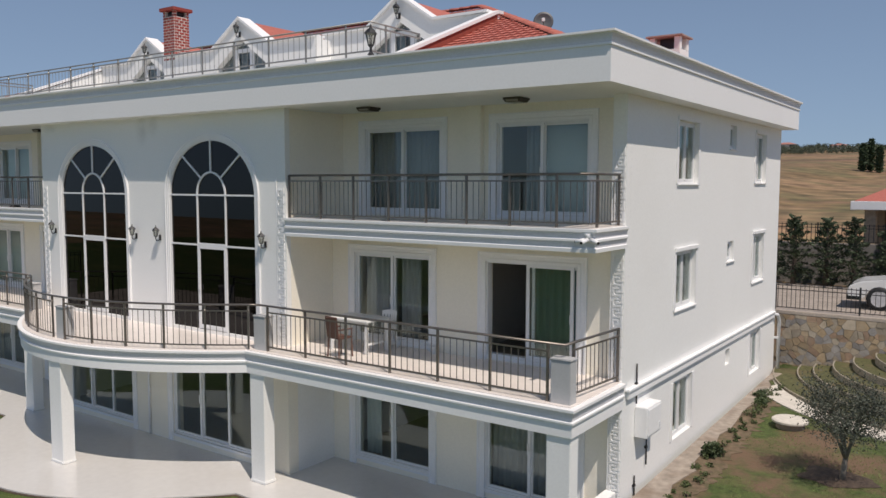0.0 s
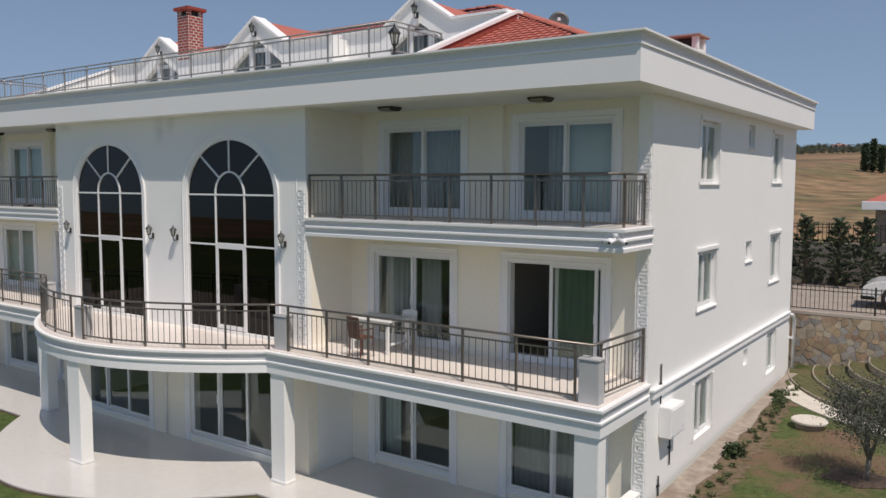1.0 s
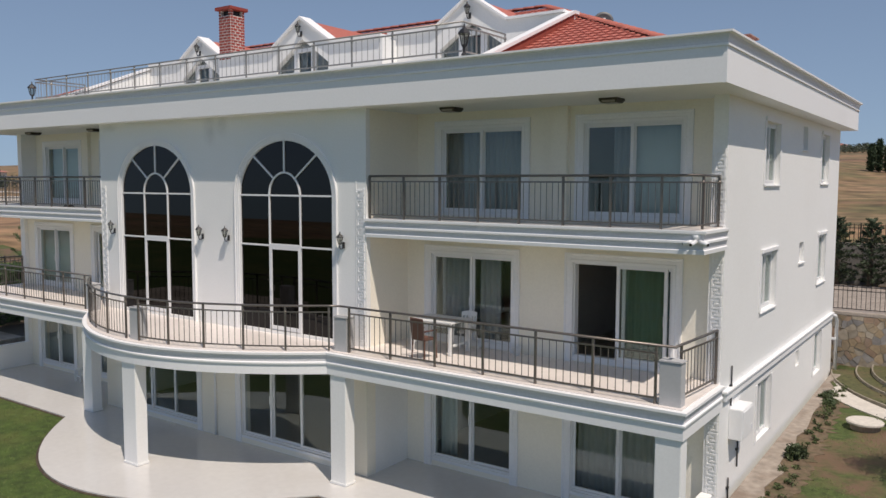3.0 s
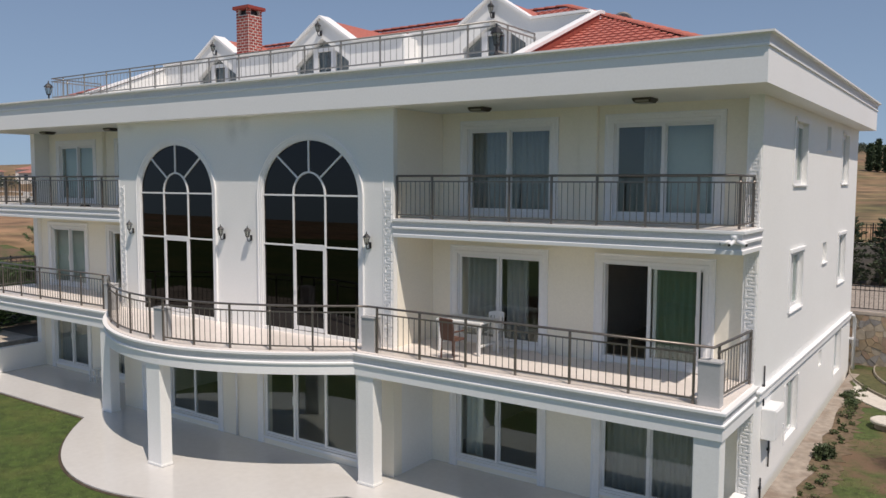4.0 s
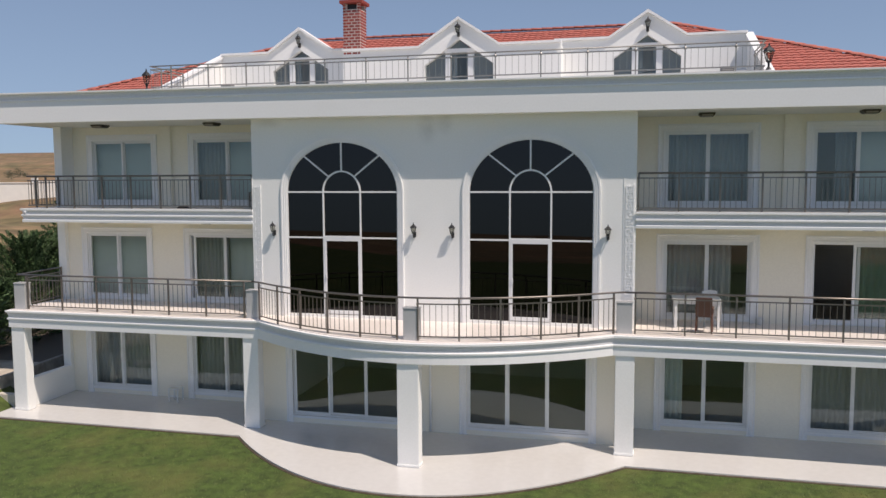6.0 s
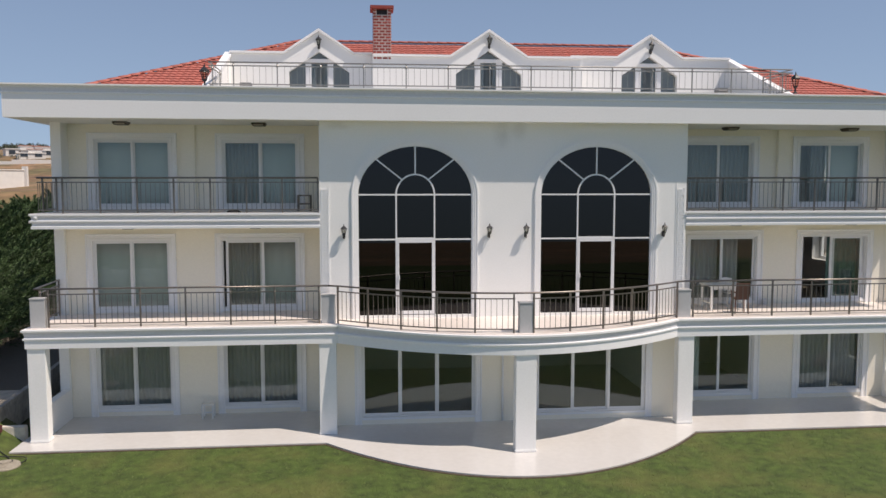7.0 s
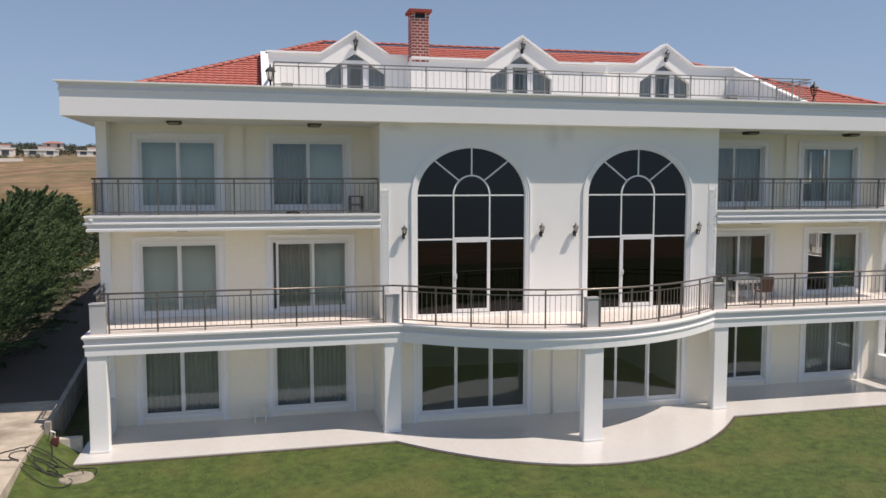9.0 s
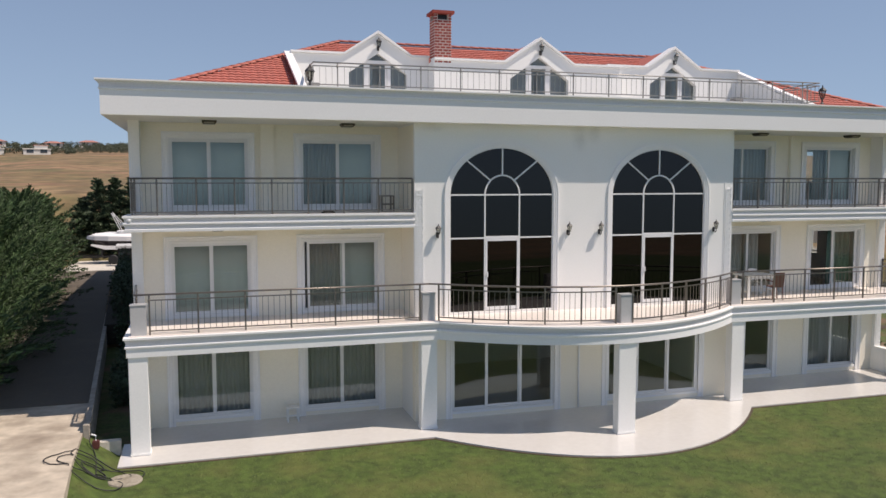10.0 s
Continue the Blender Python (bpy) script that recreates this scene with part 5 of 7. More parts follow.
# hedge of cypresses beyond the drive
for i in range(15):
    y = 0.2 + 2.05 * i
    top = min(5.7, 1.7 + 0.33 * y) + 0.05 + 0.55 * math.sin(i * 2.7)
    x = -18.15 - 0.115 * max(0.0, y - 10) + 0.25 * math.sin(i * 2.1)
    near = 2 < i < 11
    conifer(x, y, top - ground_z(x, y) + 0.15, 2.8 if y > 3 else 2.1, CONIFER, 100 + i, "dense green cypress in the hedge beside the driveway", 44000 if near else 14000, "cypress hedge",
            blunt=0.8, spray=0.024 if near else 0.045, limbs=150 if near else 110, rise=1.05, plume=0.1, long=6.0, skirt=0.62, low=0.05)
for i, (x, y, top) in enumerate(((-18.1, 42.5, 7.8), (-17.0, 42.7, 7.95), (-15.7, 42.3, 8.0), (-14.2, 43, 7.8), (-19.2, 42.8, 6.2), (-21.2, 38.0, 6.6))):
    conifer(x, y, top - 1.2, 2.5, DARK_CONIFER, 130 + i, "dark slender conifer behind the boat", 15000, "dark conifers", base=1.0, spray=0.07, limbs=110, rise=0.25, blunt=0.95, plume=0.13)
for i, (x, y, h) in enumerate(((-24.5, 1.5, 1.7), (-24.0, -2.5, 1.6), (-25.5, 6.0, 1.9), (-23.5, -6.5, 1.5), (-26.5, 10.0, 2.1))):
    conifer(x, y, h, 1.1, CONIFER, 150 + i, "young green cypress by the boundary fence", 1300, "young cypresses")

# ---- right yard ----
def patch(name, pts, mat, label, category, lift=0.03):
    """A paved strip that follows the ground, from two edge lines."""
    bm = bmesh.new()
    vs = [[bm.verts.new((x, y, ground_z(x, y) + lift)) for x, y in pair] for pair in pts]
    for a, b in zip(vs, vs[1:]):
        bm.faces.new((a[0], a[1], b[1], b[0]))
    ext = bmesh.ops.extrude_face_region(bm, geom=bm.faces[:])
    for v in ext["geom"]:
        if isinstance(v, bmesh.types.BMVert):
            v.co.z -= 0.2
    return solid(name, bm, mat, label, category)


APRON = material("apron_concrete", (0.34, 0.285, 0.235), 0.9, 0.22, 6, 0.8, 1.6, 0.7, 25, dirt=(0.19, 0.13, 0.09))
SOIL = material("red_soil", (0.155, 0.108, 0.068), 0.95, 0.35, 9, 1.0, 2.6, 1.0, 22, dirt=(0.095, 0.088, 0.04))
patch("apron", [((12.62, 1.2 + 0.5 * i), (13.17 - 0.03 * 0.5 * i + 0.07 * math.sin(i * 1.7) + 0.05 * math.sin(i * 4.1), 1.2 + 0.5 * i)) for i in range(24)], APRON, "worn brown concrete apron along the side wall", "pavement")
patch("soil_strip", [((12.9, 0.4 + 0.12 * i), (13.75 - 0.004 * i + 0.3 * noise.noise(Vector((i * 0.3, 3, 0))) + 0.25 * noise.noise(Vector((i * 0.9, 7, 0))), 0.4 + 0.12 * i)) for i in range(82)], SOIL, "bare reddish soil strip beside the apron", "soil", 0.012)


# round terraced bed in the corner of the retaining wall, with the path round its foot
BED_X, BED_Y = 18.3, 14.0
BEDSOIL = material("bed_soil", (0.092, 0.092, 0.036), 0.95, 0.35, 9, 0.8, 1.6, 1.0, 25, dirt=(0.15, 0.105, 0.06))
EDGING = material("edging_stone", (0.34, 0.3, 0.24), 0.9, 0.2, 14, 0.9, 3.0, 0.6, 40, dirt=(0.2, 0.17, 0.12))


def bed_arc(r, a0, a1, n=28):
    return [(BED_X + r * math.cos(radians(a0 + (a1 - a0) * i / n)), BED_Y + r * math.sin(radians(a0 + (a1 - a0) * i / n))) for i in range(n + 1)]


inner_edge, outer_edge = bed_arc(5.86, 186, 258), []
for i in range(29):
    w = min(1.0, i / 9)
    outer_edge += [bed_arc(5.95 + 0.6 * w, 186 + 72 * i / 28, 0, 1)[0]]
patch("garden_path", list(zip(inner_edge, outer_edge)), PALE, "pale concrete garden path curving through the yard", "path", 0.03)
for r, z in ((5.8, 0.98), (5.13, 1.04), (4.7, 1.13), (4.17, 1.30), (3.64, 1.48), (3.06, 1.68), (2.5, 1.88)):
    bm = prism(bmesh.new(), bed_arc(r - 0.02, 180, 270) + [(BED_X, BED_Y)], 'z', 0.5, z - 0.025)
    solid("bed_soil", bm, BEDSOIL, "planted soil step of the round terraced bed", "soil", group="steps of the terraced bed")
    bm = sweep(bmesh.new(), bed_arc(r, 180, 270), [(-0.021, 0.5), (0.021, 0.5), (0.021, z - 0.012), (0.012, z - 0.002), (-0.012, z - 0.002), (-0.021, z - 0.012)])
    solid("bed_edging", bm, EDGING, "pale curved stone edging of the terraced bed", "kerb", group="curved bed edgings")
cap = thing("well_cover", "round pale concrete well cover on a stone ring", "cover", at=(14.17, 7.7, ground_z(14.17, 7.7)))
cap.scale = (0.87, 0.87, 0.9)
part("ring", lathe(bmesh.new(), [(0.36, -0.05), (0.37, 0.02), (0.36, 0.14), (0.33, 0.15)], sides=20), STONE, cap, "rough stone ring")
part("lid", lathe(bmesh.new(), [(0.46, 0.15), (0.475, 0.17), (0.475, 0.21), (0.44, 0.235), (0.2, 0.24), (0.02, 0.24)], sides=28), PALE, cap, "pale round lid")
rng0 = random.Random(11)
shrub(13.2, 4.74, 0.2, 0.3, 7, "round dark green shrub beside the apron", 1100, None, 0.05)
for i in range(64):
    y = 1.5 + i * 0.16
    shrub(13.28 - 0.012 * y + rng0.uniform(-0.12, 0.2), y + rng0.uniform(-0.2, 0.2), rng0.uniform(0.04, 0.12), rng0.uniform(0.04, 0.17), 420 + i, "small straggling green plant along the apron", 60, WEED, 0.03)
for i, (x, y) in enumerate(((12.95, 9.9), (13.15, 9.2))):
    shrub(x, y, 0.15, 0.18, 60 + i, "low green plant by the garden path", 200, None, 0.07)


def olive_tree(x, y, seed):
    rng = np.random.default_rng(seed)
    t = thing("olive_tree", "young olive tree with a forked trunk and airy grey-green crown", "tree", at=(x, y, ground_z(x, y) - 0.03))
    bm = bmesh.new()
    tube(bm, [(0, 0, 0), (0.03, 0, 0.3), (0.06, 0.02, 0.62)], 0.075, 8, 0.8)
    tips = []
    for i in range(7):
        a = i * 0.9 + rng.uniform(-0.2, 0.2)
        r = rng.uniform(0.32, 0.6)
        tip = (0.06 + r * math.cos(a), r * math.sin(a), rng.uniform(1.5, 2.1))
        tube(bm, [(0.06, 0.02, 0.55), (0.06 + r * 0.35 * math.cos(a), r * 0.35 * math.sin(a), 1.0), tip], 0.042, 6, 0.25)
        tips.append(tip)
        for k in range(3):
            b = a + rng.uniform(-0.9, 0.9)
            q = (tip[0] * 0.6 + 0.45 * math.cos(b), tip[1] * 0.6 + 0.45 * math.sin(b), rng.uniform(1.2, 2.3))
            tube(bm, [(0.06 + r * 0.45 * math.cos(a), r * 0.45 * math.sin(a), 1.15), q], 0.018, 5, 0.4)
            tips.append(q)
    part("trunk", bm, material("olive_bark", (0.21, 0.185, 0.155), 0.9, 0.25, 18, 0.4, 6, 0.8, 40, dirt=(0.12, 0.1, 0.085)), t, smooth=True)
    pts = []
    for k in range(11000):
        c = tips[rng.integers(len(tips))]
        pts.append((c[0] + rng.normal(0, 0.21), c[1] + rng.normal(0, 0.21), max(0.95, c[2] + rng.normal(0, 0.19))))
    leaf_cloud("crown", pts, rng.uniform(0.018, 0.036, len(pts)), OLIVE, t, rng, long=2.6)
    t.scale = (0.8, 0.8, 0.83)


olive_tree(15.75, 4.8, 3)
# Watered earth whose dark colour also holds the shade under the olive crown.
bm = bmesh.new()
ring = []
for i in range(28):
    a = 2 * math.pi * i / 28
    r = 0.85 + 0.5 * noise.noise(Vector((math.cos(a) * 1.6, math.sin(a) * 1.6, 5)))
    x, y = 15.6 + 0.9 * r * math.cos(a), 4.85 + 0.55 * r * math.sin(a)
    ring.append(bm.verts.new((x, y, ground_z(x, y) + 0.012)))
hub = bm.verts.new((15.6, 4.85, ground_z(15.6, 4.85) + 0.05))
for i in range(28):
    bm.faces.new((ring[i], ring[(i + 1) % 28], hub))
solid("tree_pit", bm, material("wet_shaded_soil", (0.075, 0.052, 0.038), 0.9, 0.3, 10, 0.6, 3, 0.9, 30, dirt=(0.13, 0.085, 0.055)), "watered earth darkened with painted shade round the foot of the olive tree", "soil", smooth=True)

# retaining wall behind the yard with its parking court and iron fence above
RW_Y, RW_X0, RW_X1, RW_Z = 14.1, 12.15, 22.0, 2.63
rw = thing("retaining_wall", "retaining wall of irregular brown and grey field stones", "wall", kind="structure", at=(0, 0, 0))
part("core", boxes((RW_X0, RW_X1, RW_Y, RW_Y + 0.4, 0.5, RW_Z - 0.06)), material("wall_mortar", (0.36, 0.31, 0.25), 0.95, 0.1, 20), rw, "brown mortar")
part("mortar", boxes((RW_X0, RW_X1, RW_Y - 0.013, RW_Y, 0.6, RW_Z - 0.065)), bpy.data.materials["wall_mortar"], rw, "pale flush joints")
part("coping", boxes((RW_X0 - 0.02, RW_X1, RW_Y - 0.03, RW_Y + 0.42, RW_Z - 0.06, RW_Z + 0.05)), PAVER, rw, "worn beige coping", bevel=0.012)


def fence(name, p, q, z, h, step, picket, label, bar=0.008, double=True):
    """A plain iron fence from p to q: posts, two rails, round pickets."""
    f = thing(name, label, "fence", at=(p[0], p[1], z))
    v = Vector((q[0] - p[0], q[1] - p[1]))
    L, ang = v.length, math.atan2(v.y, v.x)
    turn = Matrix.Rotation(ang, 4, 'Z')
    zs = [0.08, h - 0.05] + ([h - 0.17] if double else [])
    for zz in zs:
        shared("rail", mesh_of("rail", boxes((0, L, -0.012, 0.012, zz - 0.012, zz + 0.012)), IRON), f, turn)
    post = mesh_of("post", boxes((-0.025, 0.025, -0.025, 0.025, 0, h + 0.03)), IRON)
    pk = mesh_of("picket", boxes((-bar, bar, -bar, bar, 0.06, h)), IRON)
    n = max(1, round(L / step))
    for i in range(n + 1):
        shared("post", post, f, turn @ Matrix.Translation((L * i / n, 0, 0)))
    m = max(1, round(L / picket))
    for i in range(m):
        shared("picket", pk, f, turn @ Matrix.Translation((L * (i + 0.5) / m, 0, 0)))
    return f


fence("iron_fence", (12.3, 14.25), (19.5, 14.25), RW_Z + 0.05, 0.83, 2.2, 0.13, "black iron fence on top of the retaining wall")
court = thing("parking_court", "paved parking court of worn beige blocks", "pavement", kind="structure")
part("bed", boxes((6, 26, 14.5, 21.7, 2.3, 2.66)), material("paver_joint", (0.26, 0.22, 0.18), 0.95, 0.1, 20), court, "sandy joints")
rng = np.random.default_rng(2)
verts, faces = [], []
for j in range(60):
    for i in range(40):
        x0, y0 = 9.5 + i * 0.24 + (0.12 if j % 2 else 0), 14.52 + j * 0.118
        z = 2.685 + rng.uniform(-0.004, 0.004)
        k = len(verts)
        for zz, g in ((2.64, 0.0), (z, 0.008)):
            verts += [(x0 + g, y0 + g, zz), (x0 + 0.225 - g, y0 + g, zz), (x0 + 0.225 - g, y0 + 0.104 - g, zz), (x0 + g, y0 + 0.104 - g, zz)]
        faces += [(k + 4, k + 5, k + 6, k + 7), (k, k + 1, k + 5, k + 4), (k + 1, k + 2, k + 6, k + 5), (k + 2, k + 3, k + 7, k + 6), (k + 3, k, k + 4, k + 7)]
ob = new("paving_blocks", sheet_mesh("paving_blocks", verts, faces, PAVER))
ob.parent = court
tagged(ob, kind="stuff")
solid("boundary_wall", boxes((-2, 30, 22.3, 22.55, 2.3, 4.3)), material("boundary_render", (0.25, 0.235, 0.22), 0.9, 0.1, 6, 0.4, 0.8), "low grey rendered boundary wall behind the court", "wall", bevel=0.01)
fence("boundary_fence", (0, 22.42), (24, 22.42), 4.3, 0.78, 2.5, 0.16, "dark iron fence on the boundary wall", 0.012)
for i, (x, y, top) in enumerate(((9.1, 21.4, 5.4), (10.2, 21.5, 5.2), (11.35, 21.4, 5.6), (12.5, 21.5, 5.5), (13.5, 21.4, 5.6), (14.7, 21.5, 5.3), (16.0, 21.3, 5.4))):
    conifer(x, y, top - 2.6, 0.8, COURT_CONIFER, 170 + i, "dark green conifer against the boundary wall", 4300, "court conifers", base=2.66, blunt=0.62, spray=0.042, limbs=52, rise=0.45)
solid("gate_dark", boxes((14.2, 17.2, 22.2, 22.28, 2.66, 4.35)), material("gate_steel", (0.025, 0.026, 0.028), 0.6, 0.2, 8), "dark solid metal gate in the boundary wall", "gate", bevel=0.01)
fence("boundary_fence", (-27.5, -14), (-30, 24), 1.2, 1.3, 2.5, 0.25, "thin wire boundary fence at the edge of the field", 0.01)

# garden kiosk behind the court
k = thing("garden_kiosk", "small garden kiosk with white fascia and red tiled roof", "kiosk", at=(13.0, 24.2, 2.6))
for x, y in ((0.6, 0.5), (4.2, 0.5), (0.6, 3.4), (4.2, 3.4)):
    part("pillar", boxes((x - 0.22, x + 0.22, y - 0.22, y + 0.22, 0, 3.0)), STONE, k, "stone pillar", bevel=0.015)
part("fascia", boxes((-0.1, 4.9, -0.1, 4.0, 3.0, 3.35)), TRIM, k, bevel=0.015)
bm = bmesh.new()
vs = [bm.verts.new(p) for p in ((0, 0, 3.352), (4.8, 0, 3.352), (4.8, 3.9, 3.352), (0, 3.9, 3.352), (1.6, 1.95, 4.15), (3.2, 1.95, 4.15))]
for f in ((0, 1, 5, 4), (1, 2, 5), (2, 3, 4, 5), (3, 0, 4), (3, 2, 1, 0)):
    bm.faces.new([vs[i] for i in f])
part("roof", bm, ROOF, k, "red tiled roof")
part("back_wall", boxes((0.6, 4.2, 3.3, 3.5, 0, 3.0)), material("kiosk_wood", (0.16, 0.09, 0.05), 0.7, 0.2, 12), k, "brown wooden back wall")

# white car in the court
def car(x, y, z, turn):
    c = thing("car", "white parked estate car behind the iron fence", "car", at=(x, y, z))
    c.rotation_euler = (0, 0, radians(turn))
    paint = material("white_paint", (0.8, 0.8, 0.8), 0.25, 0.01, 5, coat=0.6)
    dark = material("car_glass", (0.02, 0.022, 0.025), 0.05)
    rim_m = material("alloy", (0.55, 0.55, 0.57), 0.35, 0.05, 10)
    # side outline, front at 0
    low = [(0.02, 0.32), (0.0, 0.55), (0.06, 0.74), (0.35, 0.88), (1.2, 0.99), (1.5, 1.02), (4.45, 1.02), (4.55, 0.8), (4.55, 0.38), (4.4, 0.26)]
    arch1 = [(3.95 - 0.42 * math.cos(a), 0.36 + 0.42 * math.sin(a)) for a in [math.pi * (1 - i / 8) for i in range(9)]]
    arch0 = [(0.92 - 0.42 * math.cos(a), 0.36 + 0.42 * math.sin(a)) for a in [math.pi * (1 - i / 8) for i in range(9)]]
    outline = low + [p for p in arch1 if p[1] >= 0.29] + [p for p in arch0 if p[1] >= 0.29]
    bm = prism(bmesh.new(), outline, 'y', -0.88, 0.88)
    part("body", bm, paint, c, bevel=0.03)
    bm = bmesh.new()
    lower, upper = [(1.25, -0.8, 1.0), (4.5, -0.8, 1.0), (4.5, 0.8, 1.0), (1.25, 0.8, 1.0)], [(2.05, -0.62, 1.48), (4.1, -0.62, 1.5), (4.1, 0.62, 1.5), (2.05, 0.62, 1.48)]
    a, b = [bm.verts.new(p) for p in lower], [bm.verts.new(p) for p in upper]
    for i in range(4):
        bm.faces.new((a[i], a[(i + 1) % 4], b[(i + 1) % 4], b[i]))
    bm.faces.new(b)
    bm.faces.new(list(reversed(a)))
    part("cabin", bm, dark, c, "dark windows", bevel=0.03)
    part("roof_panel", boxes((2.0, 4.15, -0.63, 0.63, 1.485, 1.53)), paint, c, bevel=0.02)
    for s in (-1, 1):
        part("headlight", boxes((0.02, 0.3, s * 0.62 - 0.18, s * 0.62 + 0.18, 0.66, 0.78)), dark, c, bevel=0.02)
        part("mirror", boxes((1.55, 1.75, s * 0.95 - 0.09, s * 0.95 + 0.09, 0.98, 1.12)), paint, c, bevel=0.03)
    part("grille", boxes((-0.012, 0.05, -0.45, 0.45, 0.42, 0.6)), dark, c, bevel=0.01)
    part("bumper_trim", boxes((-0.02, 0.38, -0.895, 0.895, 0.3, 0.44)), dark, c, "black lower bumper", bevel=0.02)
    for wx in (0.92, 3.95):
        for s in (-1, 1):
            w = new("wheel")
            w.parent = c
            w.location = (wx, s * 0.835, 0.365)
            w.rotation_euler = (radians(90 * s), 0, 0)
            w.scale = (1.16, 1.16, 1.0)
            part("tyre", lathe(bmesh.new(), [(0.2, -0.1), (0.29, -0.105), (0.315, -0.08), (0.315, 0.08), (0.29, 0.105), (0.2, 0.1)], sides=24), RUBBER, w, smooth=True)
            bm = lathe(bmesh.new(), [(0.04, -0.118), (0.06, -0.115), (0.06, -0.09)], sides=10)
            lathe(bm, [(0.18, -0.105), (0.2, -0.115), (0.215, -0.112), (0.215, -0.09), (0.18, -0.09)], sides=24)
            for i in range(5):
                an = 2 * math.pi * i / 5
                d, e = Vector((math.cos(an), math.sin(an), 0)), Vector((-math.sin(an), math.cos(an), 0))
                q = [d * 0.04 + e * 0.03, d * 0.2 + e * 0.045, d * 0.2 - e * 0.045, d * 0.04 - e * 0.03]
                lo, hi = [bm.verts.new(v + Vector((0, 0, -0.09))) for v in q], [bm.verts.new(v + Vector((0, 0, -0.112))) for v in q]
                bm.faces.new(hi)
                for j in range(4):
                    bm.faces.new((lo[j], lo[(j + 1) % 4], hi[(j + 1) % 4], hi[j]))
            part("rim", bm, rim_m, w, "five-spoke alloy rim")
            # Dark backing disc that imitates the shade between the spokes.
            part("brake_disc", lathe(bmesh.new(), [(0.02, -0.06), (0.2, -0.06), (0.2, -0.05), (0.02, -0.05)], sides=18), dark, w, "dark disc put in as the shade behind the spokes")


car(14.08, 16.55, 2.68, 3)

# boat on its trailer at the end of the drive
bt = thing("motor_boat", "white motor boat with a dark hull on a trailer", "boat", at=(-18.4, 38.2, 1.09))
bm = bmesh.new()
rings = []
for xx, half, keel, top in ((0.0, 0.05, 1.75, 1.95), (0.6, 0.45, 1.25, 1.92), (1.4, 0.78, 0.98, 1.86), (2.6, 0.92, 0.85, 1.8), (4.7, 0.9, 0.82, 1.78)):
    rings.append([bm.verts.new(p) for p in ((xx, -half, top), (xx, -half * 0.9, keel + 0.35), (xx, 0, keel), (xx, half * 0.9, keel + 0.35), (xx, half, top))])
for a, b in zip(rings, rings[1:]):
    for j in range(4):
        bm.faces.new((a[j], a[j + 1], b[j + 1], b[j]))
    bm.faces.new((a[4], a[0], b[0], b[4]))
bm.faces.new(rings[0])
bm.faces.new(list(reversed(rings[-1])))
part("hull", bm, material("hull_paint", (0.03, 0.025, 0.03), 0.3, 0.1, 5), bt, "dark glossy hull")
bm = bmesh.new()
rings = []
for xx, half, low, top, crown in ((-0.06, 0.03, 1.72, 1.84, 1.86), (0.12, 0.2, 1.68, 1.93, 1.97), (0.5, 0.46, 1.64, 1.98, 2.08), (1.4, 0.81, 1.6, 1.98, 2.16), (2.6, 0.95, 1.58, 1.94, 2.1), (4.74, 0.93, 1.58, 1.86, 1.9)):
    rings.append([bm.verts.new(p) for p in ((xx, -half, low), (xx, -half, top - 0.06), (xx, -half * 0.9, top), (xx, -half * 0.4, crown), (xx, half * 0.4, crown), (xx, half * 0.9, top), (xx, half, top - 0.06), (xx, half, low))])
for a, b in zip(rings, rings[1:]):
    for j in range(8):
        bm.faces.new((a[j], a[(j + 1) % 8], b[(j + 1) % 8], b[j]))
bm.faces.new(list(reversed(rings[0])))
bm.faces.new(rings[-1])
part("deck", bm, TRIM, bt, "white deck and gunwale")
part("cabin_top", boxes((1.9, 3.3, -0.5, 0.5, 2.1, 2.26)), TRIM, bt, bevel=0.05)
part("stripe", prism(bmesh.new(), [(0.3, 1.3), (1.2, 1.02), (4.68, 0.98), (4.68, 1.24), (1.3, 1.28), (0.34, 1.42)], 'y', -0.945, -0.92), TRIM, bt, "white hull band")
bm = bmesh.new()
for yy in (-0.6, 0.6):
    tube(bm, [(2.3, yy, 2.0), (1.6, yy * 0.9, 3.5)], 0.025, 6)
    tube(bm, [(2.9, yy, 2.0), (1.6, yy * 0.9, 3.5)], 0.02, 6)
part("canopy_frame", bm, PVC, bt, "white folding canopy frame")
part("trailer", boxes((-0.9, 4.5, -0.7, -0.62, 0.45, 0.55), (-0.9, 4.5, 0.62, 0.7, 0.45, 0.55), (0.9, 1.0, -0.7, 0.7, 0.55, 1.05), (3.6, 3.7, -0.9, 0.9, 0.35, 0.85), (2.0, 2.1, -0.85, 0.85, 0.3, 0.9)), IRON, bt)
bn = thing("storage_bin", "dark storage bin with a grey lid beside the boat", "bin", at=(-15.75, 36.0, 1.09))
part("bin_body", boxes((-0.5, 0.5, -0.35, 0.35, 0.0, 1.2)), RUBBER, bn, bevel=0.03)
part("bin_lid", prism(bmesh.new(), [(-0.42, 1.2), (0.42, 1.2), (0.42, 1.42), (0.3, 1.48), (-0.42, 1.36)], 'x', -0.62, 0.62), POSTGREY, bn, "grey sloping lid", bevel=0.02)
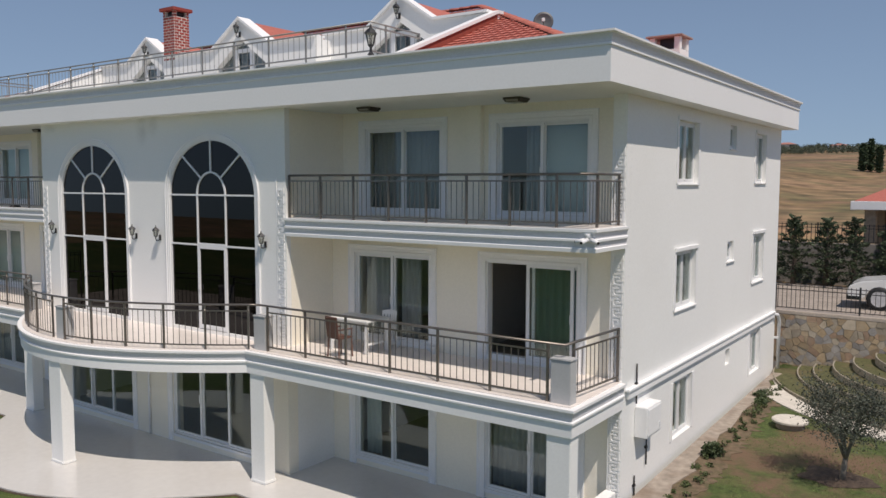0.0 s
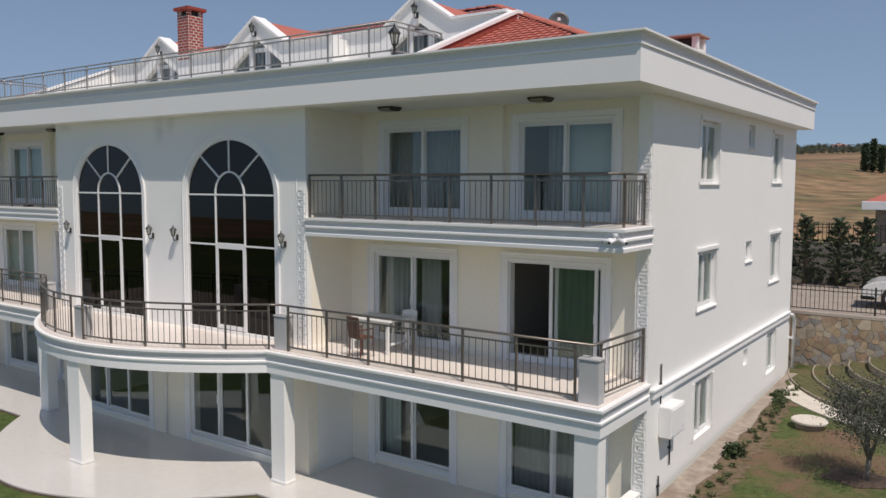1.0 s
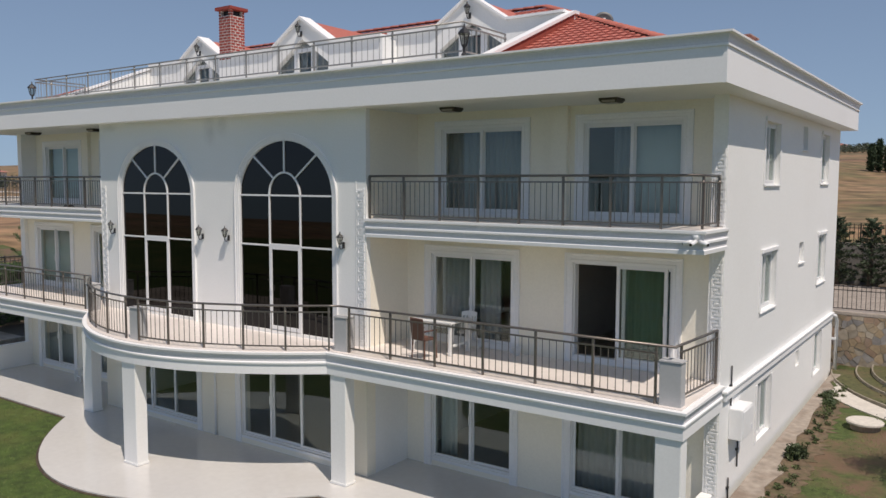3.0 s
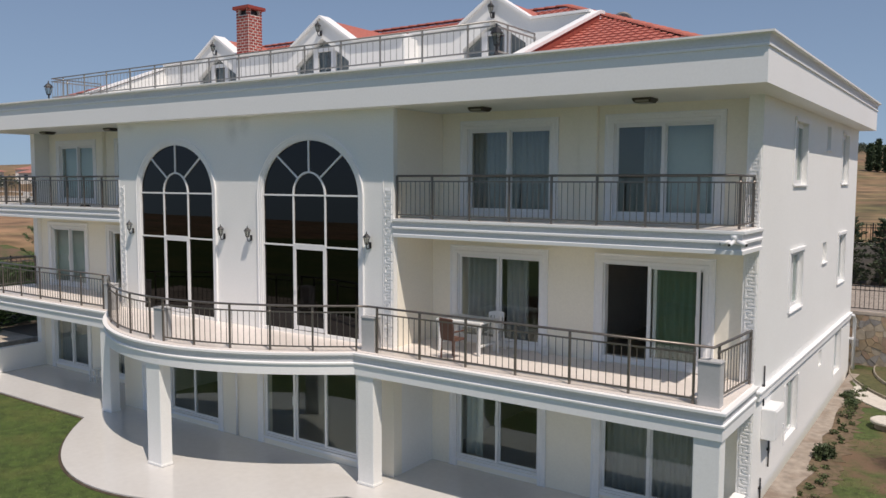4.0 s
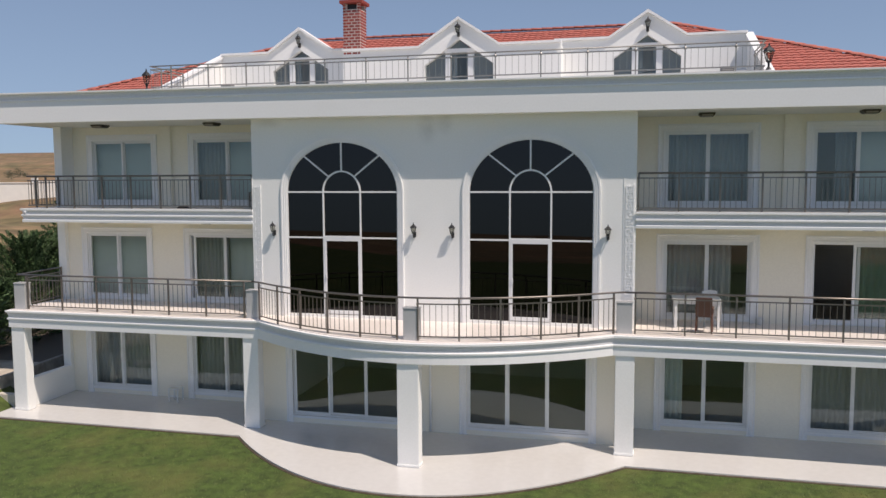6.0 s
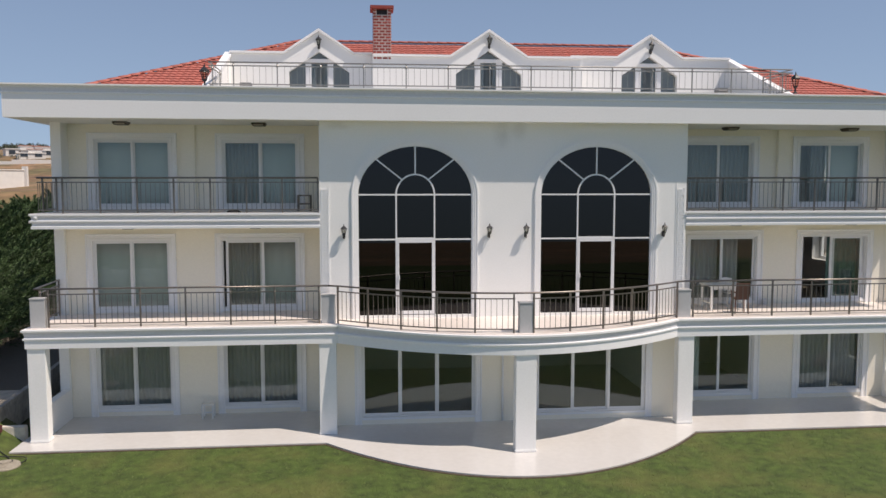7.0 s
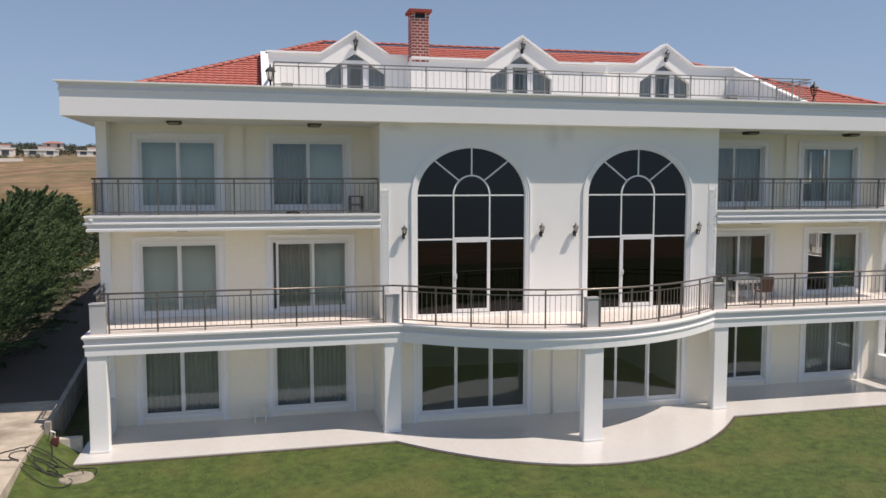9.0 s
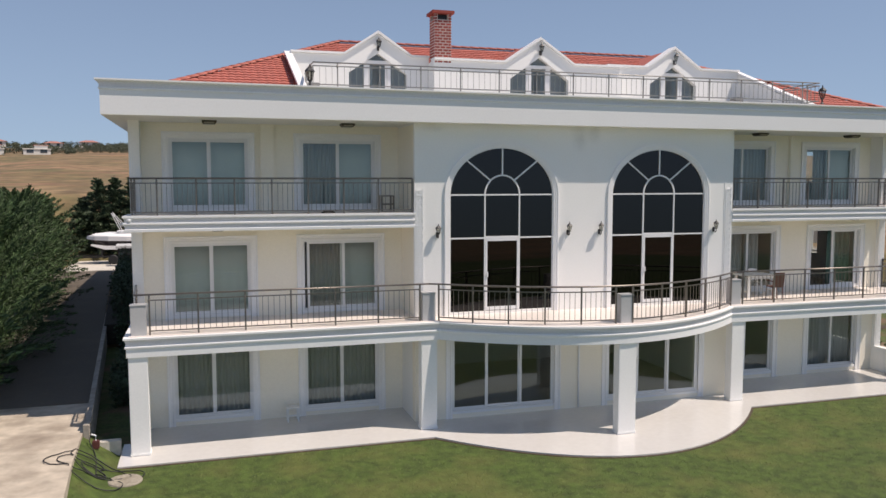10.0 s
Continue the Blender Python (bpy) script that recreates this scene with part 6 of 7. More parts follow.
for xx in (1.7, 2.9):
    w = new("wheel")
    w.parent = bt
    w.location = (xx, -0.95, 0.33)
    w.rotation_euler = (radians(90), 0, 0)
    part("tyre", lathe(bmesh.new(), [(0.18, -0.09), (0.3, -0.09), (0.33, -0.06), (0.33, 0.06), (0.3, 0.09), (0.18, 0.09)], sides=20), RUBBER, w, smooth=True)
    part("rim", lathe(bmesh.new(), [(0.05, 0.07), (0.2, 0.085), (0.2, -0.08), (0.05, -0.07)], sides=16), material("red_rim", (0.45, 0.06, 0.05), 0.5, 0.1, 20), w, "faded red rim")

# ---- distance: houses, walls, trees ----
HOUSEWALL = material("far_render", (0.76, 0.73, 0.68), 0.85, 0.04, 2)
# Pale pinkish red, with distant haze mixed into the colour.
FARROOF = material("far_tile", (0.40, 0.18, 0.145), 0.85, 0.12, 1.2)


def far_house(x, y, w, d, h, turn, floors=2, label="white far house with a red hipped roof"):
    z = ground_z(x, y)
    hs = thing("house", label, "house", group="far houses", at=(x, y, z - 0.5))
    hs.rotation_euler = (0, 0, radians(turn))
    part("wall", boxes((-w / 2, w / 2, -d / 2, d / 2, 0, h + 0.5)), HOUSEWALL, hs)
    o, e = 0.5, h + 0.5
    bm = bmesh.new()
    rr = max(0.5, (w - d) / 2)
    vs = [bm.verts.new(p) for p in ((-w / 2 - o, -d / 2 - o, e), (w / 2 + o, -d / 2 - o, e), (w / 2 + o, d / 2 + o, e), (-w / 2 - o, d / 2 + o, e), (-rr, 0, e + d * 0.19), (rr, 0, e + d * 0.19))]
    for f in ((0, 1, 5, 4), (1, 2, 5), (2, 3, 4, 5), (3, 0, 4), (3, 2, 1, 0)):
        bm.faces.new([vs[i] for i in f])
    part("roof", bm, FARROOF, hs)
    win = mesh_of("window", boxes((-0.5, 0.5, -0.06, 0.02, 0, 1.25)), material("far_pane", (0.05, 0.06, 0.07), 0.1) if "far_pane" not in bpy.data.materials else bpy.data.materials["far_pane"])
    for fl in range(floors):
        zz = 1.4 + fl * (h / floors)
        n = max(2, int(w / 3))
        for i in range(n):
            shared("window", win, hs, Matrix.Translation((-w / 2 + w * (i + 0.5) / n, -d / 2, zz)))
        for sgn in (-1, 1):
            for q in (-0.25, 0.25):
                shared("window", win, hs, Matrix.Translation((sgn * w / 2, d * q, zz)) @ Matrix.Rotation(radians(90 * sgn), 4, 'Z'))


for x, y, w, d, h, tn, fl in ((-106, 86, 8, 7, 2.8, 38, 2), (-126, 103, 9, 7, 2.8, 40, 2), (-155, 64, 11, 8, 3.2, 15, 2), (-150, 116, 10, 7, 2.4, 30, 1),
                           (-178, 92, 8, 6, 2.6, 25, 1), (-142, 97, 9, 7, 2.8, 32, 2), (-168, 112, 11, 8, 2.4, 28, 1), (-172, 128, 12, 8, 2.2, 32, 1), (-188, 108, 8, 6, 2.8, 22, 1), (-196, 100, 7, 6, 3.2, 30, 1),
                           (-190, 142, 12, 8, 2.0, 30, 1), (-176, 146, 11, 8, 2.0, 38, 1), (-206, 150, 12, 8, 2.0, 25, 1), (-160, 140, 10, 7, 2.0, 34, 1),
                           (-63, 300, 6, 4, 2.2, 10, 1), (-54, 324, 7, 4.5, 2.4, 5, 1), (-34, 318, 5, 3.6, 1.8, 0, 1), (-86, 318, 7, 4.5, 2.4, 12, 1)):
    far_house(x, y, w, d, h, tn, fl)


def flat_house(x, y, w, d, h, turn, label="low white far house with a flat parapet roof"):
    """A low white villa: body, parapet, set-back upper room and dark openings."""
    hs = thing("house", label, "house", group="far houses", at=(x, y, ground_z(x, y) - 0.5))
    hs.rotation_euler = (0, 0, radians(turn))
    part("wall", boxes((-w / 2, w / 2, -d / 2, d / 2, 0, h + 0.5)), HOUSEWALL, hs)
    part("roof", boxes((-w / 2 - 0.2, w / 2 + 0.2, -d / 2 - 0.2, d / 2 + 0.2, h + 0.502, h + 0.75)), HOUSEWALL, hs)
    part("upper_room", boxes((-w * 0.1, w * 0.4, -d * 0.2, d * 0.4, h + 0.752, h + 1.6)), HOUSEWALL, hs)
    part("upper_roof", boxes((-w * 0.14, w * 0.44, -d * 0.26, d * 0.46, h + 1.602, h + 1.75)), FARROOF, hs, "dull red roof slab")
    win = mesh_of("window", boxes((-0.8, 0.8, -0.06, 0.02, 0, 1.1)), bpy.data.materials["far_pane"])
    n = max(2, int(w / 3.2))
    for i in range(n):
        shared("window", win, hs, Matrix.Translation((-w / 2 + w * (i + 0.5) / n, -d / 2, 0.9)))


for x, y, w, d, h, tn in ((-92, 222, 12, 7, 1.7, 22), (-80, 226, 9, 6, 2.0, 15), (-102, 230, 11, 7, 1.8, 28), (-70, 232, 10, 6, 1.6, 12), (-86, 244, 12, 7, 2.2, 20), (-112, 244, 12, 7, 2.0, 30),
                          (-97, 212, 8, 5, 1.4, 25), (-58, 238, 8, 5, 1.5, 10)):
    flat_house(0.9 * x - 0.5, 0.9 * y - 2, 0.8 * w, 0.8 * d, 0.85 * h, tn)
yard_wall = thing("field_wall", "long low pale wall before the far houses", "wall", kind="structure")
for i in range(7):
    p, q = Vector((-104, 168)).lerp(Vector((-60, 176)), i / 7), Vector((-104, 168)).lerp(Vector((-60, 176)), (i + 1) / 7)
    zw = min(ground_z(*p), ground_z(*q))
    part("wall_stretch", sweep(bmesh.new(), [tuple(p), tuple(q)], [(-0.15, zw - 0.6), (0.15, zw - 0.6), (0.15, zw + 0.85 + 0.2 * (i % 2)), (-0.15, zw + 0.85 + 0.2 * (i % 2))]), HOUSEWALL, yard_wall)
bm = bmesh.new()
lot = []
for i in range(9):
    az = radians(-68 + 2.6 * i)
    lot.append([bm.verts.new((9 + d * math.sin(az), -18 + d * math.cos(az), ground_z(9 + d * math.sin(az), -18 + d * math.cos(az)) + 0.12)) for d in (106 + 2 * math.sin(i * 2), 118, 130, 145 + 3 * math.sin(i * 1.3))])
for a, b in zip(lot, lot[1:]):
    for i in range(3):
        bm.faces.new((a[i], a[i + 1], b[i + 1], b[i]))
solid("gravel_lot", bm, material("pale_gravel", (0.5, 0.46, 0.42), 0.95, 0.15, 0.8, 0.5, 0.12, 0.4, 3, dirt=(0.36, 0.3, 0.25)), "pale gravel lot before the far houses", "ground", smooth=True)
perim = thing("perimeter_wall", "long pale perimeter wall with square pillars", "wall", kind="structure")
pts = [(-90, 13), (-74, 33.5), (-58, 53.3), (-42.3, 73)]
for a, b in zip(pts, pts[1:]):
    n = 5
    for i in range(n):
        p, q = Vector(a).lerp(Vector(b), i / n), Vector(a).lerp(Vector(b), (i + 1) / n)
        za = max(ground_z(*p), ground_z(*q))
        prof = [(-0.12, za - 1.2), (0.12, za - 1.2), (0.12, za + 1.75), (0.2, za + 1.8), (0.2, za + 1.9), (-0.2, za + 1.9), (-0.2, za + 1.8), (-0.12, za + 1.75)]
        part("wall_bay", sweep(bmesh.new(), [tuple(p), tuple(q)], prof), HOUSEWALL, perim)
        part("pillar", boxes((p.x - 0.25, p.x + 0.25, p.y - 0.25, p.y + 0.25, za - 1.2, za + 2.25)), HOUSEWALL, perim)
part("pillar", boxes((-42.55, -42.05, 72.75, 73.25, ground_z(-42.3, 73) - 1.2, ground_z(-42.3, 73) + 2.25)), HOUSEWALL, perim)
for i in range(9):
    a = Vector((-73.2, 33.2)).lerp(Vector((-69.9, 37.0)), i / 8)
    conifer(a.x, a.y, 1.65 + 0.3 * math.sin(i * 3), 0.27, GREYSHRUB, 190 + i, "small greyish columnar shrub along the far wall", 300, "wall cypresses")
for i in range(8):
    conifer(0.3 + i * 1.25 + 0.35 * math.sin(i * 5), 121 + 1.2 * math.sin(i * 2.3), 4.3 + 0.8 * math.sin(i * 1.7), 0.5, DARK_CONIFER, 210 + i, "tall columnar cypress standing in the field", 1500, "field cypresses", blunt=0.35, spray=0.2)

rng = np.random.default_rng(77)
pts, sizes = [], []


def copse(cx, cy, wx, wy, count, hmin, hmax, leaf=0.22, per=170):
    for _ in range(count):
        x, y = cx + rng.uniform(-wx, wx), cy + rng.uniform(-wy, wy)
        h = rng.uniform(hmin, hmax)
        z = ground_z(x, y)
        for _ in range(per):
            d = rng.normal(size=3)
            d /= np.linalg.norm(d)
            r = rng.uniform(0.3, 1.0)
            pts.append((x + d[0] * h * 0.5 * r, y + d[1] * h * 0.5 * r, z + h * 0.45 + d[2] * h * 0.48 * r))
            sizes.append(rng.uniform(0.6, 1.4) * leaf * h * 0.5)


copse(-90, 322, 130, 8, 520, 1.4, 3.2)
copse(-77, 226, 31, 6, 80, 1.8, 3.2)
copse(-78, 188, 22, 4, 46, 0.8, 1.5, 0.16)
copse(-20, 290, 50, 6, 75, 1.8, 3.2)
copse(-30, 262, 40, 7, 110, 1.2, 2.4, 0.18)
copse(60, 232, 34, 8, 90, 1.2, 2.6, 0.18)
copse(30, 300, 60, 10, 90, 1.2, 2.6)
copse(120, 300, 80, 20, 60, 3, 6)
for i in range(24):        # dark belt of trees behind the lot
    copse(-134 + 0.42 * i, 69.5 + 0.62 * i, 0.7, 0.7, 1, 2.5, 3.3, 0.14, 900)
copse(-142, 62, 4, 3, 5, 2.6, 3.4, 0.14, 900)
copse(-160, 112, 45, 20, 30, 1.4, 2.4, 0.14, 300)
copse(-170, 40, 40, 40, 50, 2, 4, 0.14, 300)
far = thing("far_trees", "distant olive green trees and scrub on the ridge", "trees", kind="stuff")
leaf_cloud("leaves", pts, sizes, FARWOOD, far, rng, long=1.2)

# ---- things on the terrace and balconies ----
PLASTIC = material("white_plastic", (0.80, 0.80, 0.78), 0.4, 0.02, 12)
BROWN = material("brown_weave", (0.15, 0.07, 0.05), 0.6, 0.2, 90, bump=0.4, bump_size=160)

tb = thing("garden_table", "white plastic rectangular garden table on the balcony", "table", at=(6.6, 0.72, F1))
part("tabletop", boxes((-0.58, 0.58, -0.4, 0.4, 0.69, 0.73)), PLASTIC, tb, bevel=0.012)
for sx in (-0.5, 0.5):
    for sy in (-0.33, 0.33):
        part("leg", boxes((sx - 0.035, sx + 0.035, sy - 0.03, sy + 0.03, 0.0, 0.69)), PLASTIC, tb, bevel=0.008)
    part("stretcher", boxes((sx - 0.02, sx + 0.02, -0.3, 0.3, 0.18, 0.23)), PLASTIC, tb, bevel=0.006)
part("apron", boxes((-0.5, 0.5, -0.34, -0.31, 0.61, 0.69)), PLASTIC, tb)


def chair(x, y, z, turn, mat, label):
    c = thing("garden_chair", label, "chair", at=(x, y, z), group="balcony chairs")
    c.scale = (0.86, 0.86, 0.95)
    c.rotation_euler = (0, 0, radians(turn))
    part("seat", boxes((-0.23, 0.23, -0.22, 0.22, 0.42, 0.46)), mat, c, bevel=0.015)
    bm = prism(bmesh.new(), [(0.20, 0.44), (0.24, 0.44), (0.31, 0.92), (0.27, 0.93)], 'x', -0.22, 0.22)
    part("backrest", bm, mat, c, bevel=0.012)
    for sx in (-0.2, 0.2):
        for sy in (-0.19, 0.2):
            part("leg", tube(bmesh.new(), [(sx * 1.08, sy * 1.1, 0), (sx, sy, 0.42)], 0.02, 6), mat, c)
        part("armrest", boxes((sx * 1.1 - 0.025, sx * 1.1 + 0.025, -0.2, 0.25, 0.62, 0.65)), mat, c, bevel=0.008)
        part("arm_support", tube(bmesh.new(), [(sx * 1.08, -0.18, 0.44), (sx * 1.1, -0.18, 0.62)], 0.015, 6), mat, c)


chair(6.74, -0.04, F1, 172, BROWN, "brown woven garden chair at the balcony table")


def moulded_chair(x, y, z, turn):
    """A one-piece plastic armchair: dished seat, slatted curved back, splayed legs."""
    c = thing("garden_chair", "white moulded plastic garden chair behind the table", "chair", at=(x, y, z), group="balcony chairs")
    c.rotation_euler = (0, 0, radians(turn))
    c.scale = (0.76, 0.8, 0.97)
    bm = bmesh.new()
    rows = []
    for v in range(6):
        yy = -0.23 + 0.09 * v
        rows.append([bm.verts.new((-0.23 + 0.0575 * u, yy, 0.42 - 0.02 * math.sin(math.pi * u / 8) + (0.02 if v in (0, 5) else 0.0))) for u in range(9)])
    for a, b in zip(rows, rows[1:]):
        for u in range(8):
            bm.faces.new((a[u], a[u + 1], b[u + 1], b[u]))
    bmesh.ops.solidify(bm, geom=bm.faces[:], thickness=0.022)
    part("seat", bm, PLASTIC, c, smooth=True)

    def back(u, h):
        """A place on the curved back: u across, h up."""
        return Vector((0.235 * u, 0.24 - 0.05 * u * u + 0.1 * h, 0.44 + 0.4 * h))
    for u in (-0.95, -0.57, -0.19, 0.19, 0.57, 0.95):
        bm = bmesh.new()
        w = 0.13 if abs(u) < 0.9 else 0.09
        a, b = [[bm.verts.new(back(u + sx * w, h) + Vector((0, t, 0))) for sx, t in ((-1, 0), (1, 0), (1, 0.018), (-1, 0.018))] for h in (0.0, 0.86)]
        for k in range(4):
            bm.faces.new((a[k], a[(k + 1) % 4], b[(k + 1) % 4], b[k]))
        bm.faces.new(list(reversed(a)))
        bm.faces.new(b)
        part("back_slat", bm, PLASTIC, c)
    bm = bmesh.new()
    rings = [[bm.verts.new(back(-1.05 + 0.21 * k, h) + Vector((0, t, 0.03 * math.sin(math.pi * k / 10) * (h > 0.9)))) for h, t in ((0.8, -0.004), (1.0, -0.004), (1.0, 0.024), (0.8, 0.024))] for k in range(11)]
    for a, b in zip(rings, rings[1:]):
        for k in range(4):
            bm.faces.new((a[k], a[(k + 1) % 4], b[(k + 1) % 4], b[k]))
    bm.faces.new(rings[0])
    bm.faces.new(list(reversed(rings[-1])))
    part("top_rail", bm, PLASTIC, c, smooth=False)
    for sx in (-1, 1):
        part("armrest", sweep(bmesh.new(), [(sx * 0.245, 0.26), (sx * 0.275, 0.05), (sx * 0.265, -0.2)], [(-0.03, 0.62), (0.03, 0.62), (0.03, 0.645), (-0.03, 0.645)]), PLASTIC, c)
        for sy in (-1, 1):
            part("leg", tube(bmesh.new(), [(sx * 0.29, sy * 0.27, 0.0), (sx * 0.24, sy * 0.21, 0.42 if sy > 0 else 0.62)], 0.028, 6, 0.8), PLASTIC, c)


moulded_chair(7.0, 1.12, F1, 8)
pot = thing("plant_pot", "small white round pot on the balcony floor by the door", "pot", at=(8.2, 1.33, F1))
pot.scale = (0.75, 0.75, 0.8)
part("pot", lathe(bmesh.new(), [(0.09, 0.0), (0.1, 0.02), (0.13, 0.19), (0.14, 0.2), (0.14, 0.22), (0.12, 0.22), (0.11, 0.17)], sides=18), PLASTIC, pot, smooth=True)


def stool(x, y, z, w, h, mat, label):
    s = thing("stool", label, "stool", at=(x, y, z))
    part("seat", boxes((-w, w, -w, w, h - 0.03, h)), mat, s, bevel=0.012)
    for sx in (-1, 1):
        for sy in (-1, 1):
            part("leg", boxes((sx * w * 0.85 - 0.02, sx * w * 0.85 + 0.02, sy * w * 0.85 - 0.02, sy * w * 0.85 + 0.02, 0, h - 0.03)), mat, s, bevel=0.004)
    part("rail", boxes((-w * 0.85, w * 0.85, -w * 0.85 - 0.012, -w * 0.85 + 0.012, h * 0.4, h * 0.5)), mat, s)


stool(-8.38, 1.12, 0.0, 0.17, 0.42, PLASTIC, "white plastic stool on the terrace by the wall")
stool(-5.6, 1.3, F2, 0.2, 0.45, material("brown_stool", (0.16, 0.13, 0.1), 0.5, 0.2, 20), "dark brown low stool on the top balcony")
cl = thing("floor_cloth", "dark crumpled cloth on the top balcony floor", "cloth", at=(-7.42, 0.32, F2))
bm = bmesh.new()
bmesh.ops.create_icosphere(bm, subdivisions=3, radius=0.15)
for v in bm.verts:
    v.co.x *= 1.3
    v.co.z = max(0.0, v.co.z) * 0.45 * (1 + 0.4 * noise.noise(v.co * 9))
part("cloth", bm, RUBBER, cl, smooth=True)

# ---- by the drive: manhole, hose, valve ----
mh = thing("manhole_cover", "round pale concrete manhole cover in the lawn", "cover", at=(-12.5, -2.3, ground_z(-12.5, -2.3) + 0.02))
part("lid", lathe(bmesh.new(), [(0.37, -0.1), (0.38, 0.0), (0.36, 0.03), (0.02, 0.035)], sides=26), EDGING, mh)
hose = thing("garden_hose", "tangled black garden hose lying on the grass", "hose", at=(0, 0, 0))
rng0 = random.Random(9)
pts = []
cx, cy = -13.05, -2.3
for i in range(125):
    a = i * 0.22
    r = 0.4 + 0.2 * math.sin(i * 0.19) + 0.1 * math.sin(i * 0.53)
    x, y = cx + r * 1.25 * math.cos(a) + 0.36 * math.sin(i * 0.045 + 1), cy + r * 0.95 * math.sin(a) + 0.35 * math.sin(i * 0.03)
    pts.append((x, y, max(ground_z(x, y), 0.58 + 0.013 * y if x < drive_edge(y) else -1) + 0.035 + 0.02 * (i % 5) / 4))
pts += [(-13.2, -1.4, 0.25), (-13.3, -1.0, 0.33), (-13.42, -0.8, 0.5), (-13.4, -0.7, 0.62)]
part("hose", tube(bmesh.new(), pts, 0.0125, 6), RUBBER, hose, smooth=True)
vl = thing("water_valve", "small red valve box at the end of the kerb", "valve", at=(-13.28, -0.75, ground_z(-13.28, -0.75)))
part("box", boxes((-0.08, 0.08, -0.08, 0.08, 0, 0.2)), material("faded_red", (0.12, 0.035, 0.03), 0.6, 0.15, 25), vl, bevel=0.02)
part("pipe", tube(bmesh.new(), [(0, 0, 0.19), (0, 0, 0.32), (-0.1, 0, 0.36)], 0.02, 7), PVC, vl)

# ---- on the side wall: meter cabinet, conduits, gutter pipe ----
mc = thing("meter_cabinet", "white metal meter cabinet on the side wall", "cabinet", at=(WING, 2.38, 1.76))
part("case", boxes((0.0, 0.26, -0.38, 0.38, 0.0, 0.6)), TRIM, mc, bevel=0.012)
part("door", boxes((0.26, 0.275, -0.34, 0.34, 0.04, 0.56)), TRIM, mc, bevel=0.005)
part("latch", boxes((0.275, 0.29, 0.24, 0.28, 0.12, 0.2)), GREY, mc)
for i, pts in enumerate((((WING + 0.03, 2.02, 2.42), (WING + 0.03, 2.02, 3.2)), ((WING + 0.03, 2.6, 1.76), (WING + 0.03, 2.6, 1.05)), ((WING + 0.03, 2.0, 0.6), (WING + 0.03, 2.0, 1.0)))):
    cd = thing("conduit", "black conduit pipe clipped to the side wall", "pipe", group="wall conduits")
    part("pipe", tube(bmesh.new(), pts, 0.016, 8), RUBBER, cd, smooth=True)
    part("clip", boxes((WING, WING + 0.045, pts[0][1] - 0.04, pts[0][1] + 0.04, (pts[0][2] + pts[1][2]) / 2 - 0.02, (pts[0][2] + pts[1][2]) / 2 + 0.02)), IRON, cd)
dp = thing("downpipe", "white drainpipe at the rear corner of the house", "pipe")
part("pipe", tube(bmesh.new(), [(WING + 0.02, 12.9, 2.72), (WING + 0.1, 13.2, 2.66), (WING + 0.12, 13.35, 2.5), (WING + 0.12, 13.35, 0.95)], 0.05, 10), PVC, dp, smooth=True)
part("wall_stub", boxes((WING - 0.05, WING + 0.13, 13.26, 13.36, 1.9, 1.96)), PVC, dp)
dp = thing("downpipe", "thin white drainpipe on the bay wall", "pipe")
part("pipe", tube(bmesh.new(), [(-0.1, -0.035, 0.02), (-0.1, -0.035, 2.6)], 0.03, 8), TRIM, dp, smooth=True)
part("wall_clip", boxes((-0.14, -0.06, -0.04, 0.001, 1.2, 1.24)), TRIM, dp)

# ---- bare soil strip along the terrace ----
edge = bay_path(-1.42, -4.22, 0.115, 12.75)
bm = sweep(bmesh.new(), edge, [(0.0, -0.3), (0.08, -0.3), (0.06, -0.04), (0.0, -0.03)])
solid("soil_edge", bm, material("dark_soil", (0.07, 0.05, 0.035), 0.95, 0.3, 12, 0.5, 3, 0.8, 40, dirt=(0.12, 0.09, 0.05)), "dark bare soil between lawn and terrace", "soil")

# ---- grass ----
rng = np.random.default_rng(4)
n = 60000
gx, gy = rng.uniform(-13.4, 13.5, n), rng.uniform(-8.5, -1.2, n)
keep = []
for x, y in zip(gx, gy):
    edge = -1.45 if abs(x) > 4.95 else bulge(x, -4.25, 0.115)
    keep.append(y < edge - 0.02 and x > drive_edge(y) + 0.05 or (abs(x) > 12.8 and y < 0 and x > drive_edge(y) + 0.05))
gx, gy = gx[keep], gy[keep]
x2, y2 = rng.uniform(13.2, 18, 22000), rng.uniform(0, 13, 22000)
patchy = np.array([noise.noise(Vector((x * 0.6, y * 0.6, 3))) > -0.05 for x, y in zip(x2, y2)])
gx, gy = np.concatenate([gx, x2[patchy]]), np.concatenate([gy, y2[patchy]])
gz = np.array([ground_z(x, y) for x, y in zip(gx, gy)])
m = len(gx)
ang, hgt, wid = rng.uniform(0, 6.283, m), rng.uniform(0.012, 0.032, m), rng.uniform(0.005, 0.01, m)
lean = rng.normal(0, 0.035, (m, 2)) + np.array([0.0, 0.02])
dx, dy = np.cos(ang) * wid, np.sin(ang) * wid
v = np.stack([np.stack([gx - dx, gy - dy, gz - 0.005], 1), np.stack([gx + dx, gy + dy, gz - 0.005], 1), np.stack([gx + lean[:, 0], gy + lean[:, 1], gz + hgt], 1)], 1).reshape(-1, 3)
g = new("grass", sheet_mesh("grass", v.tolist(), np.arange(3 * m).reshape(-1, 3).tolist(), GRASS))
tagged(g, "short green lawn grass with sparse patches", "grass", kind="stuff")

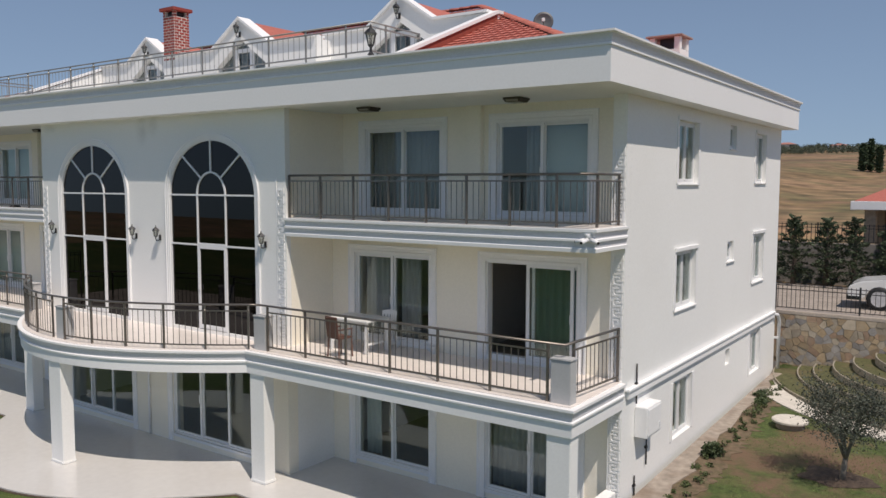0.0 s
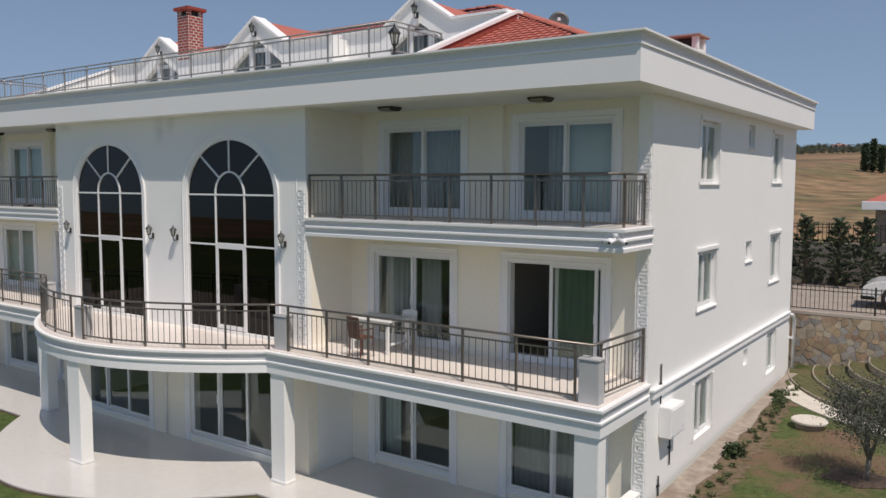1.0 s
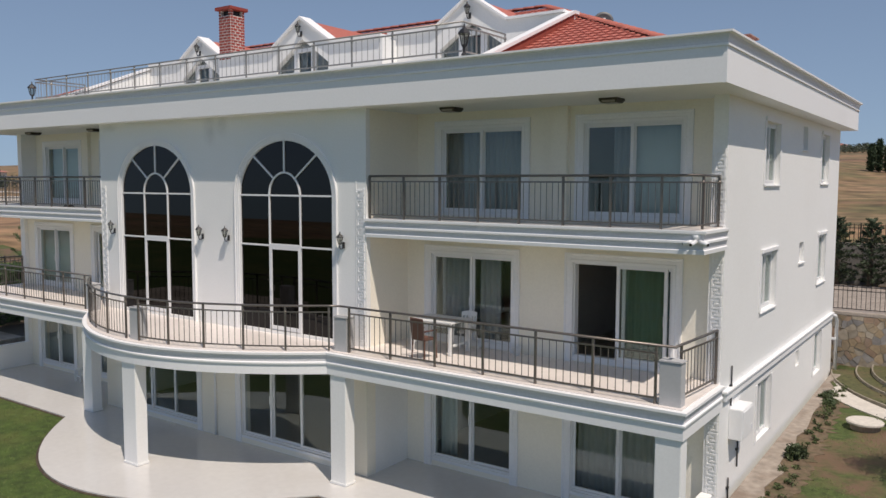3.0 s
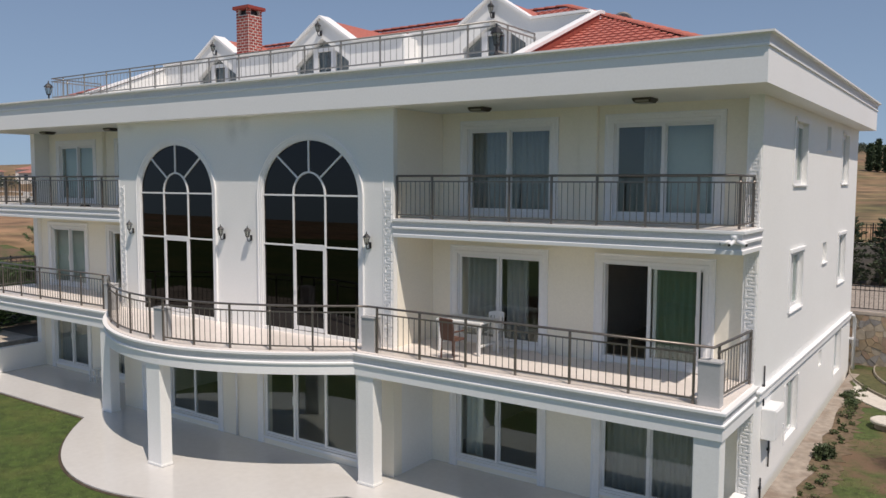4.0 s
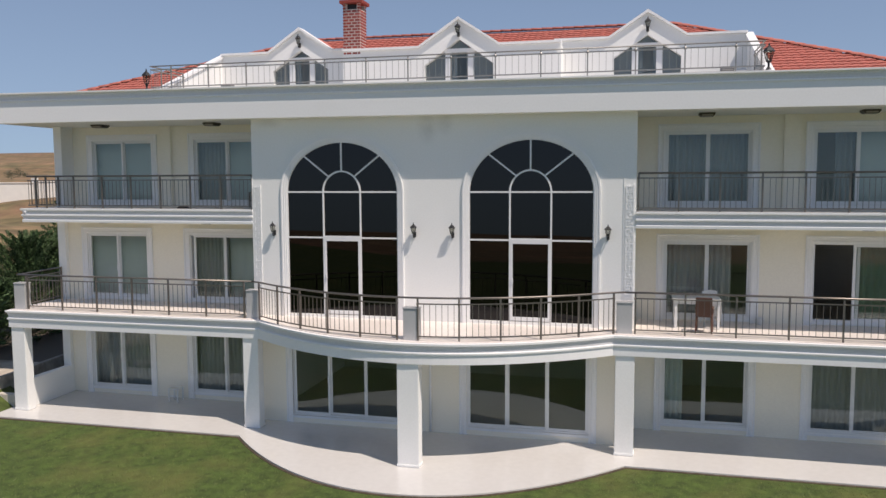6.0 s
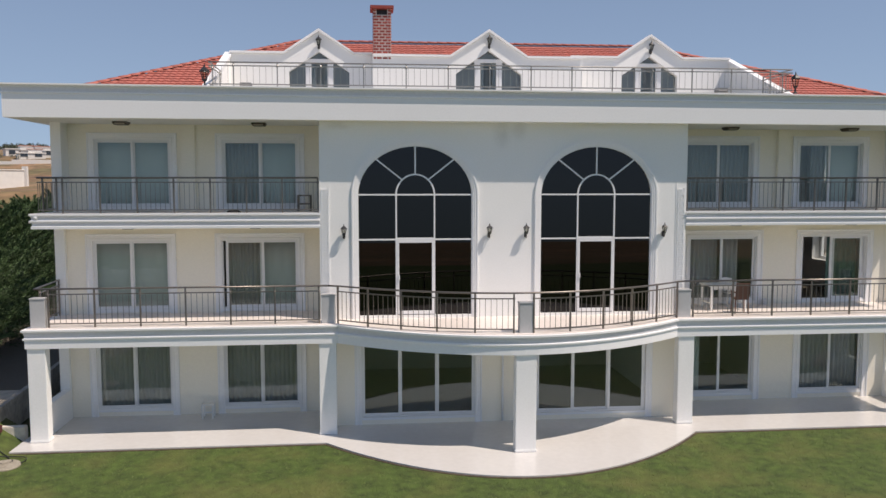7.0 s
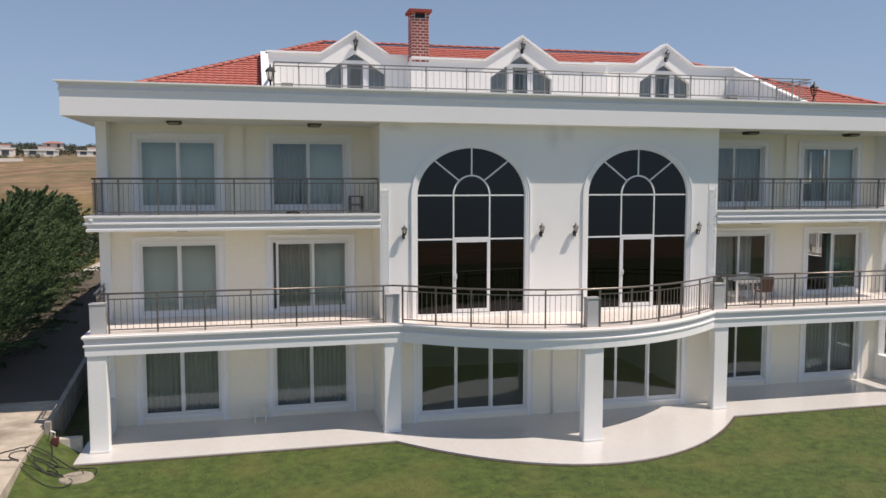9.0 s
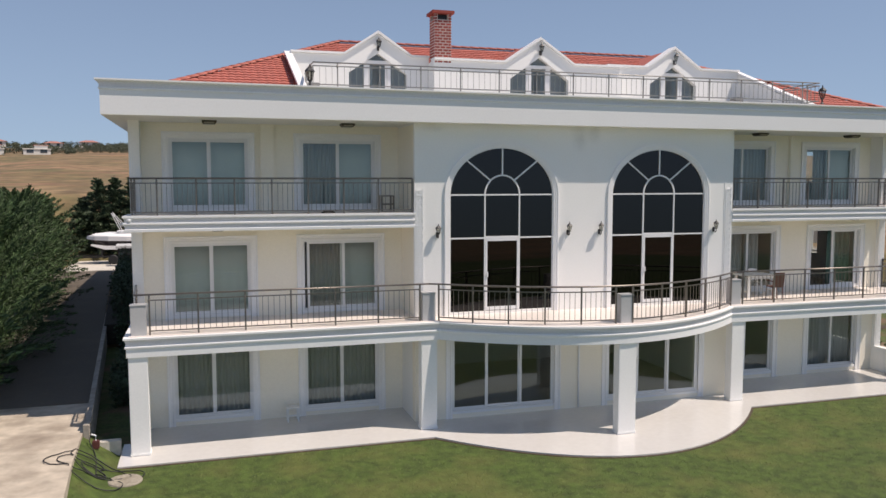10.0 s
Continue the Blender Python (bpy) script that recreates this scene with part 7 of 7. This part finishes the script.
# ---- stones of the retaining wall ----
def clip_poly(poly, px, py, nx, ny):
    """Keeps the side of a convex outline that lies against (nx, ny) from (px, py)."""
    out = []
    for (ax, ay), (bx, by) in zip(poly, poly[1:] + poly[:1]):
        da, db = (ax - px) * nx + (ay - py) * ny, (bx - px) * nx + (by - py) * ny
        if da <= 0:
            out.append((ax, ay))
        if (da < 0) != (db < 0) and abs(da - db) > 1e-9:
            t = da / (da - db)
            out.append((ax + (bx - ax) * t, ay + (by - ay) * t))
    return out


rnd = random.Random(21)
x0, x1, z0, z1 = RW_X0, 17.2, 0.75, RW_Z - 0.07
sites = []
while len(sites) < 235:
    p = (rnd.uniform(x0, x1), rnd.uniform(z0, z1))
    if all((p[0] - q[0]) ** 2 + (p[1] - q[1]) ** 2 > 0.085 ** 2 for q in sites):
        sites.append(p)
TINTS = [material("wall_stone_%s" % nm, c, 0.8, 0.15, 8, 0.4, 2.2, 0.5, 35, dirt=d, per_object=0.25) for nm, c, d in (
    ("ochre", (0.39, 0.29, 0.185), (0.33, 0.32, 0.28)), ("sand", (0.41, 0.345, 0.265), (0.38, 0.36, 0.33)), ("grey", (0.30, 0.28, 0.265), (0.42, 0.37, 0.31)), ("rust", (0.38, 0.26, 0.18), (0.40, 0.34, 0.29)))]
for i, (px, pz) in enumerate(sites):
    cell = [(x0, z0), (x1, z0), (x1, z1), (x0, z1)]
    for j, (qx, qz) in enumerate(sites):
        if i != j and abs(px - qx) < 1.4:
            cell = clip_poly(cell, (px + qx) / 2, (pz + qz) / 2, qx - px, qz - pz)
    if len(cell) < 3:
        continue
    cx, cz = sum(p[0] for p in cell) / len(cell), sum(p[1] for p in cell) / len(cell)
    bm = bmesh.new()
    d = rnd.uniform(0.016, 0.038)
    shr = lambda k: [(cx + (a - cx) * k - math.copysign(0.004, a - cx), cz + (b - cz) * k - math.copysign(0.004, b - cz)) for a, b in cell]
    back, mid, top = shr(0.99), shr(0.985), shr(0.955)
    rings = [[bm.verts.new((a, y, b)) for a, b in ring] for ring, y in ((back, 0.02), (mid, -d * 0.6), (top, -d))]
    for r0, r1 in zip(rings, rings[1:]):
        for k in range(len(cell)):
            n2 = (k + 1) % len(cell)
            bm.faces.new((r0[k], r0[n2], r1[n2], r1[k]))
    bm.faces.new(rings[-1])
    st = part("stone", bm, TINTS[rnd.choice((0, 0, 1, 1, 2, 2, 3))], rw)
    st.location = (0, RW_Y, 0)

# ---- roof tiles ----
TW, TL, TE = 0.2, 0.33, 0.26
wave = [(u * 0.91, w) for u, w in ((-0.11, 0.003), (-0.066, 0.012), (-0.018, 0.016), (0.026, 0.011), (0.066, 0.003), (0.11, 0.001))]


def tile_geometry():
    v, f = [], []
    k = len(wave)
    for lift, y in ((0.034, 0.0), (0.002, TL)):
        v += [(u, y, w + lift) for u, w in wave]
    v += [(u, 0.0, w * 0.5 - 0.003) for u, w in wave]
    for i in range(k - 1):
        f.append((i, i + 1, k + i + 1, k + i))
        f.append((i + 1, i, 2 * k + i, 2 * k + i + 1))
    return v, f


tv, tf = tile_geometry()
tile_me = sheet_mesh("roof_tile", tv, tf, ROOF)
pitch = math.atan2(RIDGE_Z - ROOF_Z, RUN)
SL = RUN / math.cos(pitch)


def slope_matrix(face):
    """Roof slope frames: u along the eaves, v up the slope."""
    rot = {"front": 0, "right": 90, "back": 180, "left": 270}[face]
    off = {"front": (0, RY0, ROOF_Z), "right": (RX, RIDGE_Y, ROOF_Z), "back": (0, RY1, ROOF_Z), "left": (-RX, RIDGE_Y, ROOF_Z)}[face]
    return Matrix.Translation(off) @ Matrix.Rotation(radians(rot), 4, 'Z') @ Matrix.Rotation(pitch, 4, 'X')


joined_v, joined_f, picked = [], [], 0
rnd = random.Random(33)
for face in ("front", "right", "left", "back"):
    half = RX if face in ("front", "back") else RUN
    m0 = slope_matrix(face)
    for r in range(int(SL / TE)):
        v = r * TE - 0.04
        plan = (v + 0.15) * math.cos(pitch)
        reach = half - plan
        n = int(reach / TW) + 1
        for i in range(-n, n + 1):
            u = i * TW
            if abs(u) > reach - 0.02:
                continue
            if face == "front" and abs(u) < CUT_X + 0.16 and plan + RY0 < CUT_Y + 0.25:
                continue
            m = m0 @ Matrix.Translation((u, v, 0.01 + rnd.uniform(-0.002, 0.002))) @ Matrix.Rotation(radians(rnd.uniform(-0.4, 0.4)), 4, 'Z')
            if face == "front" and u > 7 and picked < 290:
                picked += 1
                shared("roof_tile", tile_me, roof, m)
            else:
                k = len(joined_v)
                joined_v += [tuple(m @ Vector(p)) for p in tv]
                joined_f += [tuple(k + a for a in q) for q in tf]
me = sheet_mesh("roof_tiles", joined_v, joined_f, ROOF)
ob = new("roof_tiles", me)
ob.parent = roof
tagged(ob, kind="stuff")

bm = bmesh.new()
capp = [(0.11 * math.cos(a), 0.065 * math.sin(a)) for a in [math.pi * i / 6 for i in range(7)]]
for i in range(6):
    (a0, h0), (a1, h1) = capp[i], capp[i + 1]
    bm.faces.new([bm.verts.new(p) for p in ((a0, 0, h0 + 0.01), (a1, 0, h1 + 0.01), (a1 * 0.96, 0.36, h1 * 0.9), (a0 * 0.96, 0.36, h0 * 0.9))])
    bm.faces.new([bm.verts.new(p) for p in ((a1, 0, h1 + 0.01), (a0, 0, h0 + 0.01), (a0 * 0.8, 0, h0 * 0.8), (a1 * 0.8, 0, h1 * 0.8))])
bmesh.ops.remove_doubles(bm, verts=bm.verts[:], dist=0.0004)
cap_me = mesh_of("ridge_tile", bm, ROOF, True)
lines = [((s * RX, RY0, ROOF_Z), (s * RIDGE_X, RIDGE_Y, RIDGE_Z)) for s in (-1, 1)] + [((s * RX, RY1, ROOF_Z), (s * RIDGE_X, RIDGE_Y, RIDGE_Z)) for s in (-1, 1)] + [((-RIDGE_X, RIDGE_Y, RIDGE_Z), (RIDGE_X, RIDGE_Y, RIDGE_Z))]
for p, q in lines:
    p, q = Vector(p), Vector(q)
    d = q - p
    n = int(d.length / 0.33)
    turn = d.to_track_quat('Y', 'Z').to_matrix().to_4x4()
    for i in range(n):
        shared("ridge_tile", cap_me, roof, Matrix.Translation(p + d * (i / n) + Vector((0, 0, 0.03))) @ turn)
